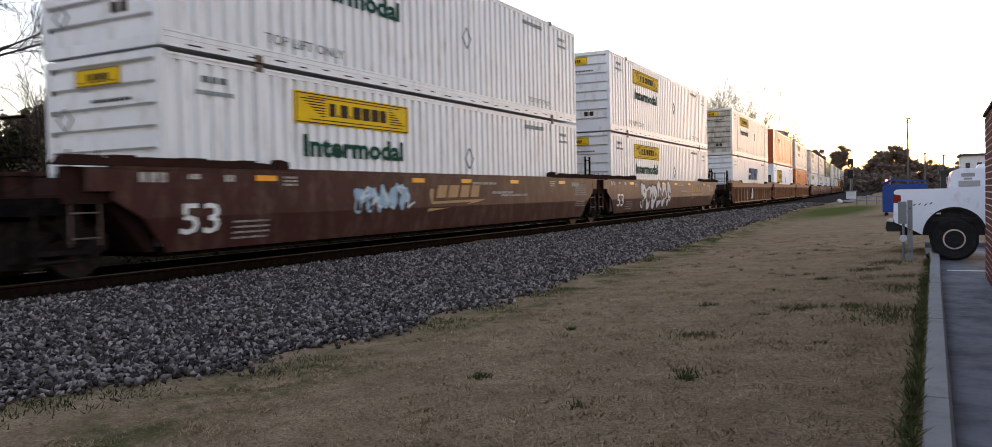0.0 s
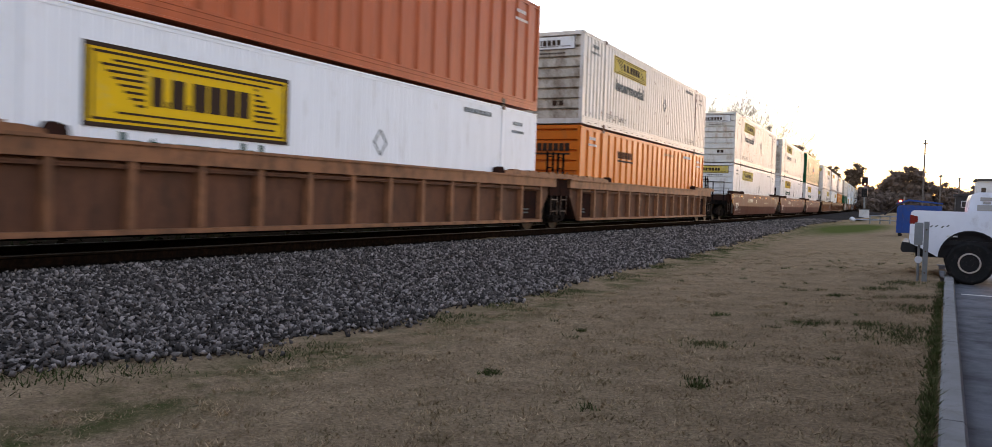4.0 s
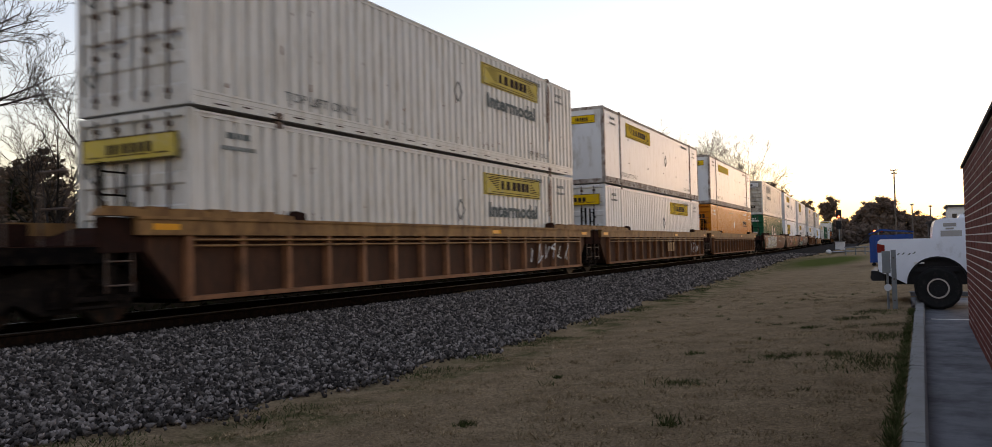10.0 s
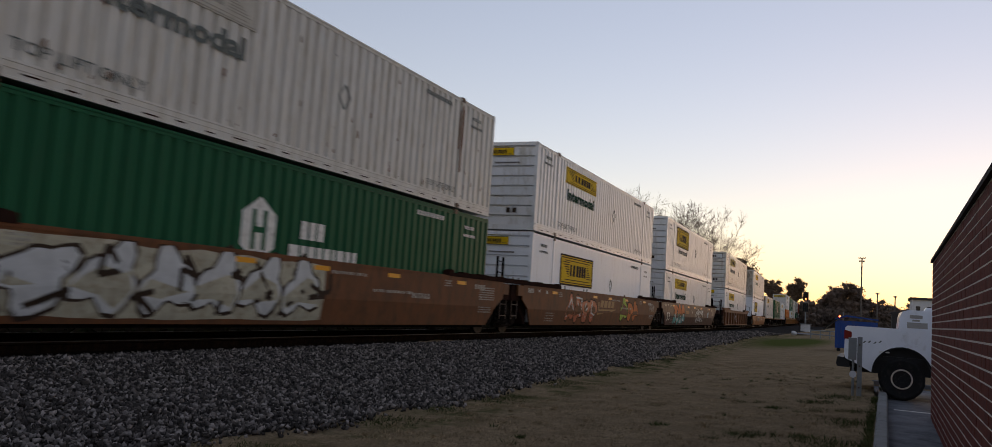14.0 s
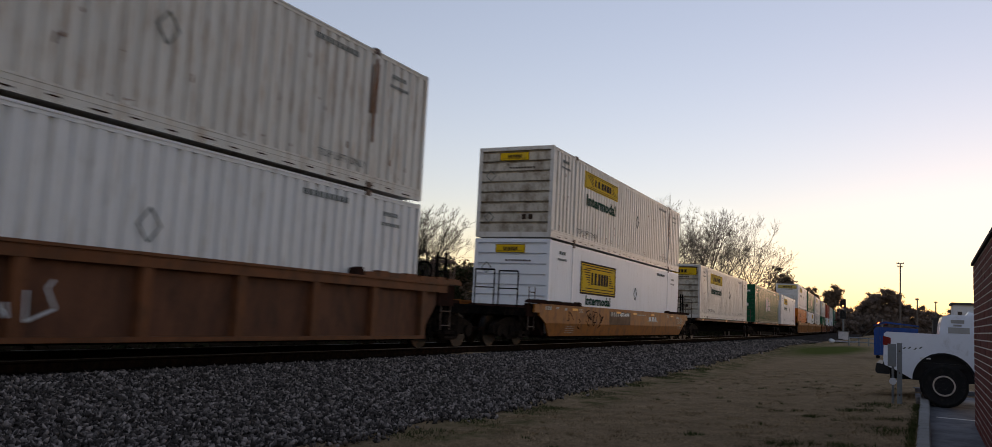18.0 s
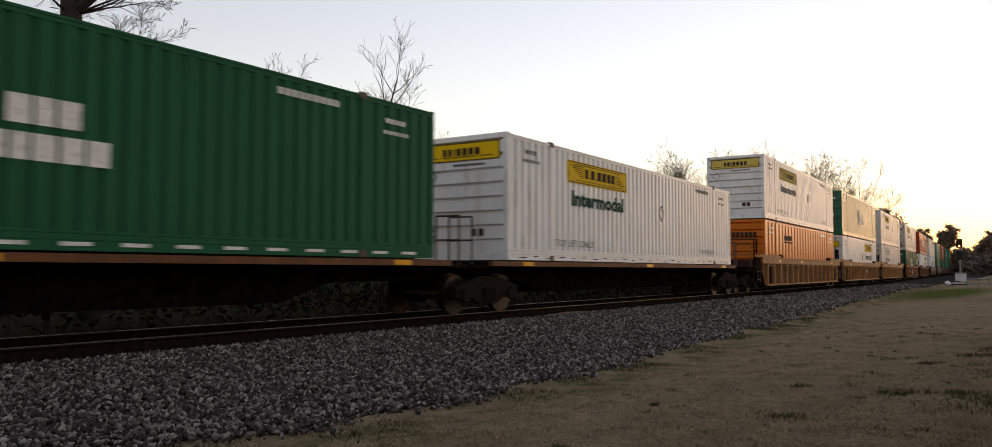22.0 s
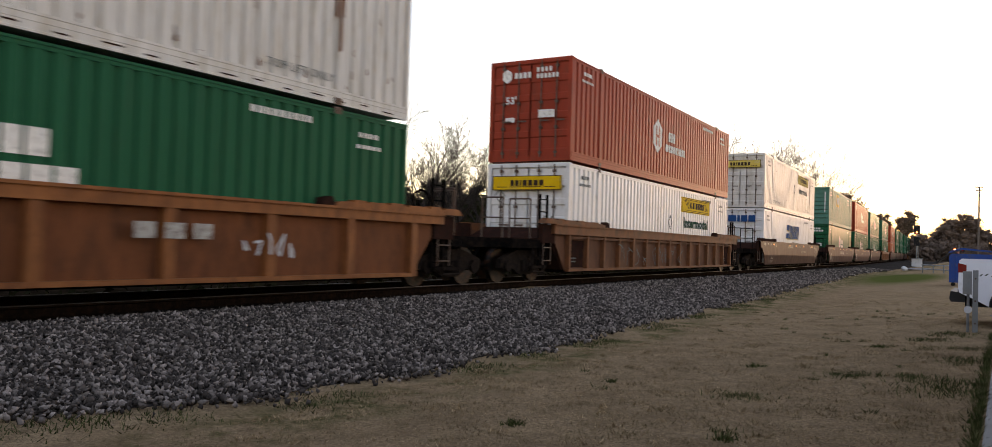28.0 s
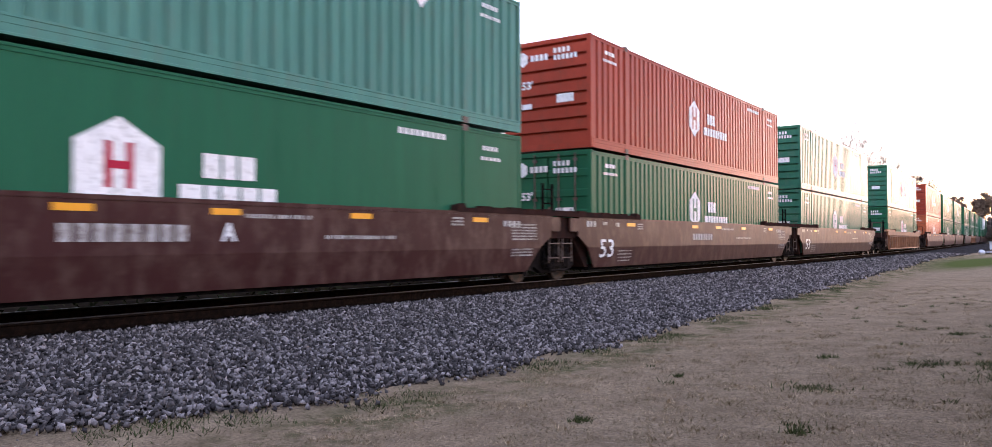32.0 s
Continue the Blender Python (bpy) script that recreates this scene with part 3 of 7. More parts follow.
def loose_stones():
    """Crushed stone, piece by piece, where the shoulder lies nearest to the camera."""
    V, F, k = [], [], 0
    octa = np.array([(1, 0, 0), (-1, 0, 0), (0, 1, 0), (0, -1, 0), (0, 0, 1), (0, 0, -1)], float)
    tris = np.array([(0, 2, 4), (2, 1, 4), (1, 3, 4), (3, 0, 4), (2, 0, 5), (1, 2, 5), (3, 1, 5), (0, 3, 5)])
    for n, y0, y1, size, seed in ((9000, -7, 1.0, 0.032, 5), (40000, 1.0, 12, 0.029, 1), (28000, 12, 24, 0.034, 2), (17000, 24, 46, 0.05, 3), (9000, 46, 80, 0.07, 4)):
        r, x, y = scatter(n, -9.75, -4.2, y0, y1, seed)
        edge = np.array([noise.noise(Vector((0, b * 0.8, 5))) for b in y]) * 0.35
        keep = x < np.array([stone_edge(b) for b in y]) + edge + r.normal(0, 0.09, n)
        x, y = x[keep], y[keep]
        m = len(x)
        z = np.array([ground_z(a, b) for a, b in zip(x, y)]) + 0.035 + r.uniform(-0.012, 0.02, m)
        s = size * r.uniform(0.55, 1.35, (m, 1)) * np.stack([r.uniform(0.8, 1.5, m), r.uniform(0.6, 1.1, m), r.uniform(0.4, 0.9, m)], 1)
        p = octa[None] * s[:, None, :] + r.normal(0, size * 0.18, (m, 6, 3))
        q = r.normal(size=(m, 4))
        q /= np.linalg.norm(q, axis=1)[:, None]
        w, a, b, c = q.T
        R = np.stack([1 - 2 * (b * b + c * c), 2 * (a * b - c * w), 2 * (a * c + b * w), 2 * (a * b + c * w), 1 - 2 * (a * a + c * c), 2 * (b * c - a * w), 2 * (a * c - b * w), 2 * (b * c + a * w), 1 - 2 * (a * a + b * b)], 1).reshape(m, 3, 3)
        p = np.einsum("mij,mkj->mki", R, p) + np.stack([x, y, z], 1)[:, None, :]
        V.append(p.reshape(-1, 3))
        F.append((tris[None] + (k + 6 * np.arange(m))[:, None, None]).reshape(-1, 3))
        k += 6 * m
    tagged(new("loose_ballast", raw_mesh("loose_ballast", np.concatenate(V), np.concatenate(F), M_BALLAST)), "loose angular grey ballast stones along the track", "stones", "", "stuff")


def blades(name, mat, x, y, height, lean, r, label):
    n = len(x)
    z = np.array([ground_z(a, b) + bumps(a, b) for a, b in zip(x, y)])
    h = height * r.uniform(0.5, 1.3, n)
    a = r.uniform(0, 2 * math.pi, n)
    w = 0.004 + 0.05 * h
    base = np.stack([x, y, z - 0.005], 1)
    side = np.stack([np.cos(a), np.sin(a), np.zeros(n)], 1) * w[:, None]
    tip = base + np.stack([r.normal(0, lean, n) * h, r.normal(0, lean, n) * h, h], 1)
    v = np.stack([base - side, base + side, tip], 1).reshape(-1, 3)
    tagged(new(name, raw_mesh(name, v, np.arange(3 * n).reshape(-1, 3), mat)), label, "grass", "", "stuff")


def turf_blades():
    r, x, y = scatter(220000, -4.7, -0.02, 2.6, 32, 11)
    x, y = np.concatenate([x, r.uniform(-4.9, -0.25, 40000)]), np.concatenate([y, r.uniform(-6, 2.6, 40000)])
    keep = r.random(len(x)) < np.clip((6.5 / np.maximum(y, 2)) ** 1.6, 0.05, 1)
    blades("dry_grass", M_BLADE, x[keep], y[keep], 0.02, 1.0, r, "short dry straw-coloured grass on the verge")
    X, Y = [], []
    r = np.random.default_rng(14)
    for _ in range(420):
        cx, cy, s = r.uniform(-4.5, -0.15), 2.8 + 22 * r.random(), r.uniform(0.02, 0.07)
        n = int(500 * s + 6)
        X.append(r.normal(cx, s, n)), Y.append(r.normal(cy, s, n))
    blades("dry_tufts", M_BLADE, np.concatenate(X), np.concatenate(Y), 0.036, 0.8, r, "taller dry tufts standing in the turf")
    X, Y = [], []
    r = np.random.default_rng(12)
    # weed clumps: centre and size
    for cx, cy, s in ((-1.75, 7.09, 0.22), (-1.12, 8.9, 0.25), (-0.62, 8.95, 0.12), (-2.15, 9.15, 0.1), (-0.2, 8.1, 0.4), (-1.19, 11.75, 0.13), (-0.69, 13.39, 0.25), (-0.3, 8.7, 0.35), (-0.15, 10.6, 0.3), (-0.1, 12.2, 0.3), (-2.9, 5.2, 0.08), (-1.4, 5.3, 0.07), (-3.1, 7.4, 0.06), (-0.45, 14.3, 0.3)):
        n = int(900 * s + 20)
        X.append(r.normal(cx, s * 0.6, n)), Y.append(r.normal(cy, s * 0.55, n))
    for _ in range(40):
        cx, cy, s = r.uniform(-4.4, -0.2), 3 + 17 * r.random() ** 0.8, r.uniform(0.015, 0.06)
        n = int(500 * s + 5)
        X.append(r.normal(cx, s, n)), Y.append(r.normal(cy, s, n))
    n = 5000
    yy = r.uniform(20, 75, n)
    X.append(r.normal(0.1, 0.3, n) + np.array([stone_edge(b) for b in yy])), Y.append(yy)
    # seam along the kerb, and the weedy line along the stones
    n = 5000
    yy = r.uniform(3, 14.5, n)
    X.append(0.0145 * yy - 0.10 - np.abs(r.normal(0, 0.035, n))), Y.append(yy)
    n = 9000
    yy = r.uniform(2, 26, n)
    on = np.array([noise.noise(Vector((3, b * 0.7, 9))) for b in yy]) > 0.02
    X.append((r.normal(0.25, 0.17, n) + np.array([stone_edge(b) for b in yy]))[on]), Y.append(yy[on])
    x, y = np.concatenate(X), np.concatenate(Y)
    k = x < 0.0145 * y - 0.09
    blades("green_weeds", M_WEED, x[k], y[k], 0.045, 0.7, r, "low green weeds in clumps and along the edges")


def pavement():
    b = Build()
    b.quad((0.05, -40, 0), (60, -40, 0), (60, 19.2, 0), (0.05, 19.2, 0))
    b.box(0.05, 60, 19.15, 19.35, -0.2, 0.11)
    solid("pavement", b, M_ASPHALT, "grey worn pavement strip between kerb and brick wall", "pavement", "structure")
    k = thing("kerb", "pale concrete kerb between turf and pavement", "kerb", kind="structure")
    y = -10.0
    while y < 19:
        x0 = -0.078 + 0.0145 * y

        def block(b, L=2.98):
            s = 0.0145 * L
            b.prism([(0.0, -0.15), (0.135, -0.15), (0.135, 0.10), (0.118, 0.122), (0.012, 0.122), (0.0, 0.112)], "y", 0, L)
            b.v = [(x + 0.0145 * yy, yy, z) for x, yy, z in b.v]
        o = part("kerb_block", shared("kerb_block", M_KERB, 0, block), k)
        o.location = (x0, y, 0)
        y += 3.0
    # painted bay line
    b = Build().box(0.35, 4.5, 13.9, 14.0, 0.002, 0.006)
    solid("bay_line", b, M_DECAL, "worn white painted bay line on the pavement", "road marking", "structure")


def brick_wall():
    """Long brick wall beside the pavement, its far corner at y = 13.2; a low flat building behind it."""
    X, END, TOP, SK = 0.565, 13.2, 2.24, 0.018

    def wx(y):
        return X + SK * y

    w = thing("wall_brick", "dark red brick building wall with pale recessed mortar", "wall", kind="structure")
    b = Build()
    b.prism([(wx(-12) + 0.001, -12), (wx(END) + 0.001, END - 0.004), (9, END - 0.012), (9, -12)], "z", -0.1, TOP - 0.02)
    part("mortar_core", b.mesh("mortar_core", M_MORTAR), w, "pale mortar bed behind the bricks")
    b = Build()
    b.prism([(wx(-12) - 0.03, -12), (wx(END) - 0.03, END + 0.03), (9, END + 0.03), (9, -12)], "z", TOP - 0.02, TOP + 0.02)
    part("coping", b.mesh("coping", M_COPING), w, "dark metal coping")
    L, H, J, V = 0.209, 0.071, 0.014, 0.008
    r = random.Random(5)

    def one(b):
        b.box(0, 0.03, 0, L, 0, H)
    rest = Build()
    rows = int(TOP / (H + J))
    count = 0
    for j in range(rows):
        y = -12.0 - (j % 2) * (L + V) / 2
        z = 0.005 + j * (H + J)
        while y < END - 0.02:
            dx = r.uniform(-0.0045, 0.0)
            if 4.0 < y < 6.5 and count < 300:
                o = part("brick", shared("brick", M_BRICK, 0, one), w)
                o.location = (wx(y) + dx, y, z)
                o.rotation_euler[2] = -SK
                count += 1
            else:
                e = min(y + L, END)
                k = len(rest.v)
                rest.box(0, 0.03, 0, e - y, 0, H)
                rest.v[k:] = [(wx(y) + dx + p[0] + SK * p[1], y + p[1], z + p[2]) for p in rest.v[k:]]
            y += L + V
        x = wx(END)
        while x < 4:
            rest.box(x, x + L, END - 0.03, END, z, z + H)
            x += L + V
    tagged(part("brick_courses", rest.mesh("brick_courses", M_BRICK), w), kind="stuff")


def rails():
    t = thing("railway_track", "rusty steel rails on creosoted timber ties", "railway track", kind="structure")
    prof = [(-0.07, -0.18), (0.07, -0.18), (0.07, -0.165), (0.012, -0.15), (0.012, -0.05), (0.036, -0.035), (0.036, -0.012), (-0.036, -0.012), (-0.036, -0.035), (-0.012, -0.05), (-0.012, -0.15), (-0.07, -0.165)]
    head = [(-0.036, -0.012), (0.036, -0.012), (0.034, -0.002), (0.024, 0.0), (-0.024, 0.0), (-0.034, -0.002)]
    ys = [-620 + 20.0 * i for i in range(28)] + [-60 + 4.0 * i for i in range(90)] + [304 + 20.0 * i for i in range(28)]
    for s in (-0.755, 0.755):
        for nm, pr, mat, parent in (("rail", prof, M_RAIL, None), ("rail_head", head, M_RAILHEAD, 1)):
            b = Build()
            n = len(pr)
            for y in ys:
                b.v += [(track_x(y) + s + p, y, RAIL + q) for p, q in pr]
            for j in range(len(ys) - 1):
                for i in range(n):
                    i2 = (i + 1) % n
                    b.f.append((j * n + i, j * n + i2, (j + 1) * n + i2, (j + 1) * n + i))
            if parent is None:
                last = part(nm, b.mesh(nm, mat), t)
            else:
                part(nm, b.mesh(nm, mat), last, "polished running surface")

    def tie(b):
        b.box(-1.28, 1.28, -0.11, 0.11, -0.16, 0)
    y = -12.0
    for i in range(190):
        o = part("tie", shared("tie", M_TIE, 0, tie), t)
        o.location = (track_x(y), y, RAIL - 0.185)
        o.rotation_euler[2] = track_turn(y)
        y += 0.55


ground_sheet()
ballast_bed()
loose_stones()
turf_blades()


# ---- containers: 53 ft boxes. Local space: y along the train, centre at the middle, z from the floor ----
LEN, HALF, WIDE, TALL = 16.154, 8.077, 1.295, 2.865
POST = 1.98


def corrugation(b, y0, y1, pitch, x, depth, z0, z1):
    """Trapezoid corrugation of a side panel from y0 to y1."""
    n = max(1, round((y1 - y0) / pitch))
    p = (y1 - y0) / n
    pts = []
    for i in range(n):
        a = y0 + i * p
        pts += [(a, x), (a + 0.58 * p, x), (a + 0.68 * p, x - depth), (a + 0.90 * p, x - depth)]
    pts.append((y1, x))
    k = len(b.v)
    for y, xx in pts:
        b.v += [(xx, y, z0), (xx, y, z1)]
    for i in range(len(pts) - 1):
        b.f.append((k + 2 * i, k + 2 * i + 2, k + 2 * i + 3, k + 2 * i + 1))


def mk_body(b):
    b.box(-WIDE + 0.03, WIDE - 0.07, -HALF + 0.13, HALF - 0.05, 0.04, TALL - 0.05)


def mk_roof(b):
    b.box(-WIDE + 0.02, WIDE - 0.02, -HALF + 0.02, HALF - 0.02, TALL - 0.06, TALL - 0.04)


def mk_side(style, sgn):
    def f(b):
        z0, z1 = 0.25, TALL - 0.12
        for a, c in ((-HALF + 0.08, -HALF + POST - 0.06), (-HALF + POST + 0.06, HALF - POST - 0.06), (HALF - POST + 0.06, HALF - 0.08)):
            if style == "smooth":
                b.box(WIDE - 0.05, WIDE - 0.012, a, c, z0, z1)
            elif style == "fine":
                corrugation(b, a, c, 0.15, WIDE - 0.004, 0.010, z0, z1)
            elif style == "wide":
                corrugation(b, a, c, 0.62, WIDE - 0.004, 0.045, z0, z1)
            else:
                corrugation(b, a, c, 0.285, WIDE - 0.004, 0.045, z0, z1)
        if sgn < 0:
            b.v = [(-x, y, z) for x, y, z in b.v]
            b.f = [q[::-1] for q in b.f]
    return f


def mk_rail(sgn, top):
    def f(b):
        if top:
            b.box(WIDE - 0.06, WIDE, -HALF + 0.06, HALF - 0.06, TALL - 0.13, TALL - 0.035)
            b.box(WIDE - 0.001, WIDE + 0.012, -HALF + 0.06, HALF - 0.06, TALL - 0.075, TALL - 0.045)
        else:
            b.prism([(WIDE - 0.06, 0), (WIDE + 0.014, 0), (WIDE + 0.014, 0.03), (WIDE + 0.002, 0.035), (WIDE + 0.002, 0.13), (WIDE + 0.008, 0.135), (WIDE + 0.008, 0.21), (WIDE + 0.016, 0.215), (WIDE + 0.016, 0.25), (WIDE - 0.06, 0.25)], "y", -HALF + 0.06, HALF - 0.06)
        if sgn < 0:
            b.v = [(-x, y, z) for x, y, z in b.v]
            b.f = [q[::-1] for q in b.f]
    return f


def mk_post(b):
    b.box(-0.055, 0.0, -0.055, 0.055, 0.0, TALL)


def mk_corner(b):
    b.prism([(0, 0), (-0.12, 0), (-0.12, 0.02), (-0.03, 0.02), (-0.02, 0.10), (0, 0.10)], "z", 0.02, TALL - 0.02)


def mk_casting(b):
    b.box(-0.09, 0.006, -0.09, 0.09, 0, 0.12)
    b.box(0.004, 0.012, -0.045, 0.045, 0.03, 0.09)


def mk_end(b):
    """Pressed front wall with horizontal swages."""
    n, z0, z1 = 8, 0.16, TALL - 0.12
    p = (z1 - z0) / n
    pts = []
    for i in range(n):
        a = z0 + i * p
        pts += [(a, 0.0), (a + 0.74 * p, 0.0), (a + 0.76 * p, 0.10), (a + 0.92 * p, 0.10)]
    pts.append((z1, 0.0))
    for z, d in pts:
        b.v += [(-WIDE + 0.1, -HALF + 0.012 + d, z), (WIDE - 0.1, -HALF + 0.012 + d, z)]
    for i in range(len(pts) - 1):
        b.f.append((2 * i, 2 * i + 1, 2 * i + 3, 2 * i + 2))


def mk_plain_end(b):
    b.box(-WIDE + 0.1, WIDE - 0.1, -HALF + 0.012, -HALF + 0.04, 0.16, TALL - 0.12)
    for x in (-0.75, 0.0, 0.75):
        for z in (0.5, 1.2, 1.9, 2.5):
            b.disc("y", (x, z), 0.02, -HALF + 0.002, -HALF + 0.012, 6)


def mk_sill(b):
    b.box(-WIDE + 0.02, WIDE - 0.02, -HALF, -HALF + 0.1, 0.0, 0.16)


def mk_header(b):
    b.box(-WIDE + 0.02, WIDE - 0.02, -HALF, -HALF + 0.1, TALL - 0.12, TALL - 0.005)


def mk_leaf(b):
    """One door leaf, 1.16 wide, with pressed ribs."""
    n, z0, z1 = 5, 0.17, TALL - 0.13
    p = (z1 - z0) / n
    pts = []
    for i in range(n):
        a = z0 + i * p
        pts += [(a, 0.0), (a + 0.3 * p, 0.0), (a + 0.36 * p, 0.03), (a + 0.94 * p, 0.03)]
    pts.append((z1, 0.0))
    for z, d in pts:
        b.v += [(0.02, d, z), (1.155, d, z)]
    for i in range(len(pts) - 1):
        b.f.append((2 * i, 2 * i + 1, 2 * i + 3, 2 * i + 2))


def mk_rod(b):
    b.disc("z", (0, 0), 0.02, 0.10, TALL - 0.06, 8)
    for z in (0.2, 0.9, 1.6, 2.6):
        b.box(-0.045, 0.045, -0.02, 0.045, z, z + 0.07)
    b.box(-0.02, 0.28, -0.035, -0.015, 1.10, 1.14)


def bars(b, x, y, z, widths, height, gap):
    """A row of plain upright bars on the side face."""
    for w in widths:
        b.quad((x, y, z), (x, y + w, z), (x, y + w, z + height), (x, y, z + height))
        y += w + gap


def words(b, x, y, z, length, height, seed):
    """A line of illegible lettering as short plain bars."""
    r = random.Random(seed)
    end = y + length
    while y < end:
        w = min(r.uniform(0.5, 1.1) * height, end - y)
        face_rect(b, x, y, y + w, z, z + height)
        y += w + height * (0.35 if r.random() < 0.8 else 1.0)


def end_bars(b, y, x, z, widths, height, gap):
    for w in widths:
        b.quad((x, y, z), (x + w, y, z), (x + w, y, z + height), (x, y, z + height))
        x += w + gap


def face_rect(b, x, y0, y1, z0, z1):
    b.quad((x, y0, z0), (x, y1, z0), (x, y1, z1), (x, y0, z1))


SX = WIDE + 0.006


def mk_sign_shapes(y0, y1, z0, z1):
    """Dark plain shapes on the yellow sign: a middle plate of bars with swept stripes on both sides."""
    def f(b):
        x, w, h = SX + 0.006, y1 - y0, z1 - z0
        bars(b, x, y0 + 0.27 * w, z0 + 0.30 * h, [0.05 * w], 0.42 * h, 0)
        for q, e, f in ((0.335, 0.014, 0.09), (0.362, 0.062, 0.42), (0.436, 0.014, 0.09), (0.466, 0.068, 0.42), (0.548, 0.068, 0.42), (0.63, 0.068, 0.42), (0.71, 0.06, 0.42)):
            face_rect(b, x, y0 + q * w, y0 + (q + e) * w, z0 + 0.30 * h, z0 + (0.30 + f) * h)
        for q in ((0.015, 0.985, 0.93, 0.965), (0.015, 0.985, 0.035, 0.07), (0.015, 0.024, 0.05, 0.95), (0.976, 0.985, 0.05, 0.95)):
            face_rect(b, x, y0 + q[0] * w, y0 + q[1] * w, z0 + q[2] * h, z0 + q[3] * h)
        for i in range(7):
            z = z0 + (0.26 + 0.085 * i) * h
            face_rect(b, x, y0 + 0.05 * w + 0.025 * w * (6 - i), y0 + 0.24 * w, z, z + 0.035 * h)
            face_rect(b, x, y0 + 0.80 * w, y0 + 0.95 * w - 0.022 * w * i, z, z + 0.035 * h)
        face_rect(b, x, y0 + 0.10 * w, y0 + 0.90 * w, z0 + 0.84 * h, z0 + 0.87 * h)
        face_rect(b, x, y0 + 0.12 * w, y0 + 0.93 * w, z0 + 0.14 * h, z0 + 0.17 * h)
    return f


def hexagon(b, x, cy, cz, r, squash=0.86):
    b.quad(*[(x, cy + squash * r * math.sin(math.radians(60 * i)), cz + r * math.cos(math.radians(60 * i))) for i in range(6)][::-1])


def side_marks(c, logo, far=False, faded=False):
    """Signs and lettering on the side towards the camera; far: the sign sits towards the trailing end."""
    sh = 6.97 if far else 0.0
    y0, y1 = -HALF + 2.78 + sh, -HALF + 6.40 + sh
    yel = M_GHOST if faded == "ghost" else M_PALE if faded else M_YELLOW
    ink = M_GHOSTDARK if faded == "ghost" else M_SIGNDARK
    if logo in ("band", "band_only", "bordered", "bordered_low"):
        z0, z1 = {"band": (1.99, 2.56), "band_only": (1.99, 2.56), "bordered": (1.56, 2.56), "bordered_low": (1.37, 2.34)}[logo]
        p = part("sign_panel", shared("sign_panel", yel, (logo, far), lambda b: b.box(WIDE - 0.03, SX, y0, y1, z0, z1)), c, "yellow sign panel with dark plain shapes")
        part("sign_graphic", shared("sign_graphic", ink, (logo, far), mk_sign_shapes(y0, y1, z0, z1)), p)
        if logo.startswith("bordered"):
            def border(b):
                for q in ((y0 - 0.06, y1 + 0.06, z1, z1 + 0.06), (y0 - 0.06, y1 + 0.06, z0 - 0.06, z0), (y0 - 0.06, y0, z0, z1), (y1, y1 + 0.06, z0, z1)):
                    b.box(WIDE - 0.03, SX + 0.004, *q)
            part("sign_border", shared("sign_border", M_SIGNDARK, (logo, far), border), p)
        if logo == "band":
            part("lettering", text_mesh("Intermodal", 3.14, 0.40, M_LETTERGREY if faded else M_LETTERGREEN, "side", (SX + 0.004, y0 + 0.24, 1.40)), c, "green Intermodal lettering")
        if logo == "bordered":
            part("lettering", text_mesh("Intermodal", 2.68, 0.30, M_LETTERGREY, "side", (SX + 0.004, y0 + 0.62, 1.12)), c, "grey Intermodal lettering")
        if logo == "bordered_low":
            part("lettering", text_mesh("Intermodal", 2.64, 0.32, M_LETTERGREEN, "side", (SX + 0.004, y0 + 0.48, 0.95)), c, "green Intermodal lettering")
    elif logo == "stripe":
        part("sign_panel", shared("sign_panel", yel, logo, lambda b: b.box(WIDE - 0.03, SX, y0, y1, 2.08, 2.50)), c, "plain yellow stripe")
    elif logo == "hub":
        cy = -HALF + 7.12
        p = part("emblem", shared("emblem", M_DECAL, "hub", lambda b: hexagon(b, SX, cy, 1.5, 0.66, 1.0)), c, "white hexagon emblem")

        def h_bars(b):
            for y in (-0.19, 0.09):
                face_rect(b, SX + 0.006, cy + y, cy + y + 0.10, 1.26, 1.84)
            face_rect(b, SX + 0.006, cy - 0.09, cy + 0.09, 1.50, 1.60)
        part("emblem_device", shared("emblem_device", M_REDVINYL, "hub", h_bars), p)

        def words(b):
            bars(b, SX, -HALF + 8.32, 1.46, [0.27, 0.22, 0.27], 0.34, 0.05)
            bars(b, SX, -HALF + 7.96, 1.04, [0.36, 0.2, 0.28, 0.28, 0.28], 0.32, 0.05)
        part("wordmark", shared("wordmark", M_DECAL, "hub", words), c)
    elif logo == "hub_white":
        cy = -HALF + 6.9
        p = part("emblem", shared("emblem", M_DECAL, "hubw", lambda b: hexagon(b, SX, cy, 1.55, 0.58)), c, "white hexagon emblem")
        body = c["paint"]

        def h_bars(b):
            for y in (-0.19, 0.09):
                face_rect(b, SX + 0.006, cy + y, cy + y + 0.10, 1.20, 1.90)
            face_rect(b, SX + 0.006, cy - 0.09, cy + 0.09, 1.50, 1.60)
        part("emblem_device", shared("emblem_device", bpy.data.materials[body], "hubw", h_bars), p)

        def words(b):
            bars(b, SX, -HALF + 8.05, 1.50, [0.20, 0.18, 0.20], 0.34, 0.06)
            bars(b, SX, -HALF + 7.75, 1.12, [0.28, 0.16, 0.20, 0.18, 0.20, 0.10, 0.24, 0.16, 0.16], 0.26, 0.06)
        part("wordmark", shared("wordmark", M_DECAL, "hubw", words), c)
    elif logo == "orange_square":
        part("emblem", shared("emblem", M_SWOOSH, "sq", lambda b: b.box(WIDE - 0.03, SX, -HALF + 7.6, -HALF + 9.0, 1.14, 1.94)), c, "orange square emblem")
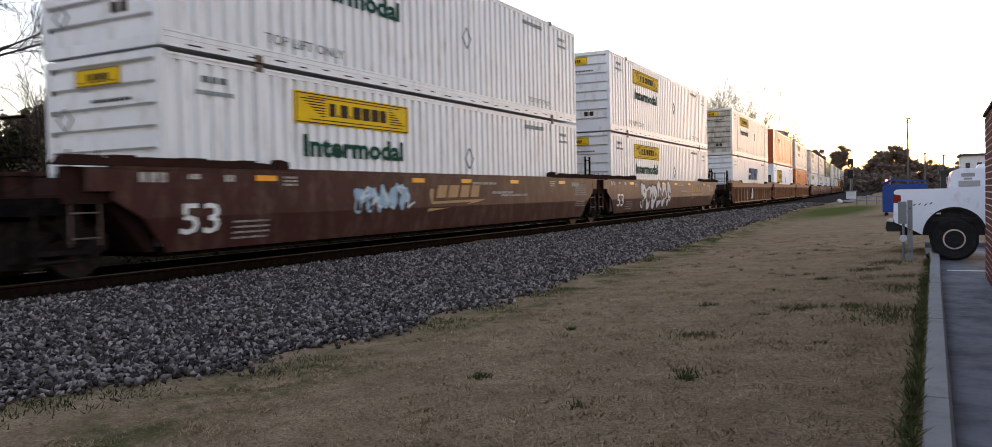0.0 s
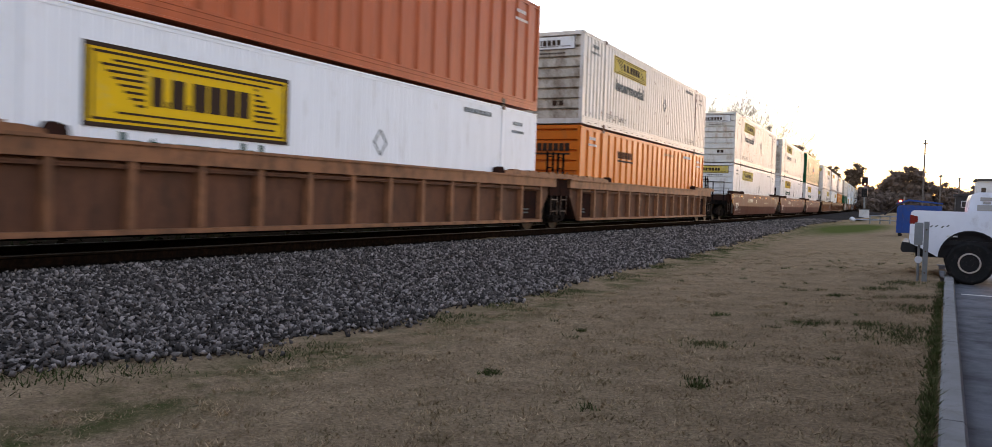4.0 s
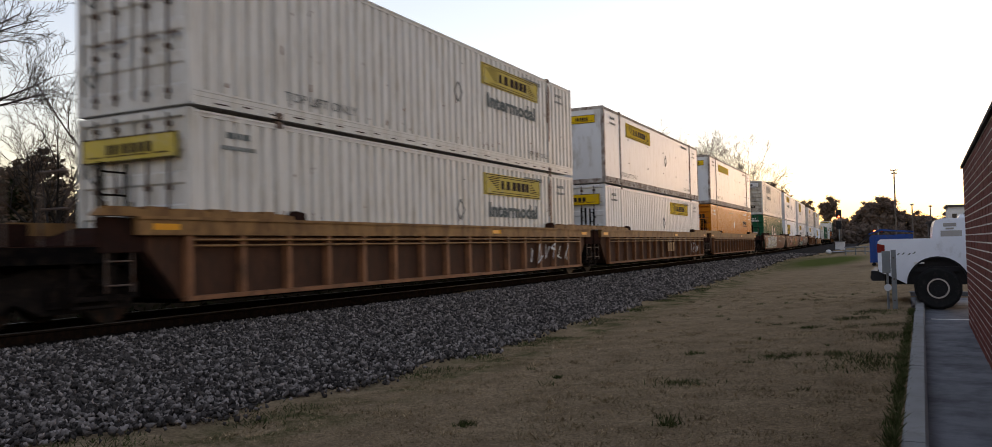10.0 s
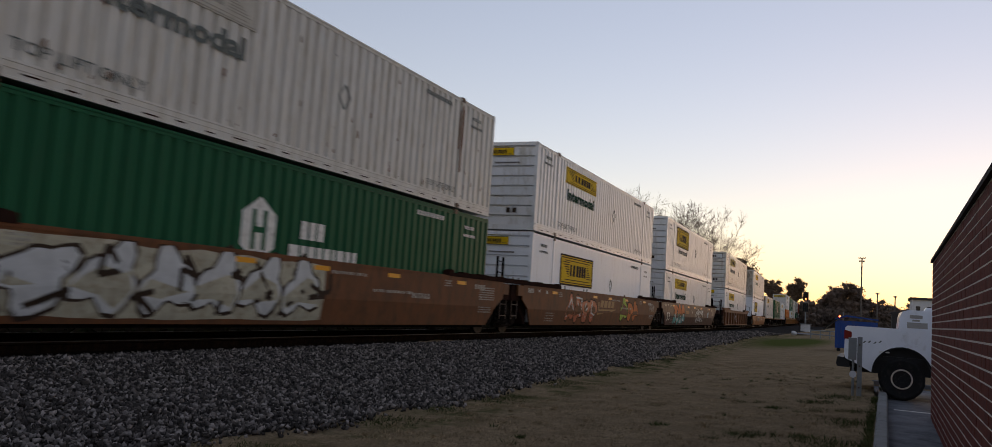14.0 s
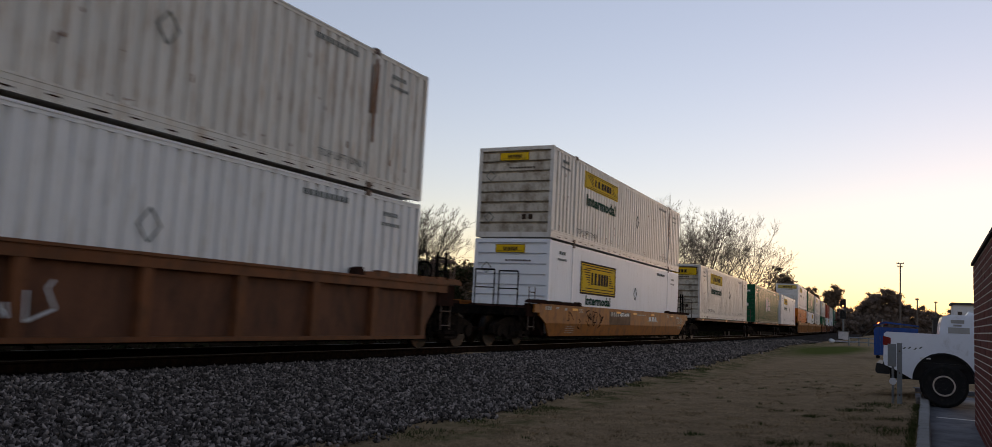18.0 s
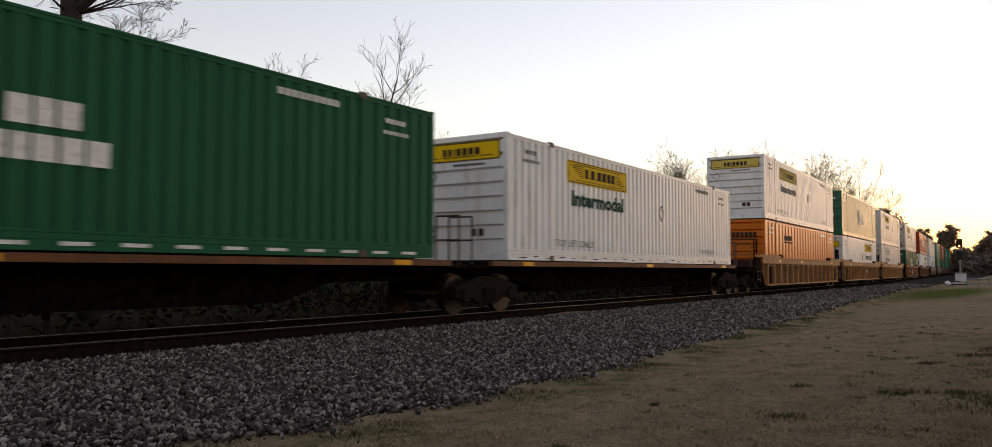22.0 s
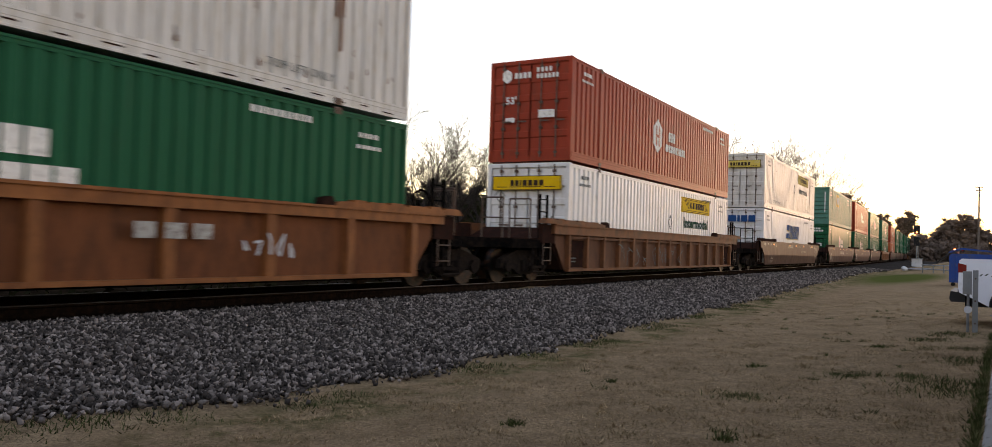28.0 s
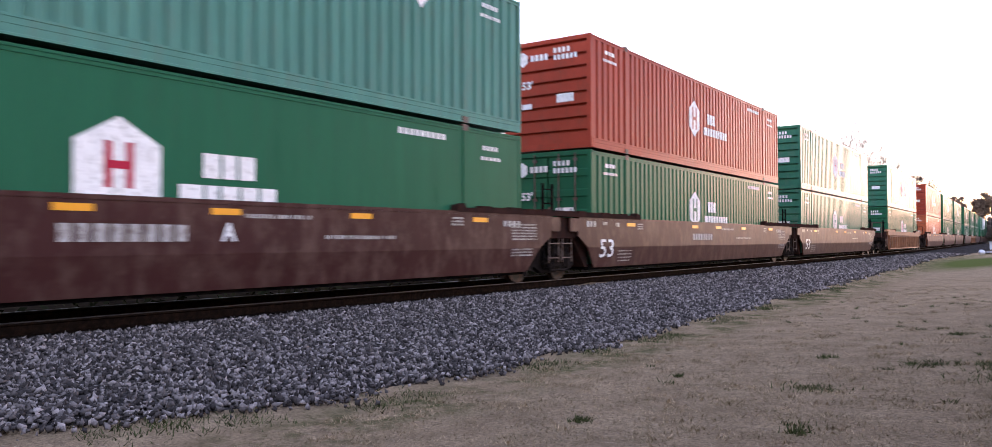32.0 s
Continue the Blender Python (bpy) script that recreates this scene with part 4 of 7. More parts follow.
        part("emblem_device", shared("emblem_device", M_BLUE, "sq", lambda b: bars(b, SX + 0.006, -HALF + 7.72, 1.35, [0.32, 0.40, 0.32], 0.42, 0.06)), c)
        part("placard", shared("placard", M_DECAL, "dm", lambda b: b.quad((SX, -HALF + 3.65, 1.9), (SX, -HALF + 3.86, 1.62), (SX, -HALF + 4.07, 1.9), (SX, -HALF + 3.86, 2.18))), c)
    elif logo == "orange_high":
        part("emblem", shared("emblem", M_PALE, "sqh", lambda b: b.box(WIDE - 0.03, SX, -HALF + 4.5, -HALF + 6.1, 1.6, 2.56)), c, "yellow square emblem")
        part("emblem_device", shared("emblem_device", M_DECAL, "sqh", lambda b: bars(b, SX + 0.006, -HALF + 4.65, 1.8, [0.34, 0.46, 0.34], 0.56, 0.08)), c)
        part("placard", shared("placard", M_DECAL, "dmh", lambda b: b.quad((SX, -HALF + 12.65, 2.2), (SX, -HALF + 12.86, 1.95), (SX, -HALF + 13.07, 2.2), (SX, -HALF + 12.86, 2.45))), c)
    elif logo == "blue_slant":
        def slant(b, dx=0.0, dz=0.0, x=SX + 0.006):
            y = -HALF + 6.1
            for w, cuts in ((0.95, "across"), (1.15, 3), (0.35, 1), (0.72, 2), (0.85, 2)):
                def bar(ya, yb, za, zb):
                    b.quad((x, y + ya + za * 0.30 + dx, 1.42 + za + dz), (x, y + yb + za * 0.30 + dx, 1.42 + za + dz), (x, y + yb + zb * 0.30 + dx, 1.42 + zb + dz), (x, y + ya + zb * 0.30 + dx, 1.42 + zb + dz))
                if cuts == "across":
                    bar(0, w * 0.9, 0.0, 0.3), bar(0.0, w * 0.9, 0.47, 0.79)
                else:
                    for q in range(cuts):
                        bar(q * w / cuts, q * w / cuts + min(0.26, w / cuts * 0.8), 0.0, 0.79)
                y += w + 0.03
        p = part("wordmark", shared("wordmark", M_BLUE, "slant", slant), c, "blue slanted plain shapes")
        part("lettering", text_mesh("INTERMODAL", 2.9, 0.24, M_LETTERGREY, "side", (SX + 0.004, -HALF + 7.6, 0.98)), c, "grey INTERMODAL lettering")
        part("wordmark_shadow", shared("wordmark_shadow", M_PALE, "slant2", lambda b: slant(b, 0.05, -0.05, SX + 0.002)), p)
    elif logo == "black_bars":
        z = 2.02
        d = 8.5 * far
        part("wordmark", shared("wordmark", M_SIGNDARK, (logo, far), lambda b: (bars(b, SX, -HALF + 3.5 + d, z - 0.2 * far, [0.13] * 9, 0.24, 0.05), face_rect(b, SX, -HALF + 3.45 + d, -HALF + 5.2 + d, z - 0.12 - 0.2 * far, z - 0.06 - 0.2 * far))), c)
        if far:
            part("placard", shared("placard", M_DECAL, "dmf", lambda b: b.quad((SX, -HALF + 8.0, 1.75), (SX, -HALF + 8.2, 1.5), (SX, -HALF + 8.4, 1.75), (SX, -HALF + 8.2, 2.0))), c)
        part("code_stencil", shared("code_stencil", M_SWOOSH, (logo, far), lambda b: bars(b, SX, -HALF + 9.2 - 3 * far, 2.45, [0.1] * 10, 0.09, 0.05)), c)
    elif logo == "faint":
        part("code_stencil", shared("code_stencil", M_LETTERGREY, "faint", lambda b: bars(b, SX, -HALF + 4.0, 1.9, [0.12] * 12, 0.14, 0.06)), c)


def container(paint, style="corr", end="ribs", logo="band", far=False, faded=False, label="", lift=True, castings=True, rail_mat=None):
    c = thing("shipping_container", label, "container", group="containers on the train")
    c["paint"] = paint.name
    rm = rail_mat or (M_RUSTEDGE if style == "smooth" and paint is M_WHITE else paint)
    part("body", shared("body", paint, 0, mk_body), c)
    part("roof", shared("roof", paint, 0, mk_roof), c)
    for s in (1, -1):
        part("side_panel", shared("side_panel", paint, (style, s), mk_side(style, s)), c)
        part("top_rail", shared("top_rail", rm, s, mk_rail(s, True)), c)
        part("bottom_rail", shared("bottom_rail", rm, s, mk_rail(s, False)), c)
    for y in (-HALF + POST, HALF - POST):
        o = part("lifting_post", shared("lifting_post", rm, 0, mk_post), c)
        o.location = (WIDE + 0.012, y, 0)
        for z in (TALL - 0.115, -0.005):
            o2 = part("casting", shared("casting", M_FITTING, 0, mk_casting), o)
            o2.location = (0, 0, z)
    for sx, sy, rz in ((1, -1, 0), (1, 1, 0), (-1, -1, 0), (-1, 1, 0)):
        o = part("corner_post", shared("corner_post", rm, 0, mk_corner), c)
        o.location = (sx * WIDE, sy * HALF, 0)
        o.scale = (1 if sx > 0 else -1, 1 if sy < 0 else -1, 1)
    part("end_sill", shared("end_sill", rm, 0, mk_sill), c)
    part("end_header", shared("end_header", rm, 0, mk_header), c)
    if end == "doors":
        for s in (-1, 1):
            d = part("door_leaf", shared("door_leaf", paint, 0, mk_leaf), c)
            d.location = (-1.175 if s < 0 else 0.02, -HALF + 0.015, 0)
            for x in (0.34, 0.82):
                r = part("locking_rod", shared("locking_rod", M_FITTING, 0, mk_rod), d)
                r.location = (x, -0.03, 0)
    else:
        part("end_wall", shared("end_wall", M_SOILED if paint is M_CREAM and end != "plain" else paint, end, mk_plain_end if end == "plain" else mk_end), c)
    ey = -HALF + 0.003
    if logo in ("band", "band_only", "bordered", "bordered_low", "faint", "stripe"):
        if end == "doors":
            q = (-1.08, 1.08, 2.10, 2.50)
            yel = M_PALE if faded else M_YELLOW
            ey -= 0.06
        elif end == "plain":
            q, yel = (-0.1, 0.95, 2.25, 2.55), M_YELLOW
        elif end == "wide":
            q, yel = (-1.08, 1.08, 2.28, 2.70), M_PALE if faded else M_YELLOW
        elif faded:
            q, yel = (-1.0, 1.0, 2.30, 2.72), M_WHITE if paint in (M_CREAM, M_RUSTY) else M_PALE
        elif logo.startswith("bordered") or logo == "band":
            q, yel = (-0.55, 0.45, 2.42, 2.68), M_YELLOW
        else:
            q, yel = (-1.05, 1.05, 2.28, 2.70), M_YELLOW
        k = (logo, end, faded, yel.name)
        p = part("end_sign", shared("end_sign", yel, k, lambda b: b.box(q[0], q[1], ey - 0.012, ey + 0.03, q[2], q[3])), c, "yellow sign plate with dark plain shapes")
        w, h = q[1] - q[0], q[3] - q[2]
        part("end_sign_graphic", shared("end_sign_graphic", M_SIGNDARK, k, lambda b: (end_bars(b, ey - 0.018, q[0] + 0.27 * w, q[2] + 0.3 * h, [0.05 * w, 0.05 * w, 0.02 * w, 0.06 * w, 0.06 * w, 0.06 * w, 0.06 * w], 0.4 * h, 0.02 * w), end_bars(b, ey - 0.018, q[0] + 0.06 * w, q[2] + 0.2 * h, [0.16 * w, 0.46 * w, 0.16 * w], 0.05 * h, 0.04 * w), [end_bars(b, ey - 0.018, q[0] + fx * w, q[2] + fz * h, [fw * w], fh * h, 0) for fx, fz, fw, fh in ((0.0, 0.95, 1.0, 0.05), (0.0, 0.0, 1.0, 0.05), (0.0, 0.0, 0.012, 1.0), (0.988, 0.0, 0.012, 1.0))])), p)
        if end in ("ribs", "wide"):
            part("end_stencil", shared("end_stencil", M_SIGNDARK, 0, lambda b: (end_bars(b, ey - 0.008, -0.2, 2.16, [0.07] * 9, 0.05, 0.03), end_bars(b, ey - 0.008, 0.3, 0.55, [0.14, 0.02, 0.14], 0.16, 0.03))), c)
    elif logo in ("hub", "hub_white"):
        if end == "doors":
            ey -= 0.04

        def em(b):
            b.quad(*[(-0.72 + 0.17 * math.sin(math.radians(60 * i)), ey, 2.42 + 0.2 * math.cos(math.radians(60 * i))) for i in range(6)])
        part("end_emblem", shared("end_emblem", M_DECAL, end, em), c)
        part("end_stencil", shared("end_stencil", M_DECAL, (end, "hub"), lambda b: (end_bars(b, ey, -0.48, 2.34, [0.1] * 4, 0.16, 0.04), end_bars(b, ey, 0.22, 2.48, [0.08] * 4, 0.13, 0.05), end_bars(b, ey, 0.22, 2.30, [0.08] * 6, 0.13, 0.04), end_bars(b, ey, 0.3, 1.2, [0.5], 0.22, 0.04), end_bars(b, ey, -0.75, 1.1, [0.3], 0.14, 0.04))), c)
        part("size_lettering", text_mesh("53'", 0.34, 0.22, M_DECAL, "end", (-0.75, ey, 1.62)), c)
    elif logo in ("orange_square", "orange_high"):
        part("end_emblem", shared("end_emblem", M_SWOOSH if logo == "orange_square" else M_DECAL, (end, "sq"), lambda b: b.box(-0.8, -0.15, ey - 0.01, ey + 0.02, 2.2, 2.55)), c)
        part("end_stencil", shared("end_stencil", M_DECAL, "emp", lambda b: (end_bars(b, ey, 0.95, 0.9, [0.07], 1.6, 0), end_bars(b, ey, -0.5, 0.6, [0.5], 0.24, 0))), c)
        part("size_lettering", text_mesh("53'", 0.34, 0.22, M_DECAL, "end", (-0.6, ey, 1.55)), c)
    elif logo == "black_bars":
        part("end_stencil", shared("end_stencil", M_SIGNDARK, end, lambda b: (end_bars(b, ey - 0.006, -0.75, 2.05, [0.15] * 9, 0.24, 0.04), end_bars(b, ey - 0.006, -0.75, 1.93, [1.7], 0.06, 0))), c)
    elif logo == "blue_slant" and end == "doors":
        part("end_wordmark", shared("end_wordmark", M_BLUE, 0, lambda b: end_bars(b, ey - 0.06, -0.95, 2.15, [0.34, 0.42, 0.14, 0.32, 0.36], 0.34, 0.06)), c, "blue plain shapes")
    side_marks(c, logo, far, faded)
    dark = M_LETTERGREY if paint in (M_WHITE, M_CREAM, M_PURE, M_RUSTY) else M_DECAL
    if lift and dark is M_LETTERGREY:
        part("stencil", text_mesh("TOP LIFT ONLY", 2.1, 0.17, dark, "side", (SX + 0.003, -HALF + 2.15, 0.36), 0.0), c)
        part("stencil", text_mesh("TOP LIFT ONLY", 1.5, 0.14, dark, "side", (SX + 0.003, HALF - 3.6, 0.36), 0.0), c)
    part("side_stencil", shared("side_stencil", dark, "codes", lambda b: (bars(b, SX, -HALF + 0.75, 2.45, [0.16, 0.1, 0.16], 0.10, 0.05), bars(b, SX, -HALF + 0.65, 2.26, [0.09] * 6, 0.07, 0.04), bars(b, SX, HALF - 3.9, 2.5, [0.1] * 9, 0.11, 0.05), bars(b, SX, HALF - 1.4, 2.42, [0.09] * 4, 0.09, 0.05), bars(b, SX, HALF - 1.45, 2.22, [0.09] * 5, 0.07, 0.05))), c)
    if paint in (M_WHITE, M_CREAM, M_PURE, M_RUSTY):
        part("rail_slotting", shared("rail_slotting", M_RIDGE, 0, lambda b: [bars(b, WIDE + 0.008, -HALF + 0.5 + 0.62 * i, 0.05 + 0.03 * (i % 2), [0.2 + 0.1 * (i % 3 == 0)], 0.022, 0) for i in range(25)]), c)
        part("end_placard", shared("end_placard", M_LETTERGREY, end, lambda b: [b.tube((px + dx, pe, pz + dz), (px + ex, pe, pz + ez), 0.012, n=4) for pe in (-HALF + (0.0 if end != "doors" else -0.05),) for px, pz in ((-0.85, 1.95), (-0.85, 0.62)) for dx, dz, ex, ez in ((0, 0.17, 0.17, 0), (0.17, 0, 0, -0.17), (0, -0.17, -0.17, 0), (-0.17, 0, 0, 0.17))]), c)
        if paint in (M_CREAM, M_RUSTY):
            seed = {M_CREAM: 3, M_RUSTY: 5}[paint] + 7 * far + 2 * bool(faded)

            def scuff(b):
                """Scrapes and rust spots, thickest low on the side."""
                q = random.Random(seed)
                for _ in range(46):
                    y, z = q.uniform(-HALF + 0.3, HALF - 0.3), 0.3 + 2.2 * q.random() ** 2.5
                    w, h = q.uniform(0.015, 0.07), q.uniform(0.02, 0.16)
                    b.quad((SX - 0.004, y, z), (SX - 0.004, y + w, z + 0.02 * q.random()), (SX - 0.004, y + w * q.uniform(0.6, 1.2), z + h), (SX - 0.004, y + w * 0.2, z + h * q.uniform(0.6, 1.1)))
            part("scuffing", shared("scuffing", M_DRAB, seed, scuff), c)
        if style == "smooth" or paint in (M_CREAM, M_RUSTY):
            part("fastening", shared("fastening", M_LETTERGREY, style, lambda b: [b.disc("x", (y, z), 0.03, WIDE - 0.014, WIDE + 0.004, 8) for y in (-HALF + 3.1, -HALF + 6.0, 0.6, 3.0, HALF - 2.7, HALF - 0.9) for z in (0.95, 1.9)] if style == "smooth" else b.disc("x", (0.6, 2.3), 0.02, WIDE - 0.01, WIDE + 0.002, 8)), c)
            part("rust_stain", shared("rust_stain", M_DRAB, 0, lambda b: [b.quad((WIDE + 0.016 - 0.02 * (k > 0), HALF - POST - a, z0), (WIDE + 0.016 - 0.02 * (k > 0), HALF - POST + a * 0.9, z0 + 0.05), (WIDE + 0.016 - 0.02 * (k > 0), HALF - POST + a * 1.1, z1), (WIDE + 0.016 - 0.02 * (k > 0), HALF - POST - a * 0.8, z1 - 0.08)) for k, (a, z0, z1) in enumerate(((0.045, 0.9, 2.7), (0.13, 1.5, 2.6)))]), c)
    elif logo == "hub" and end != "doors":
        part("reflective_tape", shared("reflective_tape", M_DECAL, 0, lambda b: [bars(b, WIDE + 0.01, -HALF + 0.4 + 0.78 * i, 0.06, [0.38], 0.05, 0) for i in range(20)]), c)
    if logo in ("band", "bordered", "band_only", "bordered_low"):
        part("placard_frame", shared("placard_frame", M_LETTERGREY, far, lambda b: [b.tube((SX, p[0], p[1]), (SX, q[0], q[1]), 0.012, n=4) for d in ((0.45 + HALF * 0 + (8.4 - HALF if not far else -HALF + 7.8)),) for p, q in (((d, 1.55), (d + 0.2, 1.8)), ((d + 0.2, 1.8), (d + 0.4, 1.55)), ((d + 0.4, 1.55), (d + 0.2, 1.3)), ((d + 0.2, 1.3), (d, 1.55)))]), c)
    return c


# ---- wagons. Local space as the containers', z from the top of the rail ----
def mk_wheelset(b):
    for s in (-1, 1):
        b.disc("x", (0, 0.42), 0.42, s * 0.70, s * 0.80, 24)
        b.disc("x", (0, 0.42), 0.45, s * 0.685, s * 0.70, 24)
        b.disc("x", (0, 0.42), 0.10, s * 0.80, s * 0.98, 10)
    b.disc("x", (0, 0.42), 0.08, -0.7, 0.7, 10)


def mk_frame(b):
    """Cast side frame of a two-axle truck, with its window, springs and journal boxes."""
    for s in (-1, 1):
        x0, x1 = (0.93, 1.06) if s > 0 else (-1.06, -0.93)
        b.prism([(-1.18, 0.36), (-0.62, 0.36), (-0.30, 0.20), (0.30, 0.20), (0.62, 0.36), (1.18, 0.36), (1.18, 0.58), (0.95, 0.66), (0.42, 0.80), (-0.42, 0.80), (-0.95, 0.66), (-1.18, 0.58)], "x", x0, x1)
        for y in (-0.89, 0.89):
            b.disc("x", (y, 0.42), 0.15, x1 if s > 0 else x0 - 0.06, x1 + 0.06 if s > 0 else x0, 12)
        for y in (-0.16, 0.0, 0.16):
            b.disc("z", (s * 1.09, y), 0.06, 0.28, 0.56, 8)
    b.box(-0.95, 0.95, -0.2, 0.2, 0.5, 0.72)


def truck(parent, y):
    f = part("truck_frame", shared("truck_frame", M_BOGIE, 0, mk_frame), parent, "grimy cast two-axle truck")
    f.location = (0, y, 0)
    for d in (-0.89, 0.89):
        w = part("wheelset", shared("wheelset", M_WHEEL, 0, mk_wheelset), f)
        w.location = (0, d, 0)


SIDE_X = 1.46
TOPS = {"ribbed": 1.24, "deep": 1.24, "big": 1.30}


def mk_well_side(kind, sgn):
    def f(b):
        e = HALF + 0.35
        if kind == "smooth":
            # upper plate, crease, and lower plate leaning in
            b.prism([(-e - 0.14, 0.78), (e + 0.14, 0.78), (e + 0.62, 1.05), (e + 0.62, 1.50), (-e - 0.62, 1.50), (-e - 0.62, 1.05)], "x", SIDE_X - 0.05, SIDE_X)
            k = len(b.v)
            b.v += [(SIDE_X - 0.002, -e - 0.14, 0.78), (SIDE_X - 0.002, e + 0.14, 0.78), (SIDE_X - 0.08, e - 0.30, 0.28), (SIDE_X - 0.08, -e + 0.30, 0.28)]
            b.v += [(x - 0.04, y, z) for x, y, z in b.v[k:k + 4]]
            b.f += [(k, k + 3, k + 2, k + 1), (k + 4, k + 5, k + 6, k + 7), (k + 3, k + 7, k + 6, k + 2), (k, k + 4, k + 7, k + 3), (k + 1, k + 2, k + 6, k + 5)]
            b.box(SIDE_X - 0.11, SIDE_X + 0.012, -e - 0.62, e + 0.62, 1.46, 1.52)
            # corner plate over the platform
            for s in (-1, 1):
                b.box(SIDE_X - 0.06, SIDE_X + 0.004, *sorted((s * (e + 0.60), s * (e + 1.0))), 1.16, 1.47)
        else:
            top = TOPS[kind]
            b.box(SIDE_X - 0.14, SIDE_X + 0.0, -e - 0.75, e + 0.75, top, 1.47)
            b.box(SIDE_X - 0.14, SIDE_X + 0.03, -e - 0.75, e + 0.75, 1.465, 1.51)
        if sgn < 0:
            b.v = [(-x, y, z) for x, y, z in b.v]
            b.f = [q[::-1] for q in b.f]
    return f


def mk_web(sgn):
    def f(b):
        e = HALF + 0.35
        b.prism([(-e + 0.12, 0.30), (e - 0.12, 0.30), (e + 0.5, 1.02), (e + 0.5, 1.3), (-e - 0.5, 1.3), (-e - 0.5, 1.02)], "x", SIDE_X - 0.155, SIDE_X - 0.135)
        if sgn < 0:
            b.v = [(-x, y, z) for x, y, z in b.v]
            b.f = [q[::-1] for q in b.f]
    return f


def mk_chord(b):
    e = HALF + 0.35
    b.box(SIDE_X - 0.13, SIDE_X + 0.0, -e + 0.12, e - 0.12, 0.26, 0.33)


def mk_shelf(w, top):
    """Inset ledge under the top chord between two ribs."""
    def f(b):
        b.box(SIDE_X - 0.137, SIDE_X - 0.035, 0.09, w - 0.09, top - 0.10, top - 0.065)
        b.box(SIDE_X - 0.137, SIDE_X - 0.02, 0.09, w - 0.09, top - 0.065, top - 0.045)
    return f


def mk_rib(top, kind):
    def f(b):
        w = 0.10 if kind == "big" else 0.06
        b.prism([(SIDE_X - 0.137, -w), (SIDE_X - 0.012, -w + 0.01), (SIDE_X - 0.012, w - 0.01), (SIDE_X - 0.137, w)], "z", 0.33, top)
    return f


def mk_ridge(b):
    """Raised guide plate along the top near each end of the well."""
    b.prism([(0.0, 0.0), (3.9, 0.0), (3.86, 0.07), (3.6, 0.10), (0.1, 0.10)], "x", SIDE_X - 0.16, SIDE_X + 0.02)
    for i, (y, w, h) in enumerate(((0.15, 0.5, 0.13), (0.8, 0.35, 0.145), (1.25, 0.6, 0.125), (2.0, 0.4, 0.14), (2.5, 0.5, 0.12), (3.1, 0.3, 0.135))):
        b.box(SIDE_X - 0.15, SIDE_X + 0.026 - 0.004 * (i % 2), y, y + w, 0.0, h)


def mk_platform(b):
    """End platform over the truck, with its sloping bulkhead and side sills."""
    b.box(-1.30, 1.30, -HALF - 1.55, -HALF - 0.25, 1.02, 1.12)
    b.prism([(-HALF - 0.30, 0.30), (-HALF - 0.16, 0.30), (-HALF - 0.16, 1.42), (-HALF - 0.95, 1.12), (-HALF - 0.95, 1.04)], "x", -1.26, 1.26)
    b.box(-0.35, 0.35, -HALF - 1.95, -HALF - 0.2, 0.72, 1.04)
    for s in (-1, 1):
        b.box(s * 1.30 - 0.06, s * 1.30 + 0.06, -HALF - 1.6, -HALF - 0.9, 1.0, 1.48)


def mk_ladder(b):
    for y in (0, 0.42):
        b.tube((0, y, 0), (0, y, 1.25), 0.016)
    for i in range(4):
        b.tube((0, 0, 0.1 + 0.33 * i), (0, 0.42, 0.1 + 0.33 * i), 0.014)


def mk_handrail(b):
    b.tube((0, 0, 0), (0, 0, 1.0), 0.022)
    b.tube((0, 0, 1.0), (0.6, 0, 1.0), 0.022)
    b.tube((0.6, 0, 1.0), (0.6, 0, 0), 0.022)
    b.tube((0, 0, 0.5), (0.6, 0, 0.5), 0.018)


def mk_climb(b):
    """Tall end ladder beside the platform."""
    for y in (0, 0.40):
        b.box(-0.025, 0.025, y - 0.03, y + 0.03, 0, 1.85)
    for i in range(6):
        b.tube((0, 0, 0.12 + 0.32 * i), (0, 0.40, 0.12 + 0.32 * i), 0.016)


def mk_gear(b):
    """Brake rodding, hoses and steps hung under the end."""
    b.box(-1.1, 1.1, -0.35, 0.1, 0.55, 0.66)
    b.box(0.6, 1.25, -0.5, 0.3, 0.35, 0.42)
    for x in (0.4, 0.75, 1.15):
        b.tube((x, -0.4, 0.9), (x + 0.06, 0.3, 0.32), 0.03)
        b.tube((x, 0.2, 0.92), (x, -0.45, 0.40), 0.022)
    b.disc("x", (0.0, 0.75), 0.16, 0.5, 1.15, 12)
    b.tube((1.28, -0.5, 1.0), (1.28, -0.5, 0.25), 0.025)
    b.tube((1.28, 0.1, 1.0), (1.28, 0.1, 0.25), 0.025)
    b.tube((1.28, -0.5, 0.27), (1.28, 0.1, 0.27), 0.025)


def mk_brake(b):
    """Brake stand with its air reservoir and hand wheel."""
    b.box(-0.2, 0.2, -0.6, -0.3, 0, 0.45)
    b.box(-0.2, 0.2, 0.2, 0.4, 0, 0.45)
    b.disc("y", (0.45, 0.72), 0.27, -1.0, 0.5, 18)
    b.disc("y", (0.45, 0.72), 0.14, 0.5, 0.6, 12)
    b.ring("y", (0.45, 0.80), 0.27, 0.05, 0.62, 0.66, 18)
    b.tube((0.45, 0.55, 0.8), (0.45, 0.66, 0.8), 0.04)
    b.tube((0.2, 0.6, 0.0), (0.3, 0.6, 0.8), 0.035)
    b.box(0.35, 0.6, -0.7, 0.4, 0.2, 0.46)


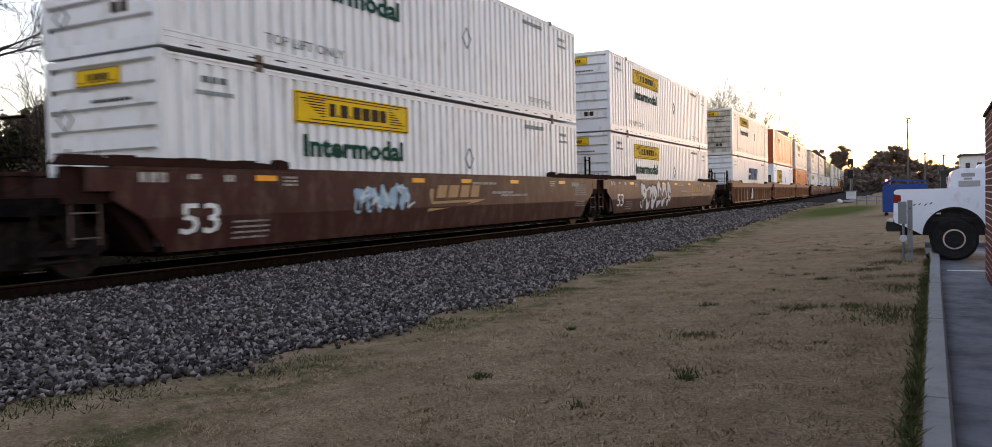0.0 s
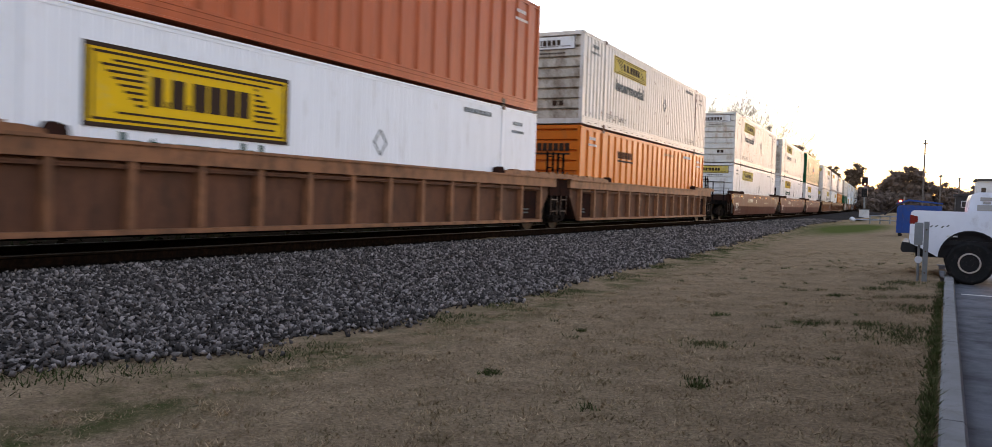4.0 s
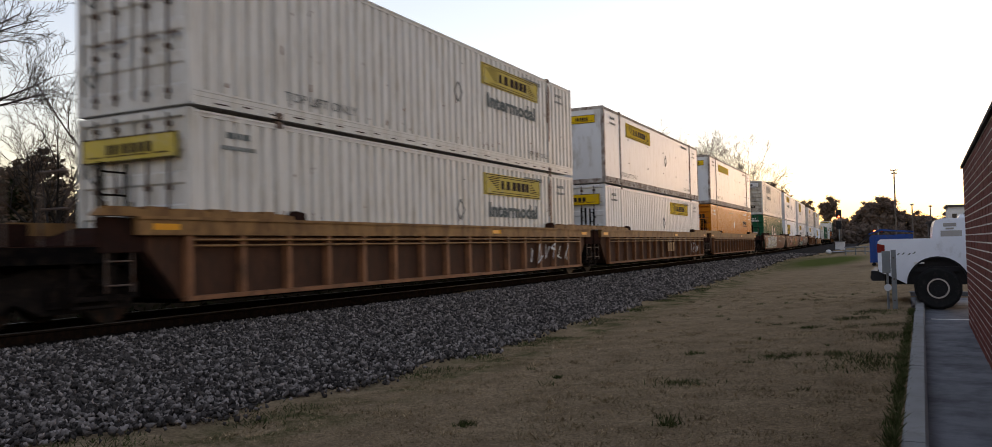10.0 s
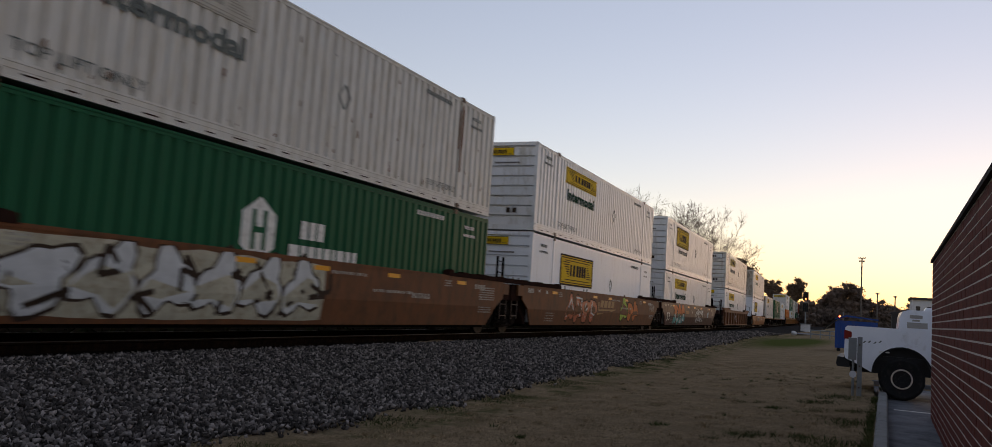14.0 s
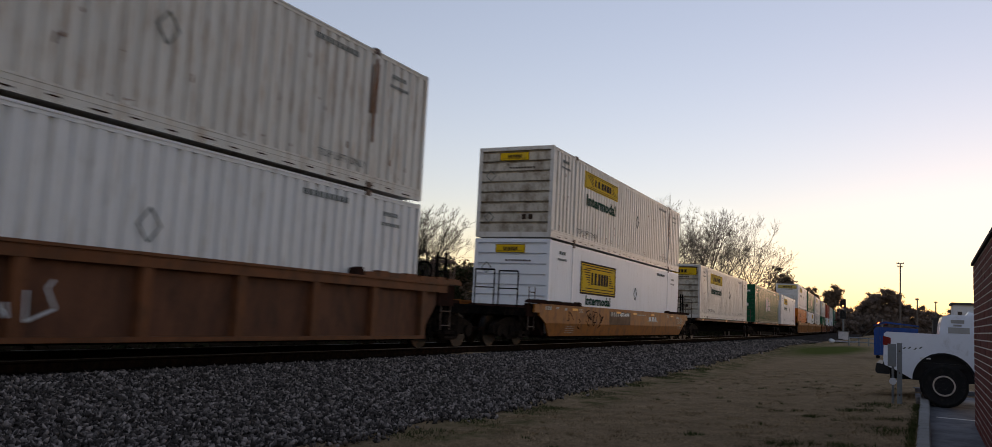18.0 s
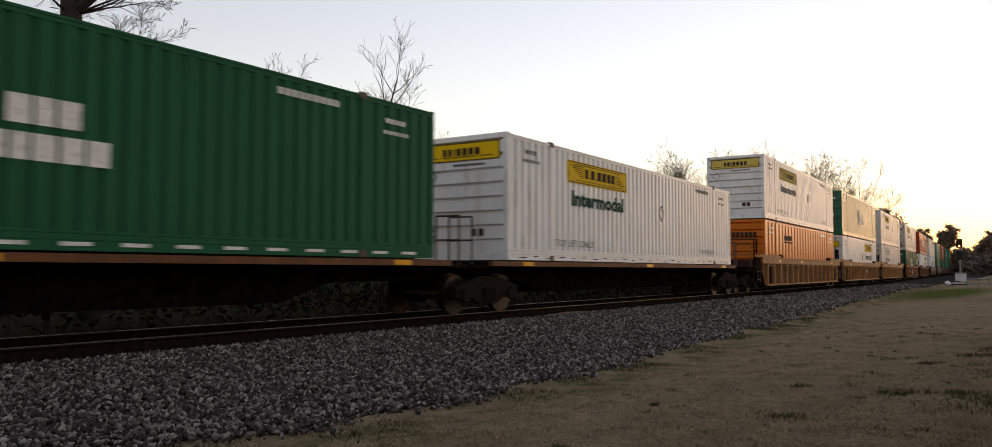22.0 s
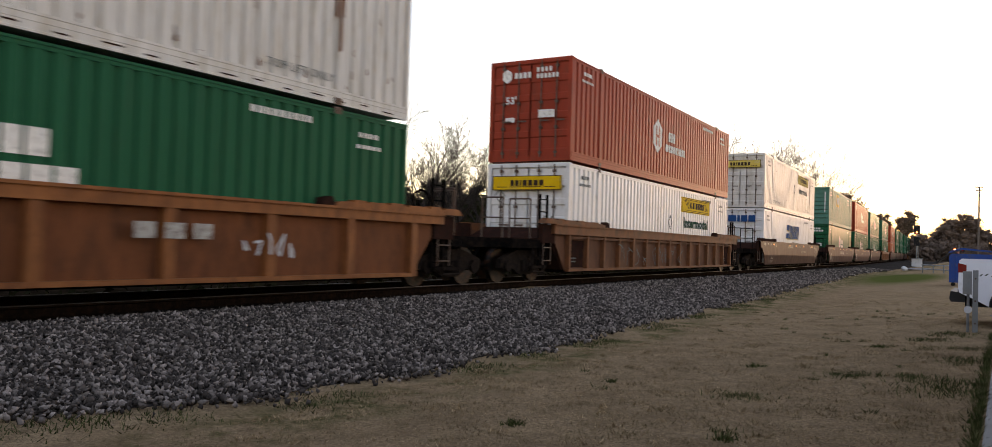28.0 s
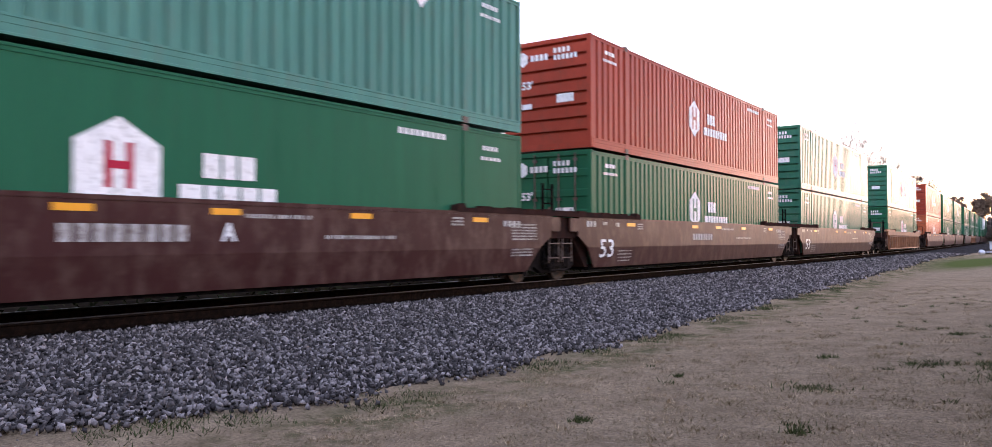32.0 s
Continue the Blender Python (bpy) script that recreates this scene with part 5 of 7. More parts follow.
def mk_stand(b):
    """Plain brake stand with a hand wheel."""
    b.box(-0.2, 0.2, -0.1, 0.1, 0, 0.35)
    b.tube((0.3, 0.0, 0.0), (0.3, 0.0, 0.75), 0.04)
    b.ring("y", (0.3, 0.75), 0.24, 0.04, 0.05, 0.09, 18)


def mk_coupler(b):
    b.box(-0.14, 0.14, -0.75, 0.1, 0.78, 0.98)
    b.box(-0.2, 0.2, -0.95, -0.7, 0.72, 1.04)
    b.tube((0.3, 0, 0.85), (0.35, -0.5, 0.45), 0.03)
    b.tube((0.35, -0.5, 0.45), (0.3, -0.95, 0.75), 0.03)


def mk_floor(b):
    b.box(-1.27, 1.27, -HALF - 0.1, HALF + 0.1, 0.22, 0.34)


def blob_letters(b, y, z, n, w, h, x, seed, slant=0.1, grow=1.0):
    """Spray lettering reduced to rounded plain shapes."""
    r = random.Random(seed)
    for i in range(n):
        k = 22
        cx, cz = y + (i + 0.5) * w, z + h / 2 + r.uniform(-0.04, 0.04)
        ph = r.uniform(0, 6)
        pts = []
        for j in range(k):
            a = 2 * math.pi * j / k
            q = 1 + 0.24 * math.sin(3 * a + ph) + 0.14 * math.sin(5 * a + 2 * ph)
            pts.append((x, cx + grow * 0.46 * w * q * math.cos(a) + slant * math.sin(a) * h, cz + grow * 0.48 * h * q * math.sin(a)))
        b.quad(*pts)


def strokes(b, y, z, n, w, h, x, seed, r0=0.035):
    """Thin spray strokes in letter-like strings, as plain curved lines."""
    r = random.Random(seed)
    for i in range(n):
        p = None
        for j in range(5):
            q = (y + i * w + r.uniform(0.0, 0.85) * w, z + r.uniform(0, 1) * h)
            if p:
                d = Vector((q[0] - p[0], q[1] - p[1]))
                if d.length > 1e-3:
                    m = Vector((-d.y, d.x)).normalized() * r0
                    b.quad((x, p[0] - m.x, p[1] - m.y), (x, q[0] - m.x, q[1] - m.y), (x, q[0] + m.x, q[1] + m.y), (x, p[0] + m.x, p[1] + m.y))
            p = q


def well_car(paint, kind, marks=(), lead=True, trail=True, label="", top_mat=None):
    """One well unit. lead / trail: the unit has a coupled end of its own there, else it shares a truck with its neighbour."""
    # darker web colour carries the shade behind the ribs
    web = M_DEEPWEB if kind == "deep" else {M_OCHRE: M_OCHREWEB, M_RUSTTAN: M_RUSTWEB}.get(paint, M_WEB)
    chord = M_CHORD if kind == "deep" else paint
    c = thing("well_wagon", label, "railway wagon", group="wagons of the train")
    for s in (1, -1):
        sd = part("side_sill", shared("side_sill", chord, (kind, s), mk_well_side(kind, s)), c)
        if kind != "smooth":
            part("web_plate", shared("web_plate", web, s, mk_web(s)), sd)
        if kind != "smooth" and s > 0:
            part("bottom_chord", shared("bottom_chord", paint, 0, mk_chord), sd)
            n = {"ribbed": 14, "deep": 15, "big": 9}[kind]
            if kind == "deep":
                for z in (1.17, 1.08):
                    part("side_pipe", shared("side_pipe", M_CHORD, z, lambda b: b.tube((SIDE_X - 0.005, -HALF - 0.1, z), (SIDE_X - 0.005, HALF + 0.1, z), 0.02)), sd)
            for i in range(n + 1):
                o = part("rib", shared("rib", paint, kind, mk_rib(TOPS[kind], kind)), sd)
                step = (LEN + 0.3) / n
                o.location = (0, -HALF - 0.15 + step * i, 0)
                if i < n and kind != "big":
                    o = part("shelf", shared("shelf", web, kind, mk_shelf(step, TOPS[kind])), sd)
                    o.location = (0, -HALF - 0.15 + step * i, 0)
                if i in (0, n - 1) and kind == "ribbed":
                    o = part("stencil_panel", shared("stencil_panel", M_RIDGE, kind, lambda b: (b.box(SIDE_X - 0.137, SIDE_X - 0.131, 0.07, step - 0.07, 0.36, 1.1))), sd, "black stencil panel")
                    o.location = (0, -HALF - 0.15 + step * i, 0)
                    q = part("panel_stencil", shared("panel_stencil", M_LETTERGREY, kind, lambda b: [words(b, SIDE_X - 0.128, 0.2, 0.5 + 0.09 * k, step * 0.35, 0.04, k) for k in range(2)]), o)
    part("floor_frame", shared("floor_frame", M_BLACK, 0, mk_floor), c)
    for s, own in ((1, lead), (-1, trail)):
        p = part("end_platform", shared("end_platform", M_RIDGE, 0, mk_platform), c)
        p.scale = (1, s, 1)
        r = part("guide_ridge", shared("guide_ridge", top_mat or (M_RIDGE if kind == "smooth" else paint), 0, mk_ridge), c)
        o = part("ridge_stop", shared("ridge_stop", M_RIDGE, 0, lambda b: b.prism([(-0.16, 0.0), (0.15, 0.0), (0.12, 0.13), (-0.07, 0.17), (-0.14, 0.08)], "x", SIDE_X - 0.17, SIDE_X + 0.025)), c)
        o.location, o.scale = (0, s * (-HALF + 2.3), 1.50), (1, s, 1)
        if kind == "smooth" and paint is M_MAROON:
            for dz in (0.95, 1.25):
                v = part("end_reflector", shared("end_reflector", M_REFLECT, 0, lambda b: b.box(0, 0.006, -0.06, 0.06, 0, 0.24)), c, "upright yellow reflector")
                v.location = (SIDE_X + 0.002, s * (-HALF - 0.85), dz)
        r.location, r.scale = (0, s * (-HALF - 1.75), 1.50), (1, s, 1)
        l = part("ladder", shared("ladder", M_FITTING, 0, mk_ladder), c)
        l.location = (1.33, s * (-HALF - 1.5) - (0.42 if s < 0 else 0), 0.45)
        if own:
            truck(c, s * (-HALF - 1.95))
            k = part("coupler", shared("coupler", M_BLACK, 0, mk_coupler), c)
            k.location, k.scale = (0, s * (-HALF - 2.9), 0), (1, s, 1)
            for hx, hy in ((0.55, 1.9), (0.1, 2.5)):
                h = part("handrail", shared("handrail", M_BLACK if kind == "smooth" else M_FITTING, 0, mk_handrail), c)
                h.location = (hx, s * (-HALF - hy), 1.1)
            part("end_beam", shared("end_beam", M_BLACK, s, lambda b: b.box(-1.3, 1.3, *sorted((s * (-HALF - 3.0), s * (-HALF - 1.5))), 0.86, 1.08)), c)
        k = part("brake_gear", shared("brake_gear", M_BOGIE, 0, mk_gear), c)
        k.location, k.scale = (0, s * (-HALF - 1.45), 0), (1, s, 1)
        if s < 0 or kind != "smooth":
            k = part("end_ladder", shared("end_ladder", M_BLACK, 0, mk_climb), c, "dark tall end ladder")
            k.location = (1.18, s * (-HALF - 1.25) - 0.2, 0.4)
        if own and s < 0:
            big = any(mk[0] == "swoosh" for mk in marks)
            k = part("brake_rig", shared("brake_rig", M_BLACK, big, mk_brake if big else mk_stand), c)
            k.location = (0.2, HALF + 1.5, 1.08)
    if not lead:
        truck(c, -HALF - 1.70)
    x = SIDE_X + 0.004

    def lean(me):
        """Lays a mark that reaches below the crease onto the leaning lower plate."""
        if kind == "smooth" and not me.get("leant"):
            for v in me.vertices:
                if v.co.z < 0.78:
                    v.co.x -= 0.078 * (0.78 - v.co.z) / 0.5
            me["leant"] = True
        return me
    spots = {"smooth": (-HALF + 1.9, HALF - 1.7, 0.5, -1.6, 3.1), "deep": (-HALF - 0.6, HALF + 0.5, 2.0), "big": ()}.get(kind, (-HALF + 1.9, HALF - 1.7, -1.6) if paint is M_OCHRE else ())
    for y in spots:
        o = part("reflector", shared("reflector", M_REFLECT, 0, lambda b: b.box(0, 0.006, -0.24, 0.24, -0.045, 0.045)), c)
        o.location = (x - 0.002, y, 1.36)
    d = M_WORN
    if kind == "smooth":
        part("wagon_stencil", lean(shared("wagon_stencil", d, "lines", lambda b: ([words(b, x, -HALF + 1.15, 0.66 - 0.085 * i, 0.8, 0.032, i) for i in range(4)], bars(b, x, -HALF - 0.55, 1.28, [0.12, 0.12, 0.12], 0.14, 0.05), [words(b, x, -HALF + 2.3, 1.24 + 0.06 * i, 0.34, 0.035, 40 + i) for i in range(3)], bars(b, x, -HALF + 0.3, 1.33, [0.05, 0.14], 0.08, 0.02), bars(b, x, -HALF + 1.0, 1.30, [0.06, 0.12], 0.10, 0.02), [words(b, x, HALF - 2.6, 1.24 + 0.06 * i, 0.36, 0.035, 50 + i) for i in range(3)], bars(b, x, HALF - 0.9, 1.24, [0.1, 0.12, 0.1, 0.1], 0.12, 0.06), [words(b, x, HALF - 0.6, 0.96 + 0.062 * i, 0.95, 0.034, 10 + i) for i in range(6)], [words(b, x, HALF - 0.6, 0.62 + 0.062 * i, 0.8, 0.034, 20 + i) for i in range(3)], words(b, x, -HALF + 8.9, 1.28, 1.2, 0.06, 31), words(b, x, -HALF + 10.4, 0.98, 1.6, 0.06, 32)))), c)
    for mk in marks:
        what = mk[0]
        if what == "53":
            part("size_lettering", lean(text_mesh("53", 0.74, 0.46, M_DECAL, "side", (x, -HALF + 0.14, 0.52), 0.008)), c)
        elif what == "text":
            part("unit_lettering", lean(text_mesh(mk[1], mk[4], mk[5], M_DECAL, "side", (x, -HALF + mk[2], mk[3]))), c)
        elif what == "bars":
            part("number_stencil", lean(shared("number_stencil", mk[6] if len(mk) > 6 else d, mk[:6], lambda b: bars(b, x, -HALF + mk[2], mk[3], [mk[4]] * mk[1], mk[5], mk[4] * 0.45))), c)
        elif what == "swoosh":
            def sw(b):
                y, z = -HALF + mk[1], 0.98
                for w in (0.5, 0.55, 0.5, 0.5):
                    b.quad((x, y, z), (x, y + w * 0.8, z), (x, y + w * 0.8 + 0.1, z + 0.28), (x, y + 0.1, z + 0.28))
                    y += w
                y = -HALF + mk[1] - 0.35
                b.quad((x, y, z - 0.30), (x, y + 2.3, z - 0.12), (x, y + 2.7, z - 0.05), (x, y + 0.2, z - 0.08), (x, y + 0.25, z + 0.2), (x, y + 0.1, z + 0.2))
            part("swoosh_emblem", lean(shared("swoosh_emblem", M_SWOOSH, mk, sw)), c, "tan plain swoosh shapes")
        elif what == "ground":
            def coat(b):
                """Rolled-on ground coat with a wavering edge."""
                q = random.Random(int(mk[2] * 10))
                y0, z0, w, h = -HALF + mk[2], mk[3], mk[4], mk[5]
                top = [(x - 0.002, y0 + w * i / 16, z0 + h + q.uniform(-0.06, 0.02)) for i in range(17)]
                low = [(x - 0.002, y0 + w * i / 16, z0 + q.uniform(-0.02, 0.04)) for i in range(17)]
                mid = [(x - 0.002, y0 + w * i / 16, 0.78) for i in range(17)]
                for i in range(16):
                    b.quad(low[i], low[i + 1], mid[i + 1], mid[i])
                    b.quad(mid[i], mid[i + 1], top[i + 1], top[i])
            part("spray_ground", lean(shared("spray_ground", mk[1], mk[2:], coat)), c)
        elif what == "scrawl":
            part("spray_scrawl", shared("spray_scrawl", mk[1], mk[2:], lambda b: [words(b, x - 0.125, -HALF + mk[2] + 0.1 * (i % 2), mk[3] + i * mk[6] * 1.45, mk[5], mk[6], 70 + i) for i in range(mk[4])]), c)
        elif what == "blob":
            part("spray_outline", lean(shared("spray_outline", M_SIGNDARK, mk[2:], lambda b: blob_letters(b, -HALF + mk[2], mk[3], mk[4], mk[5], mk[6], x + mk[8] * 0.002 - 0.001, mk[7], grow=1.14))), c)
            part("spray_piece", lean(shared("spray_piece", mk[1], mk[2:], lambda b: blob_letters(b, -HALF + mk[2], mk[3], mk[4], mk[5], mk[6], x + mk[8] * 0.002, mk[7]))), c)
        elif what == "stroke":
            part("spray_stroke", lean(shared("spray_stroke", mk[1], mk[2:], lambda b: strokes(b, -HALF + mk[2], mk[3], mk[4], mk[5], mk[6], x + 0.003, mk[7], mk[8] if len(mk) > 8 else 0.03))), c)
    if paint is M_GOLD:
        # low-sided type: side height about four fifths of the others
        for o in list(c.children):
            if o.name.split(".")[0] in ("side_sill", "guide_ridge", "ridge_stop", "wagon_stencil", "number_stencil", "unit_lettering", "size_lettering", "reflector", "end_platform", "spray_ground", "spray_stroke"):
                o.scale[2] *= 0.78
                o.location[2] = o.location[2] * 0.78 + 0.062
    return c


def mk_spine(b):
    b.prism([(-HALF - 1.3, 1.10), (-HALF - 1.3, 0.74), (-HALF + 1.9, 0.70), (-HALF + 3.0, 0.38), (HALF - 3.0, 0.38), (HALF - 1.9, 0.70), (HALF + 1.3, 0.74), (HALF + 1.3, 1.10)], "x", -0.4, 0.4)


def mk_bearer(b):
    b.prism([(-1.25, 1.14), (1.25, 1.14), (1.25, 1.04), (0.4, 0.78), (-0.4, 0.78), (-1.25, 1.04)], "y", -0.16, 0.16)


def mk_spine_edge(b):
    b.box(1.20, 1.30, -HALF - 0.6, HALF + 0.6, 1.02, 1.13)


def spine_car(paint, label, lead, trail):
    c = thing("spine_wagon", label, "railway wagon", group="wagons of the train")
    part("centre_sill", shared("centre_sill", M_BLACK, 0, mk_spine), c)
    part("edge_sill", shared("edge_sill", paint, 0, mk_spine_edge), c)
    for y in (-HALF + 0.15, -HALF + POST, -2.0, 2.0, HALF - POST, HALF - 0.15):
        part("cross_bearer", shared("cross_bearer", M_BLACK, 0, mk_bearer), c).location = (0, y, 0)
    for y, own in ((-HALF - 0.4, True), (HALF + 0.4, trail)):
        if own:
            truck(c, y)
    for y in (-HALF + 0.9, HALF - 0.9, 0.0):
        o = part("reflector", shared("reflector", M_REFLECT, 0, lambda b: b.box(0, 0.006, -0.24, 0.24, -0.045, 0.045)), c)
        o.location = (1.302, y, 1.075)
    for s in (1, -1):
        p = part("platform", shared("platform", M_BLACK, s, lambda b: b.box(-1.2, 1.2, *sorted((s * (-HALF - 1.25), s * (-HALF - 0.25))), 0.98, 1.06)), c)
        h = part("handrail", shared("handrail", M_FITTING, 0, mk_handrail), c)
        h.location = (0.5, s * (-HALF - 1.1), 1.06)
    return c


# ---- the train, unit by unit: leading end of its boxes along the line at the start ----
W, C, P, R, O, S, G, FG, RD = M_WHITE, M_CREAM, M_PURE, M_RUSTY, M_ORANGE, M_SALMON, M_GREEN, M_FADED, M_RED


def colour_word(m):
    return {M_WHITE: "white", M_CREAM: "weathered cream-white", M_PURE: "clean white", M_RUSTY: "rust-streaked white", M_ORANGE: "orange", M_AMBER: "amber-orange", M_SALMON: "faded red-orange", M_GREEN: "dark green", M_FADED: "faded green", M_SKYTEAL: "dusty teal-green", M_RED: "brick-red"}[m]


def box_label(paint, style, end, logo):
    what = {"band": "yellow sign and lettering", "band_only": "yellow sign", "stripe": "plain yellow stripe", "bordered": "bordered yellow sign and lettering", "bordered_low": "bordered yellow sign and lettering", "hub": "white emblem", "hub_white": "white emblem", "orange_square": "orange square emblem", "orange_high": "yellow square emblem", "blue_slant": "blue slanted shapes", "black_bars": "black plain bars", "faint": "faint grey marks", "": "small stencils"}[logo]
    return f"{colour_word(paint)} {'smooth' if style == 'smooth' else 'corrugated'} container with {what}{', doors leading' if end == 'doors' else ''}"


def box(paint, logo="band", style="corr", end="ribs", far=False, faded=False):
    return (paint, style, end, logo, far, faded)


T3 = (("scrawl", M_SPRAYWHITE, 5.05, 0.42, 7, 1.0, 0.07), ("blob", M_SPRAYWHITE, 6.15, 0.42, 1, 0.95, 0.72, 3, 0), ("stroke", M_SIGNDARK, 6.2, 0.45, 2, 0.42, 0.6, 12, 0.03), ("scrawl", M_SPRAYWHITE, 7.3, 0.55, 4, 0.7, 0.08))
UNITS = []


def unit(*spec):
    """One wagon: place along the line at the start, upper box, lower box, paint, kind, marks, coupled leading and trailing ends."""
    UNITS.append(spec)


unit(-15.6, box(W), box(W), M_BROWN, "smooth", ("53",), False, True)
unit(8.07, box(W, "band"), box(W, "band"), M_BROWN, "smooth", (("53",), ("swoosh", 7.2), ("blob", M_SPRAYBLUE, 4.2, 0.75, 5, 0.38, 0.5, 4, 0), ("stroke", M_SPRAYWHITE, 4.4, 0.75, 5, 0.4, 0.5, 5, 0.02), ("bars", 12, 9.9, 1.05, 0.07, 0.06)), True, False)
unit(27.6, box(W, "band"), box(W, "band"), M_BROWN, "smooth", (("53",), ("stroke", M_SPRAYWHITE, 3.0, 0.36, 6, 0.78, 1.1, 21, 0.06), ("blob", M_SPRAYWHITE, 3.0, 0.40, 6, 0.78, 0.98, 22, 0), ("swoosh", 12.0), ("bars", 9, 9.5, 1.0, 0.09, 0.08)), False, True)
unit(51.15, box(C, "band"), box(W, "blue_slant"), M_TAN, "ribbed", T3, True, False)
unit(70.7, box(S, "black_bars", "wide"), box(P, "bordered_low", "fine"), M_TAN, "ribbed", (), False, False)
unit(90.1, box(C, "band", faded=True), box(O, "black_bars", "wide"), M_TAN, "ribbed", (), False, True)
unit(113.8, box(R, "band", faded=True), box(W, "band_only", faded=True), M_MAROON, "smooth", (("53",), ("bars", 3, 4.0, 1.02, 0.17, 0.22), ("text", "73911", 4.82, 1.02, 0.95, 0.22), ("text", "B", 7.0, 0.98, 0.22, 0.24)), True, False)
unit(133.35, box(C, "band", faded=True), box(W, "band"), M_MAROON, "smooth", (("53",), ("bars", 3, 4.0, 1.02, 0.17, 0.22), ("text", "73911", 4.82, 1.02, 0.95, 0.22), ("text", "C", 7.0, 0.86, 0.26, 0.26)), False, False)
unit(152.85, box(G, "orange_square"), box(W, "band"), M_MAROON, "smooth", (("53",), ("bars", 3, 4.0, 1.02, 0.17, 0.22), ("text", "73911", 4.82, 1.02, 0.95, 0.22), ("text", "A", 7.0, 0.98, 0.22, 0.24)), False, True)
unit(176.45, box(C, "band", end="doors", far=True, faded=True), box(C, "band", end="doors", far=True, faded=True), M_TAN, "deep", (("stroke", M_SPRAYWHITE, 12.2, 0.45, 6, 0.5, 0.6, 31, 0.02),), True, False)
unit(195.95, box(W, "band_only", "smooth", "plain"), box(W, "band_only", end="doors", far=True), M_DRAB, "deep", (("bars", 3, 8.4, 0.6, 0.3, 0.4, M_SWOOSH), ("stroke", M_SPRAYWHITE, 13.0, 0.4, 4, 0.5, 0.6, 33, 0.02)), False, False)
unit(215.5, box(W, "stripe", "smooth", "plain"), box(M_AMBER, "black_bars", far=True), M_DRAB, "deep", (), False, True)
unit(239.1, box(C, "band", faded="ghost"), box(G, "hub_white", end="doors"), M_DRAB, "smooth", (("ground", M_SPRAYCREAM, 0.1, 0.36, 8.6, 1.08), ("blob", M_SPRAYWHITE, 1.2, 0.45, 7, 1.05, 0.9, 41, 1), ("stroke", M_SIGNDARK, 1.0, 0.4, 10, 0.8, 1.0, 42, 0.045), ("blob", M_SPRAYORANGE, 0.1, 0.5, 2, 0.5, 0.8, 44, 1), ("bars", 6, 12.0, 0.9, 0.1, 0.12)), True, False)
unit(258.65, box(W, "band"), box(P, "bordered_low", "fine"), M_DRAB, "smooth", (("blob", M_SALMON, 3.1, 0.45, 4, 0.9, 0.85, 45, 0), ("stroke", M_SPRAYWHITE, 3.2, 0.5, 4, 0.9, 0.8, 46, 0.03), ("blob", M_SPRAYLIME, 10.2, 0.5, 1, 1.2, 0.9, 47, 0), ("blob", M_SPRAYORANGE, 11.4, 0.5, 2, 0.9, 0.8, 48, 0), ("swoosh", 7.2)), False, False)
unit(278.2, box(W, "bordered"), box(W, "band"), M_BROWN, "smooth", (("53",), ("blob", M_SPRAYTEAL, 1.9, 0.36, 4, 0.85, 0.7, 51, 0), ("blob", M_SPRAYORANGE, 2.0, 0.85, 3, 1.05, 0.55, 52, 1), ("stroke", M_SPRAYWHITE, 2.0, 0.4, 4, 0.8, 0.6, 53, 0.04), ("stroke", M_WORN, 11.6, 0.45, 4, 0.55, 0.75, 57, 0.016), ("blob", M_SPRAYBLUE, 13.6, 0.75, 2, 0.3, 0.4, 59, 0), ("stroke", M_WORN, 9.0, 0.4, 3, 0.6, 0.5, 60, 0.02), ("bars", 6, 5.6, 0.95, 0.13, 0.2, M_SWOOSH), ("text", "A", 7.6, 0.95, 0.24, 0.28), ("blob", M_SPRAYWHITE, 9.1, 0.5, 5, 0.55, 0.8, 55, 0), ("stroke", M_SIGNDARK, 9.1, 0.5, 5, 0.55, 0.8, 56, 0.03)), False, True)
unit(301.7, box(R, "band", faded=True), box(W, "band"), M_DRAB, "big", (("stroke", M_SPRAYWHITE, 6.0, 0.5, 3, 0.6, 0.6, 58, 0.02),), True, True)
unit(325.3, box(C, "band"), box(P, "bordered_low", "fine"), M_GOLD, "smooth", (("ground", M_BROWN, 5.4, 1.13, 2.6, 0.27), ("bars", 4, 5.6, 1.17, 0.17, 0.19), ("text", "471494", 6.65, 1.17, 1.15, 0.19), ("bars", 3, 10.6, 1.02, 0.3, 0.22, M_SPRAYWHITE), ("stroke", M_RIDGE, 1.2, 0.5, 5, 0.75, 0.9, 66, 0.02), ("stroke", M_RIDGE, 3.0, 0.7, 3, 0.6, 0.6, 67, 0.03)), True, True)
unit(346.5, None, box(C, "band", end="wide"), M_DRAB, "spine", (), True, False)
unit(366.9, None, box(G, "hub"), M_DRAB, "spine", (), False, False)
unit(385.7, None, box(W, "band", end="wide"), M_DRAB, "spine", (), False, True)
unit(407.0, box(W, "band", end="wide", faded=True), box(O, "black_bars", "wide"), M_OCHRE, "ribbed", (), True, False)
unit(426.4, box(FG, "hub", end="doors"), box(W, "band", end="doors", far=True), M_OCHRE, "ribbed", (("bars", 3, 8.8, 0.75, 0.3, 0.22),), False, False)
unit(446.2, box(R, "band", faded=True), box(C, "band", faded="ghost"), M_OCHRE, "ribbed", (), False, True)
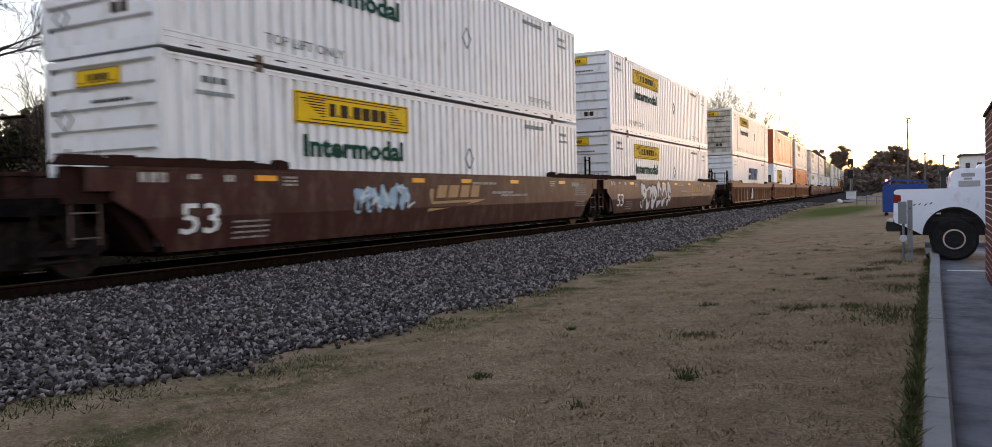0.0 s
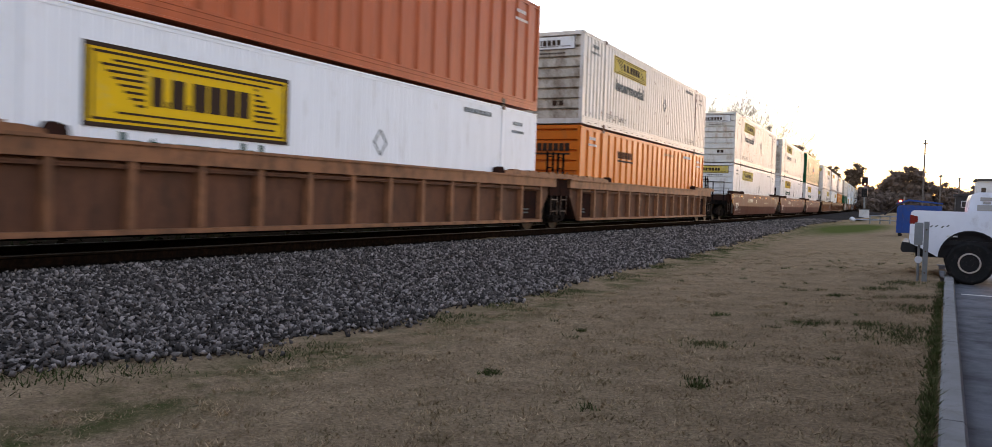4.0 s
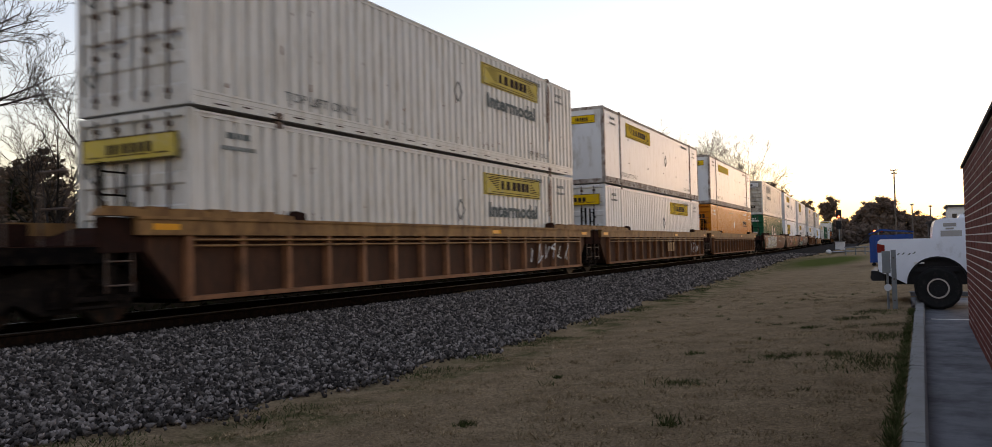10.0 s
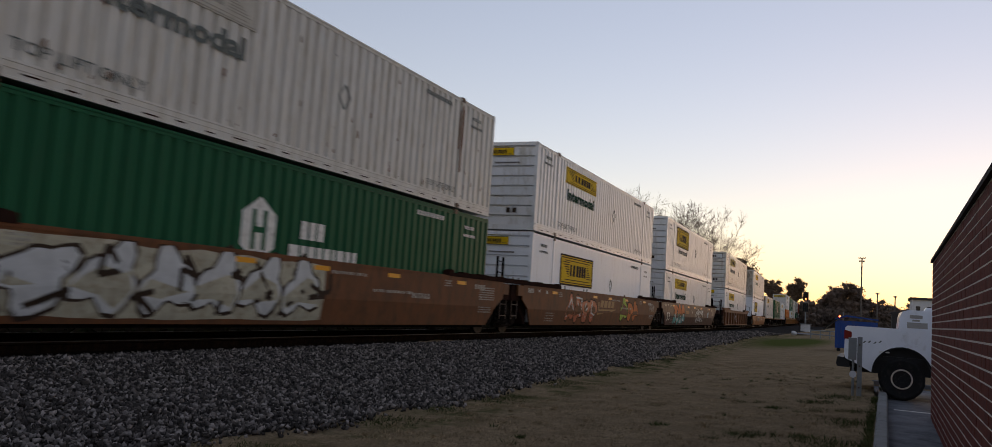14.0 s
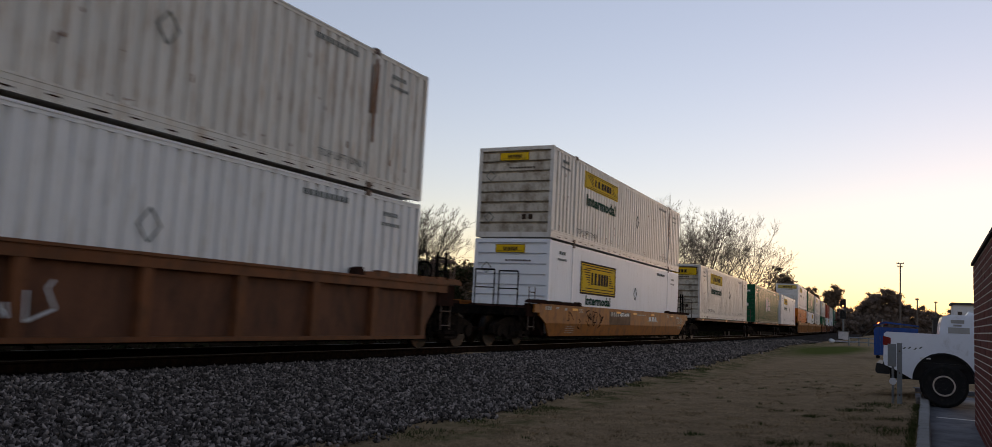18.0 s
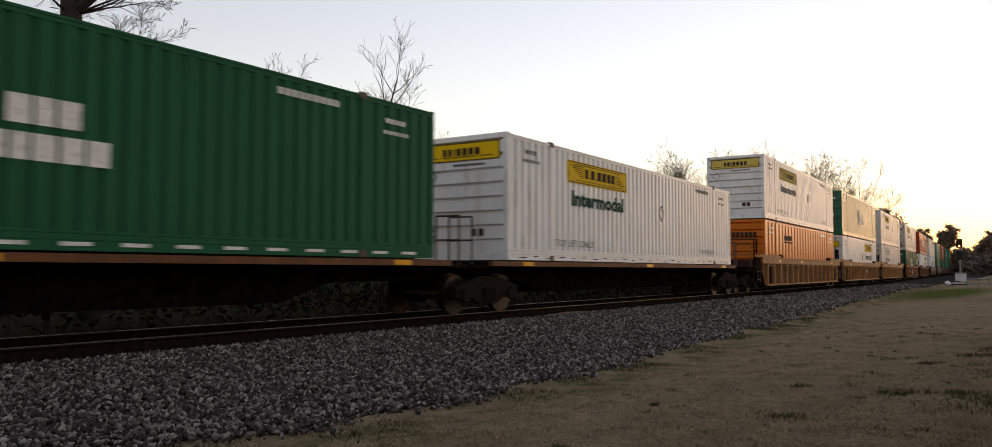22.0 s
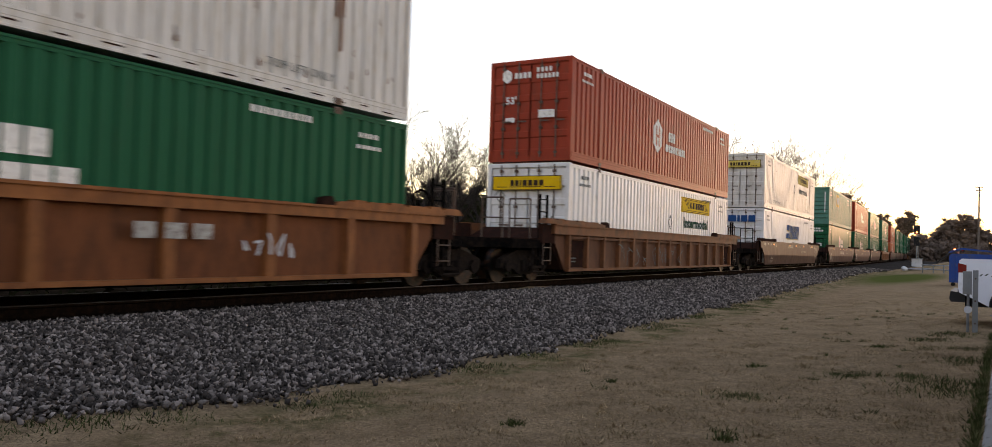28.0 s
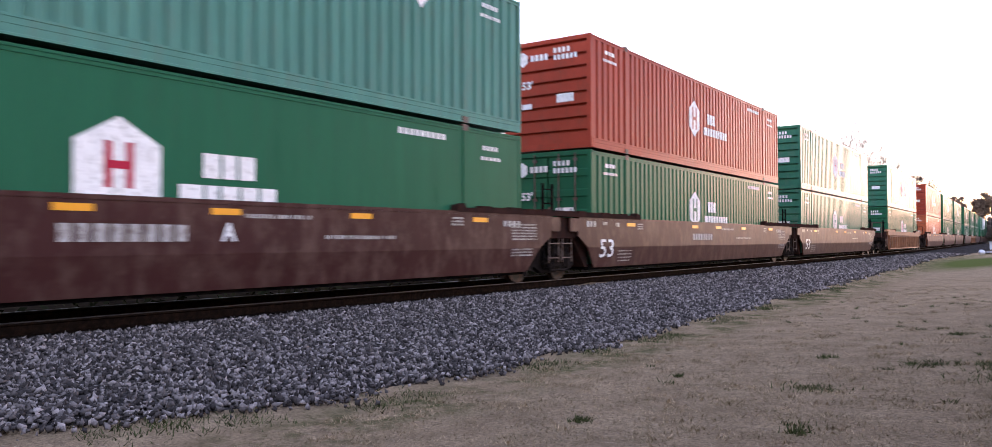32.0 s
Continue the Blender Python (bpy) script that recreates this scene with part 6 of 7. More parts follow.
unit(469.4, box(C, "band", faded=True), box(G, "hub", end="doors"), M_RUSTTAN, "big", (("bars", 3, 10.25, 0.88, 0.32, 0.22), ("stroke", M_SPRAYWHITE, 12.0, 0.6, 5, 0.24, 0.4, 61, 0.02), ("ground", M_RIDGE, 5.95, 0.42, 1.6, 0.66), ("blob", M_SALMON, 6.0, 0.76, 3, 0.5, 0.32, 62, 1), ("blob", M_SPRAYBLUE, 6.0, 0.44, 3, 0.5, 0.34, 63, 2), ("bars", 7, 1.6, 0.85, 0.14, 0.2, M_LETTERGREY), ("bars", 5, 3.1, 0.85, 0.14, 0.2, M_LETTERGREY)), True, True)
unit(492.75, box(RD, "hub_white", end="doors"), box(W, "band", end="doors", far=True), M_DRAB, "ribbed", (("stroke", M_LETTERGREY, 3.2, 0.36, 9, 0.7, 0.7, 64, 0.012),), True, True)
unit(516.3, box(C, "band", end="doors", far=True, faded=True), box(W, "blue_slant", end="doors"), M_BROWN, "smooth", (("bars", 8, 6.0, 1.2, 0.14, 0.18),), True, True)
unit(539.9, box(M_SKYTEAL, "orange_high"), box(G, "hub", "smooth"), M_BROWN, "smooth", (("53",), ("bars", 8, 6.3, 0.95, 0.15, 0.22), ("text", "A", 8.5, 0.95, 0.24, 0.26)), True, False)
unit(559.2, box(RD, "hub_white"), box(G, "hub_white", end="doors"), M_BROWN, "smooth", (("53",), ("bars", 8, 6.3, 0.95, 0.15, 0.2)), False, False)
unit(579.0, box(FG, "hub"), box(FG, "hub_white"), M_BROWN, "smooth", (("53",),), False, True)
unit(602.8, box(FG, "hub"), box(G, "hub"), M_TAN, "ribbed", (), True, True)
unit(626.6, box(RD, "hub_white"), box(S, "hub_white"), M_BROWN, "smooth", (), True, False)
unit(646.2, box(G, "hub"), box(G, "hub"), M_BROWN, "smooth", (), False, False)
unit(665.8, box(FG, "hub"), box(G, "hub"), M_BROWN, "smooth", (), False, True)
unit(689.5, box(G, "hub"), box(FG, "hub"), M_BROWN, "smooth", (), True, False)
unit(709.1, box(FG, "hub"), box(G, "hub"), M_TAN, "ribbed", (), False, False)
unit(728.7, box(G, "hub"), box(G, "hub"), M_BROWN, "smooth", (), False, True)
unit(752.4, box(FG, "hub"), box(G, "hub"), M_BROWN, "smooth", (), True, False)
unit(772, box(W, "faint"), box(G, "hub"), M_BROWN, "smooth", (), False, False)
unit(791.5, box(G, "hub"), box(FG, "hub"), M_BROWN, "smooth", (), False, True)
WAGON_WORDS = {M_RUSTTAN: "rust-orange", M_TAN: "tan", M_BROWN: "brown", M_MAROON: "maroon", M_GOLD: "golden-yellow", M_OCHRE: "ochre", M_DRAB: "weathered rusty-brown"}
MOVERS = []
for u, top, low, paint, kind, marks, lead, trail in UNITS:
    marks = [m if isinstance(m, tuple) else (m,) for m in ((marks,) if isinstance(marks, str) else marks)]
    word = WAGON_WORDS[paint]
    sprayed = any(m[0] in ("blob", "stroke", "scrawl") for m in marks)
    if kind == "spine":
        car = spine_car(paint, "low black spine wagon with a rusty edge sill", lead, trail)
        floors = ((low, 1.16),)
    else:
        car = well_car(paint, kind, marks, lead, trail, f"{word} {'smooth-sided' if kind == 'smooth' else 'ribbed'} well wagon{' with spray-painted shapes' if sprayed else ''}", M_CHORD if kind == "deep" else None)
        floors = ((low, 0.36), (top, 0.36 + TALL + 0.045))
    MOVERS.append((car, u, RAIL))
    for spec, z in floors:
        pa, st, en, lg, fa, fd = spec
        MOVERS.append((container(pa, st, en, lg, fa, fd, box_label(pa, st, en, lg)), u, RAIL + z))


def motions():
    """The train comes on at a steady pace along the bend."""
    for ob, u, z in MOVERS:
        rows = []
        for i in range(17):
            t = 2.0 * i
            y = u + HALF - SPEED * t - GAIN * t * t / 2
            rows.append((t, pose(track_x(y), y, z, 0, 0, math.degrees(track_turn(y)))))
        walk(ob, rows)


# ---- beyond the track: bare trees, evergreens ----
def bare_tree(name, x, y, height, girth, seed, label, spread=0.5, limbs=7, twigs=1.0, upright=0.4, snag=(), bole=0.42, thick=0.42, reach=1.0):
    """Trunk, limbs and fine twigs in tapered tubes. snag: broken stubs as (height share, length, bearing)."""
    r = random.Random(seed)
    z0 = ground_z(x, y) - 0.1
    t = thing(name, label, "tree", pose(x, y, z0), "bare trees behind the track")
    tr, br, tw = Build(), Build(), Build()
    fine = 0.0055 + 0.00005 * max(0, y)

    def grow(a, d, length, rad, depth):
        """A long limb that bends a little, thins, and throws side shoots which spread and turn up."""
        n = (8, 6, 4, 3)[depth]
        p, fan = a, (0.13, 0.16, 0.19, 0.22)[depth]
        turn = r.uniform(0, 2 * math.pi)
        for i in range(n):
            d = (d + Vector((r.uniform(-1, 1), r.uniform(-1, 1), r.uniform(-0.7, 0.7) + 0.3 * upright)) * fan).normalized()
            q = p + d * (length / n)
            w = rad * (1 - 0.78 * i / n)
            r2 = rad * (1 - 0.78 * (i + 1) / n)
            (br if depth < 2 else tw).tube(p, q, max(w, fine), max(r2, fine * 0.8), (6, 4, 3, 3)[depth])
            if depth < 3 and i >= (2, 1, 0)[depth] and r.random() < (0.95, 0.95, 0.9)[depth] * min(1, twigs):
                for _ in range(2 if r.random() < (0.25, 0.35, 0.35)[depth] * twigs else 1):
                    turn += 2.4 + r.uniform(-0.5, 0.5)
                    side = (d.orthogonal().normalized() * math.cos(turn) + d.cross(d.orthogonal().normalized()) * math.sin(turn))
                    e = (d * 0.8 + side * r.uniform(0.5, 0.8) + Vector((0, 0, 0.15))).normalized()
                    grow(q, e, length * r.uniform(0.42, 0.66) * (1 - 0.45 * i / n), r2 * 0.62, depth + 1)
            p = q

    top, p, d = height * bole, Vector((0, 0, 0)), Vector((r.uniform(-0.06, 0.06), r.uniform(-0.06, 0.06), 1)).normalized()
    levels, n = [], 7
    for i in range(n):
        d = (d + Vector((r.uniform(-0.12, 0.12), r.uniform(-0.12, 0.12), 0.1))).normalized()
        q = p + d * (top / n)
        tr.tube(p, q, girth * (1 - 0.5 * i / n), girth * (1 - 0.5 * (i + 1) / n), 10)
        levels.append((q, girth * (1 - 0.5 * (i + 1) / n)))
        p = q
    for i in range(limbs):
        a, w = levels[min(n - 1, 2 + i * (n - 2) // limbs)]
        az = r.uniform(0, 2 * math.pi)
        e = Vector((math.cos(az) * spread, math.sin(az) * spread, upright + r.uniform(0.1, 0.5))).normalized()
        grow(a, e, height * r.uniform(0.46, 0.64) * (1.2 - bole) * reach, w * thick, 0)
    for share, length, az in snag:
        a = levels[min(n - 1, int(share * n))][0]
        e = Vector((math.cos(az) * 0.75, math.sin(az) * 0.75, 0.6)).normalized()
        tr.tube(a, a + e * length, girth * 0.34, girth * 0.24, 7)
    part("trunk", tr.mesh("trunk", M_BARK), t)
    part("branchwork", br.mesh("branchwork", M_BARK), t)
    tagged(part("twig_mass", tw.mesh("twig_mass", M_TWIG), t), kind="stuff")
    return t


def leaf_crown(b, centre, radius, n, size, r, flat=0.8, core=0.0):
    """A crown of many small leaf clumps with an uneven outline and gaps."""
    lobes = []
    for _ in range(30):
        d = Vector((r.gauss(0, 1), r.gauss(0, 1), r.gauss(0, 0.8))).normalized() * radius * r.uniform(0.1, 0.68)
        lobes.append((d, radius * r.uniform(0.20, 0.42)))
    c0 = Vector(centre)
    if core:
        for c, q in lobes:
            k, m = len(b.v), 8
            for j in range(5):
                ph = -1.35 + 2.7 * j / 4
                for i in range(m):
                    a = 2 * math.pi * (i + 0.5 * (j % 2)) / m
                    e = q * core * r.uniform(0.85, 1.1)
                    b.v.append(tuple(c0 + c + Vector((e * math.cos(ph) * math.cos(a), e * math.cos(ph) * math.sin(a), e * math.sin(ph) * flat))))
            for j in range(4):
                for i in range(m):
                    b.f.append((k + j * m + i, k + j * m + (i + 1) % m, k + (j + 1) * m + (i + 1) % m, k + (j + 1) * m + i))
    for _ in range(n):
        c, q = r.choice(lobes)
        v = Vector((r.gauss(0, 1), r.gauss(0, 1), r.gauss(0, 1))) * q * 0.5
        if v.length > 1.15 * q:
            v *= 1.15 * q * r.uniform(0.5, 1.0) / v.length
        p = c0 + c + Vector((v.x, v.y, v.z * flat))
        a, s = r.uniform(0, 6.28), size * r.uniform(0.5, 1.4)
        t = Vector((math.cos(a), math.sin(a), r.uniform(-0.8, 0.8))) * s
        w = t.cross(Vector((r.uniform(-1, 1), r.uniform(-1, 1), r.uniform(0.2, 1)))).normalized() * s * 0.6
        b.quad(tuple(p - t), tuple(p - w), tuple(p + t), tuple(p + w * 0.8))


def leafy_tree(name, x, y, height, crown, mat, seed, label, clumps=900, bole=0.45, lobes=3, grain=0.1, core=0.55):
    r = random.Random(seed)
    z0 = ground_z(x, y) - 0.1
    t = thing(name, label, "tree", pose(x, y, z0), "evergreens and far trees")
    tr, lf = Build(), Build()
    tr.tube((0, 0, 0), (0, 0, height * 0.75), height * 0.022, height * 0.008, 8)
    for i in range(5):
        a = r.uniform(0, 6.28)
        h = height * r.uniform(0.4, 0.7)
        tr.tube((0, 0, h), (math.cos(a) * crown * 0.7, math.sin(a) * crown * 0.7, h + height * 0.12), height * 0.008, height * 0.003, 5)
    for i in range(lobes):
        h = height * (bole + (1 - bole) * (i + 0.5) / lobes)
        w = crown * (1.0 - 0.35 * abs(i - lobes / 2) / lobes)
        leaf_crown(lf, (r.gauss(0, 0.25) * crown, r.gauss(0, 0.25) * crown, h - 0.1 * height / lobes), w, clumps // lobes, crown * grain, r, 0.8, core)
    part("trunk", tr.mesh("trunk", M_BARK), t)
    tagged(part("crown", lf.mesh("crown", mat), t), kind="stuff")
    return t


def plant_trees():
    bare_tree("dead_tree", -20.5, 11.5, 15.5, 0.42, 3, "tall dark dead tree with broken limb behind the track", 1.0, 24, 0.9, 0.1, ((0.6, 1.9, 0.5), (0.9, 1.6, 2.6)), 0.76, 0.15, 0.62)
    bare_tree("bare_tree", -26, 25.2, 11.8, 0.42, 5, "bare broken-topped tree with upright regrowth shoots", 0.95, 12, 1.1, 0.6, ((0.75, 2.4, 1.2), (0.95, 2.6, 2.6), (0.95, 2.0, 0.2)), 0.44, 0.5, 1.0)
    for i, (x, y, h, g) in enumerate(((-26, 17.3, 7.8, 0.16), (-27, 20.8, 10.0, 0.2), (-27, 30.3, 9.4, 0.2), (-26, 35.2, 8.4, 0.18), (-27, 40.0, 8.6, 0.22), (-29, 13.0, 8.5, 0.18), (-22, 51, 10.4, 0.2), (-23, 64, 12.5, 0.24), (-22, 76, 13.9, 0.26), (-22.5, 88, 14.3, 0.26), (-22, 102, 17.6, 0.3), (-23, 118, 16.8, 0.28), (-23.5, 139, 19.8, 0.3), (-30, 47, 8.6, 0.18))):
        bare_tree("bare_tree", x, y, h, g, 20 + i, "leafless grey-brown tree with fine spreading twigs" if h > 9 else "slender leafless young tree behind the track", 0.65, 10, 1.0, 0.6, (), 0.42, 0.5)
    bare_tree("tree_snag", -26, 22.9, 6.2, 0.2, 50, "short dead snag with few twigs", 0.4, 2, 0.3, 0.3, ((0.9, 0.8, 1.0),))
    r = random.Random(8)
    y = -14.0
    while y < 130:
        x = -56 + r.uniform(-4, 4) - 0.05 * max(0, y)
        leafy_tree("evergreen_tree", x, y, r.uniform(5.4, 8.8), r.uniform(2.1, 3.0), M_NEEDLE if r.random() < 0.7 else M_LEAF, int(y * 10) + 700, "dark evergreen tree in the wood behind the line", 1900, 0.0, 4, 0.07, 0.3)
        y += r.uniform(1.3, 2.3)
    y = -12.0
    while y < 120:
        leafy_tree("evergreen_tree", -66 + r.uniform(-3, 3) - 0.05 * max(0, y), y, r.uniform(6.6, 9.4), r.uniform(2.6, 3.4), M_NEEDLE, int(y * 10) + 1900, "dark evergreen tree in the wood behind the line", 1100, 0.0, 3, 0.09, 0.3)
        y += r.uniform(1.8, 2.8)
    leafy_tree("cedar_tree", -24.2, 170, 12.8, 5.0, M_LEAF, 71, "dark brown rounded cedar beside the line", 5000, 0.1, 3, 0.05, 0.0)
    leafy_tree("pine_tree", -43.6, 430, 21.0, 7.4, M_LEAF, 72, "tall rounded dark pine in the distance", 6000, 0.60, 2, 0.05, 0.5)
    leafy_tree("pine_tree", -34.0, 430, 21.2, 7.2, M_LEAF, 73, "tall rounded dark pine in the distance", 6000, 0.60, 2, 0.05, 0.5)
    for i, (x, h, w) in enumerate(((-15.2, 8.0, 3), (-12.4, 11.4, 3), (-9.2, 13.4, 3.4), (-6.2, 13.9, 3.6), (-3.2, 12.6, 3.4), (0.2, 9.4, 3), (3.4, 8.2, 3), (7, 7.6, 3.2), (11, 7.4, 3.4), (16, 8.0, 4), (22, 8.0, 4), (29, 8.5, 4), (37, 8.0, 4), (-18.2, 7.0, 3), (45, 8.5, 5), (55, 9, 5))):
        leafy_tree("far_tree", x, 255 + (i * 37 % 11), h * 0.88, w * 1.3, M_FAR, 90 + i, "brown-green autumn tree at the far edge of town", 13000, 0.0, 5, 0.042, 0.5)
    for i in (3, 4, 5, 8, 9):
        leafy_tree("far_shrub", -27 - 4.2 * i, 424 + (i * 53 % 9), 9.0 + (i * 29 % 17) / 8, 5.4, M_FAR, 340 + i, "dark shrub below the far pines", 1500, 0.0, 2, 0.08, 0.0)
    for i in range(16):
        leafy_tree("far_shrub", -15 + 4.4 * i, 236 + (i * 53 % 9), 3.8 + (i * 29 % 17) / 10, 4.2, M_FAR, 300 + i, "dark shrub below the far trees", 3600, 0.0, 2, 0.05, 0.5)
    # wood far off closes the horizon
    b = Build()
    r = random.Random(77)
    for i in range(2600):
        a = r.uniform(0, 2 * math.pi)
        d = r.uniform(420, 520)
        x, y, h, w = math.sin(a) * d, math.cos(a) * d, r.uniform(5, 13), r.uniform(3, 6)
        if -60 < x < -25 and y > 0:
            h *= 0.6
        if abs(x - track_x(y)) < 8:
            continue
        k = len(b.v)
        for j in range(7):
            q = 2 * math.pi * j / 7
            b.v += [(x + w * 0.7 * math.cos(q), y + w * 0.7 * math.sin(q), -0.5), (x + w * r.uniform(0.6, 1.1) * math.cos(q), y + w * r.uniform(0.6, 1.1) * math.sin(q), h * r.uniform(0.45, 0.7))]
        b.v.append((x, y, h))
        for j in range(7):
            m = (j + 1) % 7
            b.f += [(k + 2 * j, k + 2 * m, k + 2 * m + 1, k + 2 * j + 1), (k + 2 * j + 1, k + 2 * m + 1, k + 14)]
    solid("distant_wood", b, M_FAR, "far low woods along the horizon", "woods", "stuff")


# ---- pickup, dumpster, post and what stands down the line ----
def mk_tyre(b, R=0.39, w=0.27):
    n = 32
    prof = [(0.22, 0.02), (0.34, 0.0), (0.375, 0.02), (R, 0.05), (R, w - 0.05), (0.375, w - 0.02), (0.34, w), (0.22, w - 0.02)]
    for i in range(n):
        a = 2 * math.pi * i / n
        bump = 0.006 if i % 2 else 0.0
        for e, d in prof:
            rr = e + (bump if e >= R else 0)
            b.v.append((rr * math.cos(a), d, rr * math.sin(a)))
    m = len(prof)
    for i in range(n):
        j = (i + 1) % n
        for q in range(m - 1):
            b.f.append((i * m + q, j * m + q, j * m + q + 1, i * m + q + 1))


def mk_rim(b):
    b.disc("y", (0, 0), 0.23, 0.05, 0.12, 28)


def mk_rim_ring(b):
    b.ring("y", (0, 0), 0.185, 0.026, 0.0, 0.05, 32)


def mk_hub(b):
    b.disc("y", (0, 0), 0.055, 0.02, 0.06, 12)


def mk_spoke(b):
    b.prism([(-0.03, 0.06), (0.03, 0.06), (0.035, 0.16), (-0.035, 0.16)], "y", 0.025, 0.06)


def pickup():
    """White pickup parked across the pavement, tail over the turf, bonnet behind the brick wall."""
    Y0, Y1, TAIL = 15.80, 17.75, -0.42
    t = thing("pickup_truck", "white pickup truck with black wheel arches parked tail-out", "pickup truck", pose(0, 0, 0))
    hub = (0.51, 0.392)

    def arch(cx, cz, rad, n=12):
        return [(cx + rad * math.cos(math.pi * i / n), max(0.40, cz + rad * math.sin(math.pi * i / n))) for i in range(n + 1)]

    def side(b):
        out = [(TAIL + 0.02, 0.66), (TAIL, 0.74), (TAIL + 0.01, 1.20), (TAIL + 0.05, 1.235), (1.62, 1.235), (1.62, 0.52), (1.2, 0.50)]
        out += arch(hub[0], 0.44, 0.47)
        out += [(TAIL + 0.20, 0.58)]
        b.prism(out, "y", 0, 0.07)
    for y in (Y0, Y1 - 0.07):
        part("bed_side", shared("bed_side", M_TRUCK, 0, side), t).location = (0, y, 0)
    b = Build().box(TAIL + 0.01, TAIL + 0.06, Y0 + 0.05, Y1 - 0.05, 0.70, 1.20)
    part("tailgate", b.mesh("tailgate", M_TRUCK), t)
    b = Build().box(TAIL, 1.62, Y0 + 0.05, Y1 - 0.05, 0.66, 0.74)
    b.box(1.56, 1.62, Y0 + 0.05, Y1 - 0.05, 0.66, 1.22)
    part("bed_floor", b.mesh("bed_floor", M_BLACKTRIM), t)
    b = Build().prism([(1.64, 0.45), (1.64, 1.25), (1.80, 1.78), (2.1, 1.86), (3.2, 1.84), (3.75, 1.32), (4.9, 1.20), (5.15, 1.05), (5.18, 0.6), (5.0, 0.45), (4.75, 0.45), (4.7, 0.7), (4.45, 0.86), (4.1, 0.86), (3.85, 0.7), (3.8, 0.45)], "y", Y0 + 0.02, Y1 - 0.02)
    cab = part("cab", b.mesh("cab", M_TRUCK), t)
    for y in (Y0 + 0.012, Y1 - 0.012):
        b = Build().prism([(1.95, 1.28), (2.05, 1.74), (3.1, 1.74), (3.55, 1.30)], "y", y - 0.006, y + 0.006)
        part("side_window", b.mesh("side_window", M_GLASS), cab, "dark tinted window")
    for y in (Y0 + 0.10, Y1 - 0.16):
        b = Build().prism([(hub[0] + 0.46 * math.cos(math.pi * i / 14), 0.44 + 0.46 * math.sin(math.pi * i / 14)) for i in range(15)], "y", y, y + 0.06)
        part("wheel_well", b.mesh("wheel_well", M_BLACKTRIM), t, "black wheel well")
    # flared black arch lining and chassis
    b = Build()
    n = 16
    for i in range(n + 1):
        a = math.pi * i / n
        for e in (0.482, 0.455):
            for y in (-0.015, 0.5):
                b.v.append((hub[0] + e * math.cos(a), y, 0.44 + e * math.sin(a)))
    for i in range(n):
        k = 4 * i
        b.f += [(k, k + 4, k + 6, k + 2), (k, k + 1, k + 5, k + 4), (k + 2, k + 6, k + 7, k + 3), (k + 1, k + 3, k + 7, k + 5)]
    arch_me = b.mesh("arch_lining", M_BLACKTRIM)
    part("arch_lining", arch_me, t, "black wheel-arch flare").location = (0, Y0, 0)
    o = part("arch_lining", arch_me, t, "black wheel-arch flare")
    o.location, o.scale = (0, Y1, 0), (1, -1, 1)
    b = Build().box(TAIL + 0.1, 5.0, Y0 + 0.35, Y1 - 0.35, 0.42, 0.62)
    part("chassis", b.mesh("chassis", M_BLACKTRIM), t)
    b = Build().prism([(TAIL - 0.13, 0.55), (TAIL - 0.10, 0.50), (TAIL + 0.10, 0.50), (TAIL + 0.10, 0.66), (TAIL - 0.11, 0.68)], "y", Y0 + 0.04, Y1 - 0.04)
    part("rear_bumper", b.mesh("rear_bumper", M_BLACKTRIM), t, "black rear step bumper")
    for y in (Y0 - 0.006, Y1 - 0.10):
        b = Build().prism([(TAIL - 0.004, 1.00), (TAIL + 0.10, 1.00), (TAIL + 0.12, 1.04), (TAIL + 0.12, 1.13), (TAIL - 0.002, 1.16)], "y", y, y + 0.106)
        part("tail_lamp", b.mesh("tail_lamp", M_LAMP), t, "red tail lamp")
    b = Build()
    for i, (x0, z0) in enumerate(((0.30, 0.95), (0.38, 0.96), (0.47, 0.95), (0.55, 0.97))):
        b.quad((TAIL + x0, Y0 - 0.004, z0), (TAIL + x0 + 0.03, Y0 - 0.004, z0), (TAIL + x0 + 0.06, Y0 - 0.004, z0 + 0.035), (TAIL + x0 + 0.035, Y0 - 0.004, z0 + 0.035))
    part("side_emblem", b.mesh("side_emblem", M_LETTERGREY), t, "grey plain emblem shape")
    b = Build().box(hub[0] - 0.36, hub[0] - 0.20, Y0 - 0.012, Y0 + 0.004, 0.80, 0.825)
    part("marker_lamp", b.mesh("marker_lamp", M_DECAL), t, "pale marker lamp at the wheel arch")
    for cx in (hub[0], 4.27):
        for y, s in ((Y0 + 0.01, 1), (Y1 - 0.01, -1)):
            ty = part("tyre", shared("tyre", M_RUBBER, 0, mk_tyre), t)
            ty.location, ty.scale = (cx, y, 0.367), (0.936, s, 0.936)
            part("rim", shared("rim", M_BLACKTRIM, 0, mk_rim), ty, "black wheel centre")
            part("rim_ring", shared("rim_ring", M_RIM, 0, mk_rim_ring), ty, "bright machined rim ring")
            part("hub_cap", shared("hub_cap", M_BLACKTRIM, 0, mk_hub), ty)
            for i in range(8):
                sp = part("spoke", shared("spoke", M_BLACKTRIM, 0, mk_spoke), ty)
                sp.rotation_euler = (0, math.pi / 4 * i, 0)
    # slanted white cap standing in the bed
    c = thing("bed_cap", "white slant-sided storage cap in the pickup bed", "storage box", pose(0, 0, 0.742))
    b = Build().prism([(0.40, 0.0), (0.47, 0.70), (0.50, 0.80), (0.60, 0.835), (1.45, 0.835), (1.52, 0.80), (1.54, 0.0)], "y", Y0 + 0.12, Y1 - 0.12)
    part("shell", b.mesh("shell", M_TRUCK), c)
